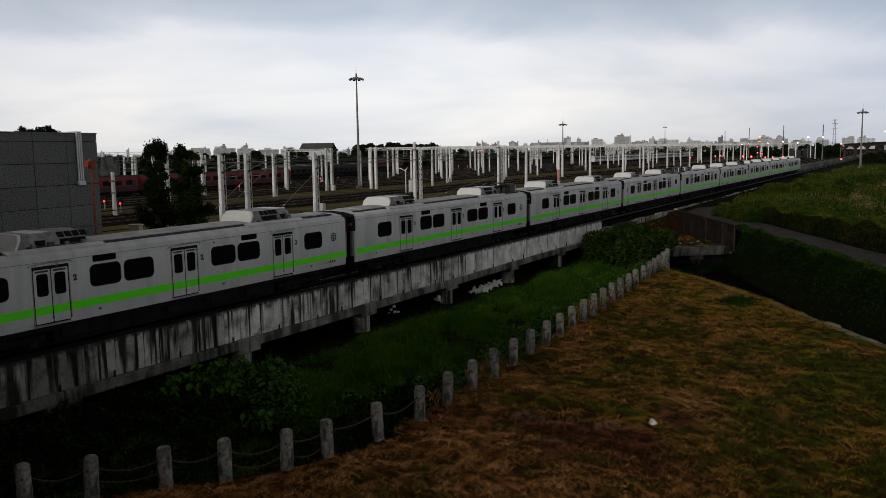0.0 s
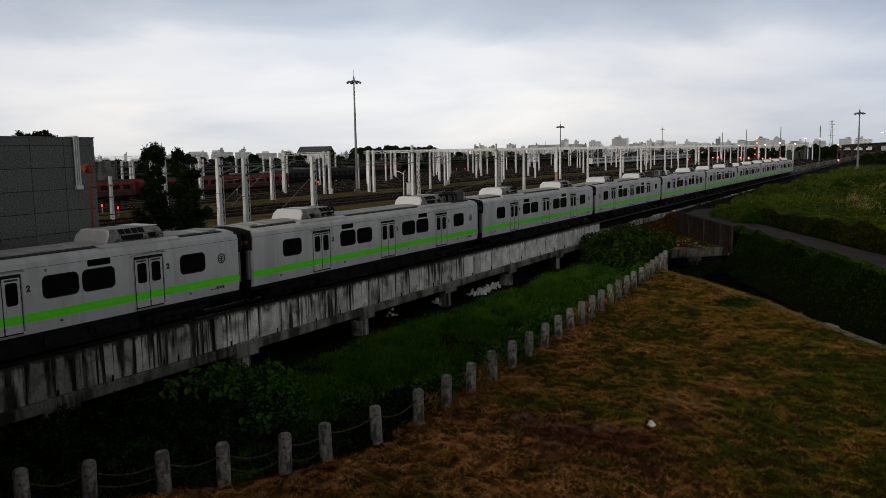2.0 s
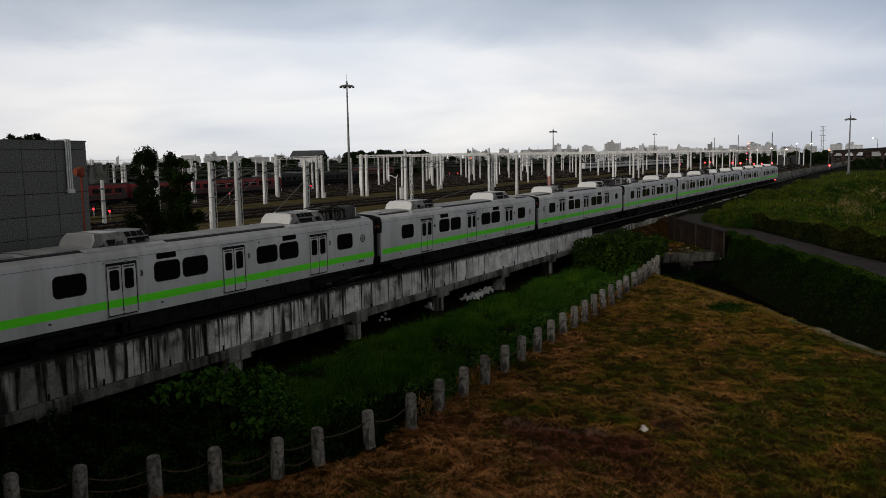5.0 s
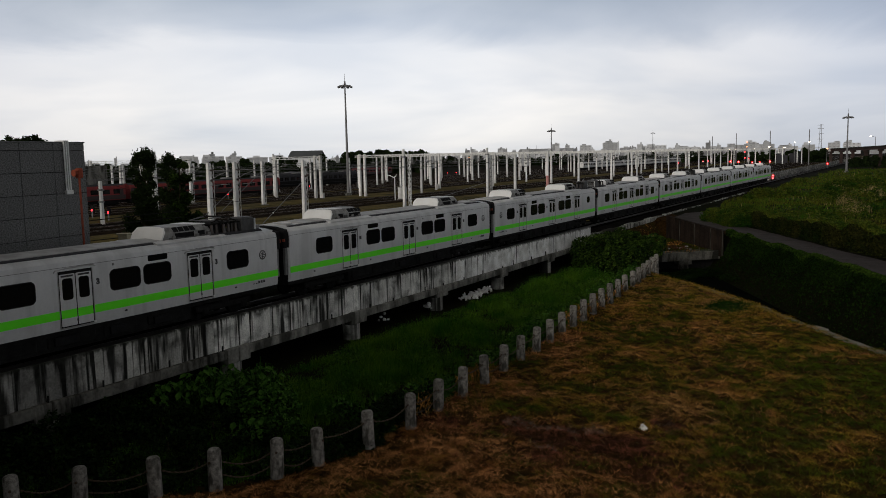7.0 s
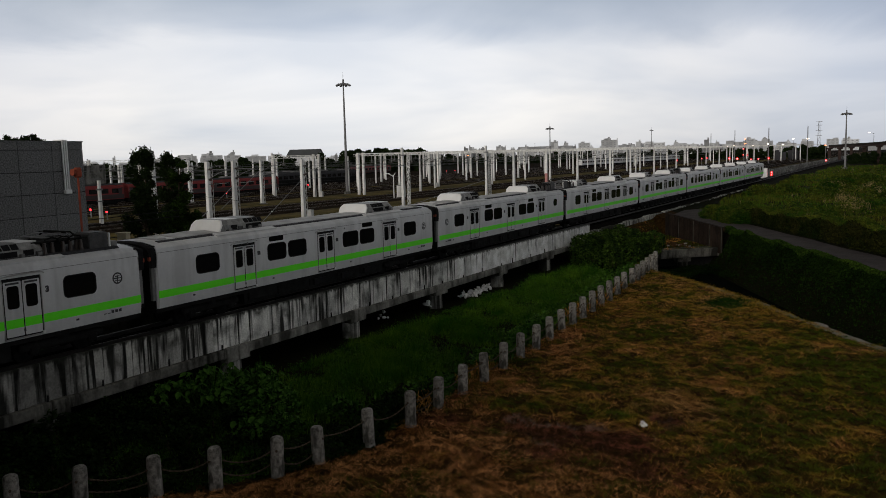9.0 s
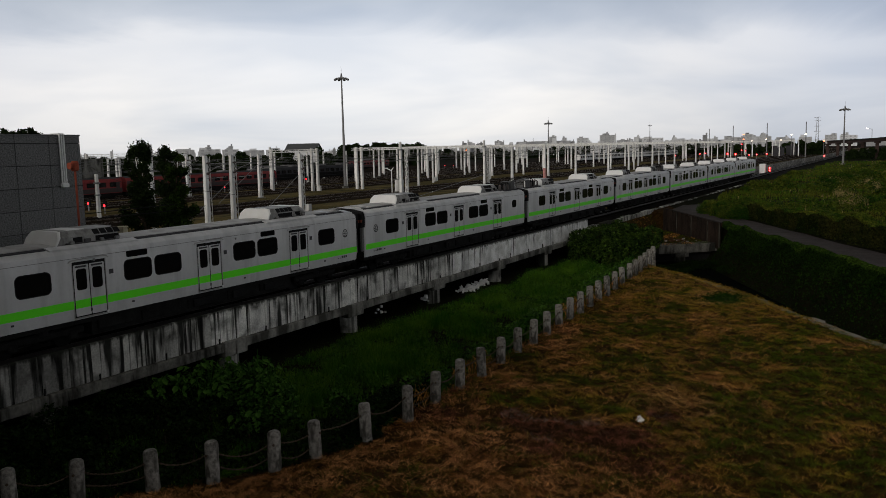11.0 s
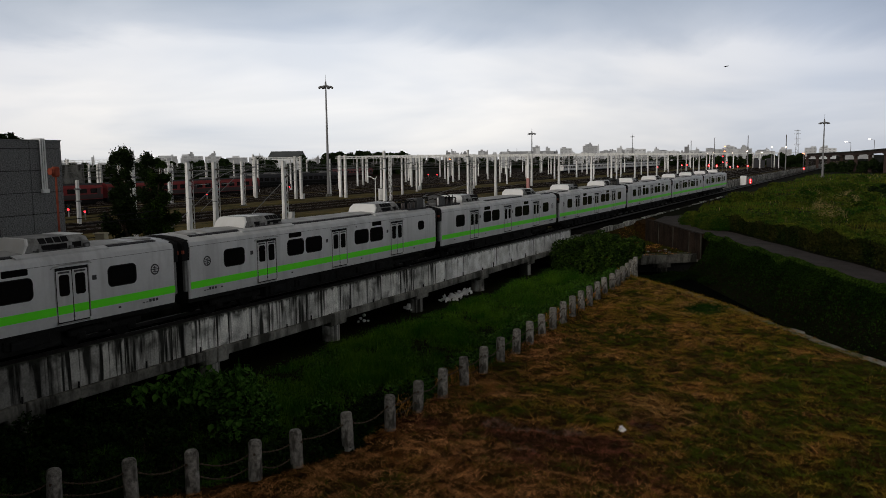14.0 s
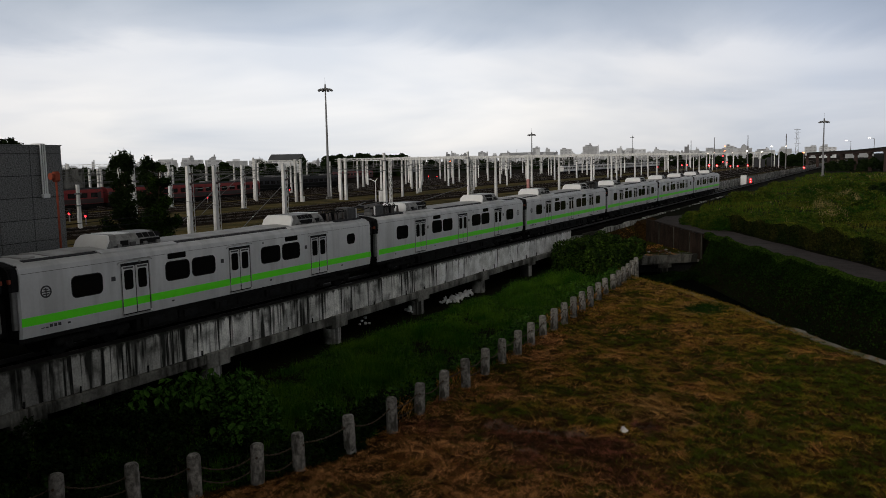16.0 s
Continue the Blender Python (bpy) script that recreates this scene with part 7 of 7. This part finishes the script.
# these leaves are coloured near-black for the shade of this corner
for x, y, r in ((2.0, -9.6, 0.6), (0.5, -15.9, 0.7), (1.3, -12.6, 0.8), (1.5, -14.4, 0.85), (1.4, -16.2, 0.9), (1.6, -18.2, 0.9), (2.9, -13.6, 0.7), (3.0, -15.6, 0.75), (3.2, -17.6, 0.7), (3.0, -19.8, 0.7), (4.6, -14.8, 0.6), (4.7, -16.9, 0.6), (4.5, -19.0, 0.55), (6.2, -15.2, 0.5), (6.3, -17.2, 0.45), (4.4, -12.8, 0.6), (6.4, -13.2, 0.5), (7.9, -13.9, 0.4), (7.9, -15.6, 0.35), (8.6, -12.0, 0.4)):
    shrub(x, y, float(ground_z(x, y)), [((0, 0, r * 0.55), r), ((r * 0.7, 0.5, r * 0.4), r * 0.8), ((-r * 0.6, -0.6, r * 0.35), r * 0.8), ((r * 0.1, 0.9, r * 0.4), r * 0.75)], 0.085, 1500, "leafy undergrowth beside the viaduct, coloured dark for the shade there", M_UNDERGROWTH)


def build_banks():
    # vines on the ditch bank below the path
    n = 95000
    s, p = RNG.uniform(-3.5, 44, n), -RNG.gamma(1.6, 0.45, n) - 0.1
    x, y = along_path(s, p)
    top = 0.10 + 0.55 * value_noise(s, p, 1.1, 51) * smoothstep(0.1, -0.7, p)
    z = ground_z(x, y) + top * RNG.random(n) ** 0.6
    ok = (p > -5.6) & (culvert_line(x, y) < np.where(p < -0.9, -0.5, 1.5)) & (edge_line(x, y) > 2.4)
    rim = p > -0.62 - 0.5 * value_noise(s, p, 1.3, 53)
    # below the rim a near-black leaf colour holds the bank's shade
    for sel, mat, lb in ((ok & ~rim, M_VINE, "creeper covering the ditch bank, coloured dark for its shade"), (ok & rim, M_RIMLEAF, "greener creeper along the top of the ditch bank")):
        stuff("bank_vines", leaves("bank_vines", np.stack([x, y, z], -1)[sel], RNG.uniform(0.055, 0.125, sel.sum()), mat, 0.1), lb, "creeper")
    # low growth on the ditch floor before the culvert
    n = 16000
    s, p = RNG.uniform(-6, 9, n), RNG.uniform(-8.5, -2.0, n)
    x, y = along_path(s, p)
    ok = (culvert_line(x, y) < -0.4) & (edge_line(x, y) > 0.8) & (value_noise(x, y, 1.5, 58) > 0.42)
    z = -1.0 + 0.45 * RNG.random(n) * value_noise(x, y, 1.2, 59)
    # same leaf colour as the bank, darkened for the shade down here
    stuff("ditch_weeds", leaves("ditch_weeds", np.stack([x, y, z], -1)[ok], RNG.uniform(0.05, 0.12, ok.sum()), M_VINE), "weeds on the ditch floor, coloured dark for its shade", "weeds")
    # rough grass behind the culvert
    n = 26000
    x, y = RNG.uniform(0.6, 12, n), RNG.uniform(33, 56, n)
    ok = (culvert_line(x, y) > 0.5) & (fence_line(x, y) < -0.15)
    x, y = x[ok], y[ok]
    dry = value_noise(x, y, 1.3, 57) + RNG.normal(0, 0.12, len(x)) > 0.64
    for sel, mat in ((dry, M_DRYGRASS), (~dry, M_LAWNGREEN)):
        k = sel.sum()
        stuff("rough_grass", blades("rough_grass", x[sel], y[sel], np.maximum(ground_z(x[sel], y[sel]), 0.36) - 0.02, RNG.uniform(0.06, 0.22, k), RNG.uniform(0.012, 0.025, k), RNG.uniform(0.3, 0.95, k), mat, False), "rough brown and green grass behind the culvert", "grass")
    # overgrown edge on the field side of the path
    n = 70000
    s, u = RNG.uniform(-9, 42, n), RNG.random(n)
    top = 0.95 + 0.65 * value_noise(s, 0 * s, 2.3, 52) + 0.3 * value_noise(s, 0 * s, 0.7, 53)
    p = 3.15 + 1.5 * u ** 1.3
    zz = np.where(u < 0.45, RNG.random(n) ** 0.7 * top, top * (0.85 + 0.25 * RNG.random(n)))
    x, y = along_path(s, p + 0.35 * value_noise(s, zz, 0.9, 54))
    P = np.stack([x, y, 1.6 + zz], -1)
    # face leaves get a darker colour than the top: its shade is painted in
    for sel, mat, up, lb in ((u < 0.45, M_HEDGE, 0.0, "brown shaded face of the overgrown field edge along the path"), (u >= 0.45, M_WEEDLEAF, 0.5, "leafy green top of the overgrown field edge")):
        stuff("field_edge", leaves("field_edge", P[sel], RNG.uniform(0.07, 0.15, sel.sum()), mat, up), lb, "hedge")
    # rounded head of the hedge where the path bends
    P = np.concatenate([clump_points((6.6 + 1.2 * k, 52.5 + 2.4 * k, 2.0), 1.3, 5200, 0.8) for k in range(3)] + [clump_points((8.2 + 0.9 * k, 50.5 - 1.6 * k, 2.0), 1.3, 5200, 0.8) for k in range(3)])
    stuff("field_edge", leaves("field_edge", P, RNG.uniform(0.06, 0.12, len(P)), M_WEEDLEAF), "bushy green corner of the field where the path bends", "hedge")


build_banks()


def build_field():
    n = 170000
    r = 46 * (300 / 46) ** RNG.random(n)
    b = np.radians(RNG.uniform(-6, 24, n))
    x, y = EYE[0] - np.sin(b) * r, EYE[1] + np.cos(b) * r
    ok = (path_line(x, y) > 4.0) & (x > 2.4 + 0.8 * np.sin(y * 0.2)) & (y > 20)
    x, y, r = x[ok], y[ok], r[ok]
    lump = value_noise(x, y, 4.0, 61)
    grow = np.clip(r / 60, 0.9, 3.5)
    h = RNG.uniform(0.2, 0.6, len(x)) * (0.35 + lump)
    w = RNG.uniform(0.02, 0.05, len(x)) * grow
    z = ground_z(x, y) - 0.02
    straw = value_noise(x, y, 5.0, 62) + RNG.normal(0, 0.16, len(x)) > 1.05
    stuff("field_weeds", blades("field_weeds", x[~straw], y[~straw], z[~straw], h[~straw], w[~straw], RNG.uniform(0.05, 0.7, (~straw).sum()), M_WEED), "rough green and brown weeds in the field", "weeds")
    stuff("field_straw", blades("field_straw", x[straw], y[straw], z[straw], h[straw] * 1.3, w[straw] * 0.8, RNG.uniform(0.02, 0.4, straw.sum()), M_STRAW), "pale dry grass stalks in the field", "grass")
    P = []
    for k in range(120):
        r = 52 * (230 / 52) ** RNG.random()
        b = math.radians(RNG.uniform(0, 19))
        cx, cy = EYE[0] - math.sin(b) * r, EYE[1] + math.cos(b) * r
        if path_line(cx, cy) < 5.5 or cx < 3.6:
            continue
        rad = RNG.uniform(0.5, 1.5) * min(1.6, r / 64)
        P.append(clump_points((cx, cy, float(ground_z(cx, cy)) + rad * 0.25), rad, 760, 0.6))
    P = np.concatenate(P)
    d = np.hypot(P[:, 0] - EYE[0], P[:, 1] - EYE[1])
    stuff("field_bushes", leaves("field_bushes", P, RNG.uniform(0.08, 0.16, len(P)) * np.clip(d / 70, 1, 1.9), M_WEEDLEAF), "low green bushes scattered in the field", "bushes")
    # tall pale reeds
    for cx, cy, s in REEDS:
        n = int(260 * s)
        x, y = RNG.normal(cx, s * 0.6, n), RNG.normal(cy, s * 1.6, n)
        near = np.exp(-(((x - cx) / s) ** 2 + ((y - cy) / s / 2.2) ** 2))
        stuff("reeds", blades("reeds", x, y, ground_z(x, y), RNG.uniform(0.4, 1.0, n) + RNG.uniform(0.0, 1.0, n) * near, RNG.uniform(0.014, 0.032, n), RNG.uniform(0.05, 0.6, n), M_STRAW), "clump of tall pale dry reeds", "reeds")


REEDS = ((18.3, 69.0, 1.3), (16.4, 84.0, 0.8), (13.0, 118.9, 1.3), (18.7, 109.2, 1.4), (20.1, 92.0, 0.7))
build_field()


def tree(x, y, z, h, width, label, seed, leaf=0.22, count=9000, mat=None, slim=1.0):
    """Tapered trunk, limbs, and a crown of leaf clumps with gaps."""
    rnd = random.Random(seed)
    ob = thing("tree", label, "tree", pose(x, y, z))
    tr = Mesh().tube([(0, 0, -0.4), (0.05 * h * 0.2, 0, h * 0.3), (-0.02 * h, 0.02 * h, h * 0.62), (0, 0, h * 0.92)], [0.028 * h, 0.022 * h, 0.014 * h, 0.004 * h], 8)
    part("trunk", tr, M_BARK, ob)
    pts = []
    nl = 34
    for k in range(nl):
        zz = h * (0.16 + 0.80 * k / nl)
        a = k * 2.4 + rnd.uniform(-0.4, 0.4)
        reach = width * 0.5 * (1.0 - 0.62 * (k / nl) ** 1.5) * rnd.uniform(0.55, 1.05)
        tip = (reach * math.cos(a), reach * math.sin(a), zz + rnd.uniform(-0.02, 0.08) * h)
        part("limb", Mesh().tube([(0, 0, zz - 0.04 * h), (tip[0] * 0.5, tip[1] * 0.5, zz), tip], [0.010 * h, 0.007 * h, 0.003 * h], 5), M_BARK, ob)
        for j in range(5):
            f = 0.25 + 0.75 * rnd.random()
            c = (tip[0] * f + rnd.uniform(-0.2, 0.2), tip[1] * f + rnd.uniform(-0.2, 0.2), zz + (tip[2] - zz) * f + rnd.uniform(-0.03, 0.03) * h)
            r = width * rnd.uniform(0.06, 0.15)
            q = np.asarray(c) + RNG.normal(size=(int(count / nl / 5), 3)) * np.array([r, r, r * 0.7]) * 0.8
            pts.append(q)
    P = np.concatenate(pts)
    part("crown", leaves("crown", P, RNG.uniform(0.6, 1.3, len(P)) * leaf, mat or M_LEAFDARK), None, ob)
    return ob


def lobed_tree(x, y, lobes, leaf, label, mat=None, turn=50, dense=3600, slim=1.0, aside=0.0):
    """Tapered trunk and one limb for each lobe (across, along, height, radius) of a ragged crown."""
    rnd = random.Random(int(x * 10))
    ob = thing("tree", label, "tree", pose(x, y, YARD, 0, 0, turn))
    h = max(q[2] for q in lobes)
    part("trunk", Mesh().tube([(0, 0, -0.4), (0.08, 0, h * 0.35), (-0.1, 0.05, h * 0.65), (0, 0, h)], [0.13, 0.11, 0.07, 0.03], 8), M_BARK, ob)
    pts = []
    for a, c, z, r in lobes:
        a, r = a * slim + aside, r * (0.4 + 0.6 * slim)
        part("limb", Mesh().tube([(0, 0, max(0.4, z - 1.3)), (a * 0.6, c * 0.6, z - 0.5), (a, c, z)], [0.05, 0.035, 0.015], 5), M_BARK, ob)
        for k in range(9):
            v = np.array([rnd.gauss(0, 1), rnd.gauss(0, 1), rnd.gauss(0, 0.9)])
            v = v / np.linalg.norm(v) * r * rnd.uniform(0.25, 0.78)
            n = int(dense * r * r / 9)
            pts.append(np.array([a, c, z]) + v + RNG.normal(size=(n, 3)) * r * 0.21)
    P = np.concatenate(pts)
    part("crown", leaves("crown", P, RNG.uniform(0.6, 1.3, len(P)) * leaf, mat or M_LEAFDARK), None, ob)


lobed_tree(-19.6, 5.2, ((0.05, 0, 7.75, 0.78), (-0.35, 0, 7.5, 0.55), (0.35, 0.2, 7.3, 0.6), (-0.85, 0, 6.9, 0.45), (0.3, -0.1, 6.6, 0.62), (0.55, 0, 6.0, 0.42), (-0.8, 0, 5.35, 0.42), (-1.0, 0.2, 3.4, 0.95), (0.6, 0, 3.3, 0.9), (0.7, -0.2, 4.9, 0.45), (-0.3, 0.4, 2.4, 0.8), (0.15, 0, 5.6, 0.75), (-0.35, 0.1, 6.2, 0.6), (0.1, 0, 4.7, 0.8), (-0.3, 0, 4.1, 0.85), (0.35, 0, 3.9, 0.8)), 0.10, "dark ragged evergreen tree with a dense top beside the sidings", slim=0.76, dense=5000)
lobed_tree(-21.6, 8.95, ((0.0, 0, 7.6, 0.62), (0.55, 0.1, 7.35, 0.5), (-0.3, 0, 6.8, 0.7), (0.3, 0, 6.1, 0.75), (-0.4, 0, 5.3, 0.8), (0.7, 0, 5.2, 0.6), (0.2, 0, 4.4, 0.8), (0.5, 0, 3.4, 0.9), (-0.4, 0, 3.6, 0.9), (0.1, 0, 2.4, 1.0)), 0.10, "dark bushy tree behind the near line", slim=0.85, aside=0.15)
lobed_tree(-19.6, 8.2, ((0.1, 0, 7.15, 0.42), (-0.25, 0, 6.2, 0.65), (0.35, 0, 6.3, 0.45), (0.25, -0.2, 5.2, 0.62), (-0.2, 0, 4.2, 0.95), (0.8, 0, 3.6, 0.7), (-0.9, 0, 3.5, 0.8), (0.2, 0, 2.8, 1.1)), 0.10, "low dark tree with drooping foliage", M_TREELEAF, slim=0.85, aside=0.1)
lobed_tree(-39.6, 10.0, ((-1.4, 0, 9.25, 0.3), (-1.0, 0, 9.5, 0.4), (-0.5, 0, 9.4, 0.4), (0.3, 0, 9.5, 0.4), (0.8, 0, 9.55, 0.42), (1.35, 0, 9.35, 0.36), (1.8, 0, 9.1, 0.3), (0, 0, 8.2, 1.1), (-0.9, 0, 8.4, 0.8), (1.0, 0, 8.3, 0.9)), 0.13, "dark tree with ragged top behind the tiled building", None, 57)
for k, (bx, by) in enumerate(((-17.5, 4.2), (-18.5, 9.8), (-17.2, 11.5), (-18.2, 6.4), (-17.8, 8.0))):
    shrub(bx, by, YARD, [((0, 0, 1.0), 1.1), ((1.0, 0.8, 0.8), 0.8), ((-1.0, -0.7, 0.9), 0.8)], 0.12, 1500, "dark undergrowth beside the sidings", M_LEAFDARK)


def woods(name, label, bearings, dist, top, leaf, clumps, per, low=0.0, rough=0.45):
    """A far belt of trees, built of many clumps."""
    P = []
    for k in range(clumps):
        b = bearings[0] + (bearings[1] - bearings[0]) * RNG.random()
        d = dist * RNG.uniform(0.94, 1.06)
        x, y = spot(b, d)
        t = low + (top - low) * ((1 - rough) + rough * float(value_noise(b * 3.0, 0.0, 1.0, 71)))
        r = RNG.uniform(0.10, 0.2) * top
        z = RNG.uniform(0.15, 1.0) * t
        P.append(clump_points((x, y, 1.0 + z - r * 0.6), r, per, 0.8))
    P = np.concatenate(P)
    stuff(name, leaves(name, P, RNG.uniform(0.7, 1.3, len(P)) * leaf, M_LEAFDARK), label, "trees")


woods("far_woods", "dark wooded rise beyond the rail yard", (36.8, 31.2), 420, 12.0, 0.8, 420, 130, 0.0, 0.12)
woods("far_woods", "belt of dark trees behind the sidings", (62, 36), 300, 10.2, 0.8, 340, 100)
woods("far_woods", "low belt of dark trees on the horizon", (58, 8), 620, 10.0, 1.4, 520, 60, 0.0, 0.75)
woods("far_woods", "close dark treetops beyond the yard", (32, 6.2), 610, 8.9, 1.3, 430, 60, 0.0, 0.35)
woods("far_woods", "dark trees beside the flyover", (6.0, 4.7), 520, 10.0, 0.8, 110, 170)
woods("far_woods", "dark trees under the flyover", (3.3, -4), 345, 6.4, 0.5, 190, 150)
woods("far_woods", "dark trees at the edge of the field", (0.6, -4.0), 150, 3.4, 0.28, 60, 240)


# ---- bird ----
def build_bird():
    bird = thing("bird", "small dark bird flying over the yard", "bird")
    b = Mesh().loft([[(r * math.cos(2 * math.pi * k / 8), y, r * 0.9 * math.sin(2 * math.pi * k / 8)) for k in range(8)] for y, r in ((-0.26, 0.015), (-0.14, 0.05), (0.0, 0.075), (0.14, 0.06), (0.2, 0.045), (0.26, 0.04), (0.31, 0.01))])
    b.v = [(x * 0.65, y * 0.65, z * 0.65) for x, y, z in b.v]
    part("body", b, M_UNDER, bird)
    part("tail", Mesh().loft([[(-0.02, -0.14, 0), (0.02, -0.14, 0), (0.02, -0.14, 0.008), (-0.02, -0.14, 0.008)], [(-0.05, -0.28, 0), (0.05, -0.28, 0), (0.05, -0.28, 0.006), (-0.05, -0.28, 0.006)]]), M_UNDER, bird)
    wings = []
    for s in (1, -1):
        w = Mesh().loft([[(s * u, y0, 0.006), (s * u, y1, 0.006), (s * u, y1, -0.006), (s * u, y0, -0.006)] for u, y0, y1 in ((0.04, -0.10, 0.12), (0.22, -0.09, 0.16), (0.40, -0.10, 0.10), (0.52, -0.10, -0.04))])
        w.v = [(x * 0.65, y * 0.65, z * 0.65) for x, y, z in w.v]
        wings.append(part("wing", w, M_UNDER, bird))
    return bird, wings


BIRD, WINGS = build_bird()
motions()
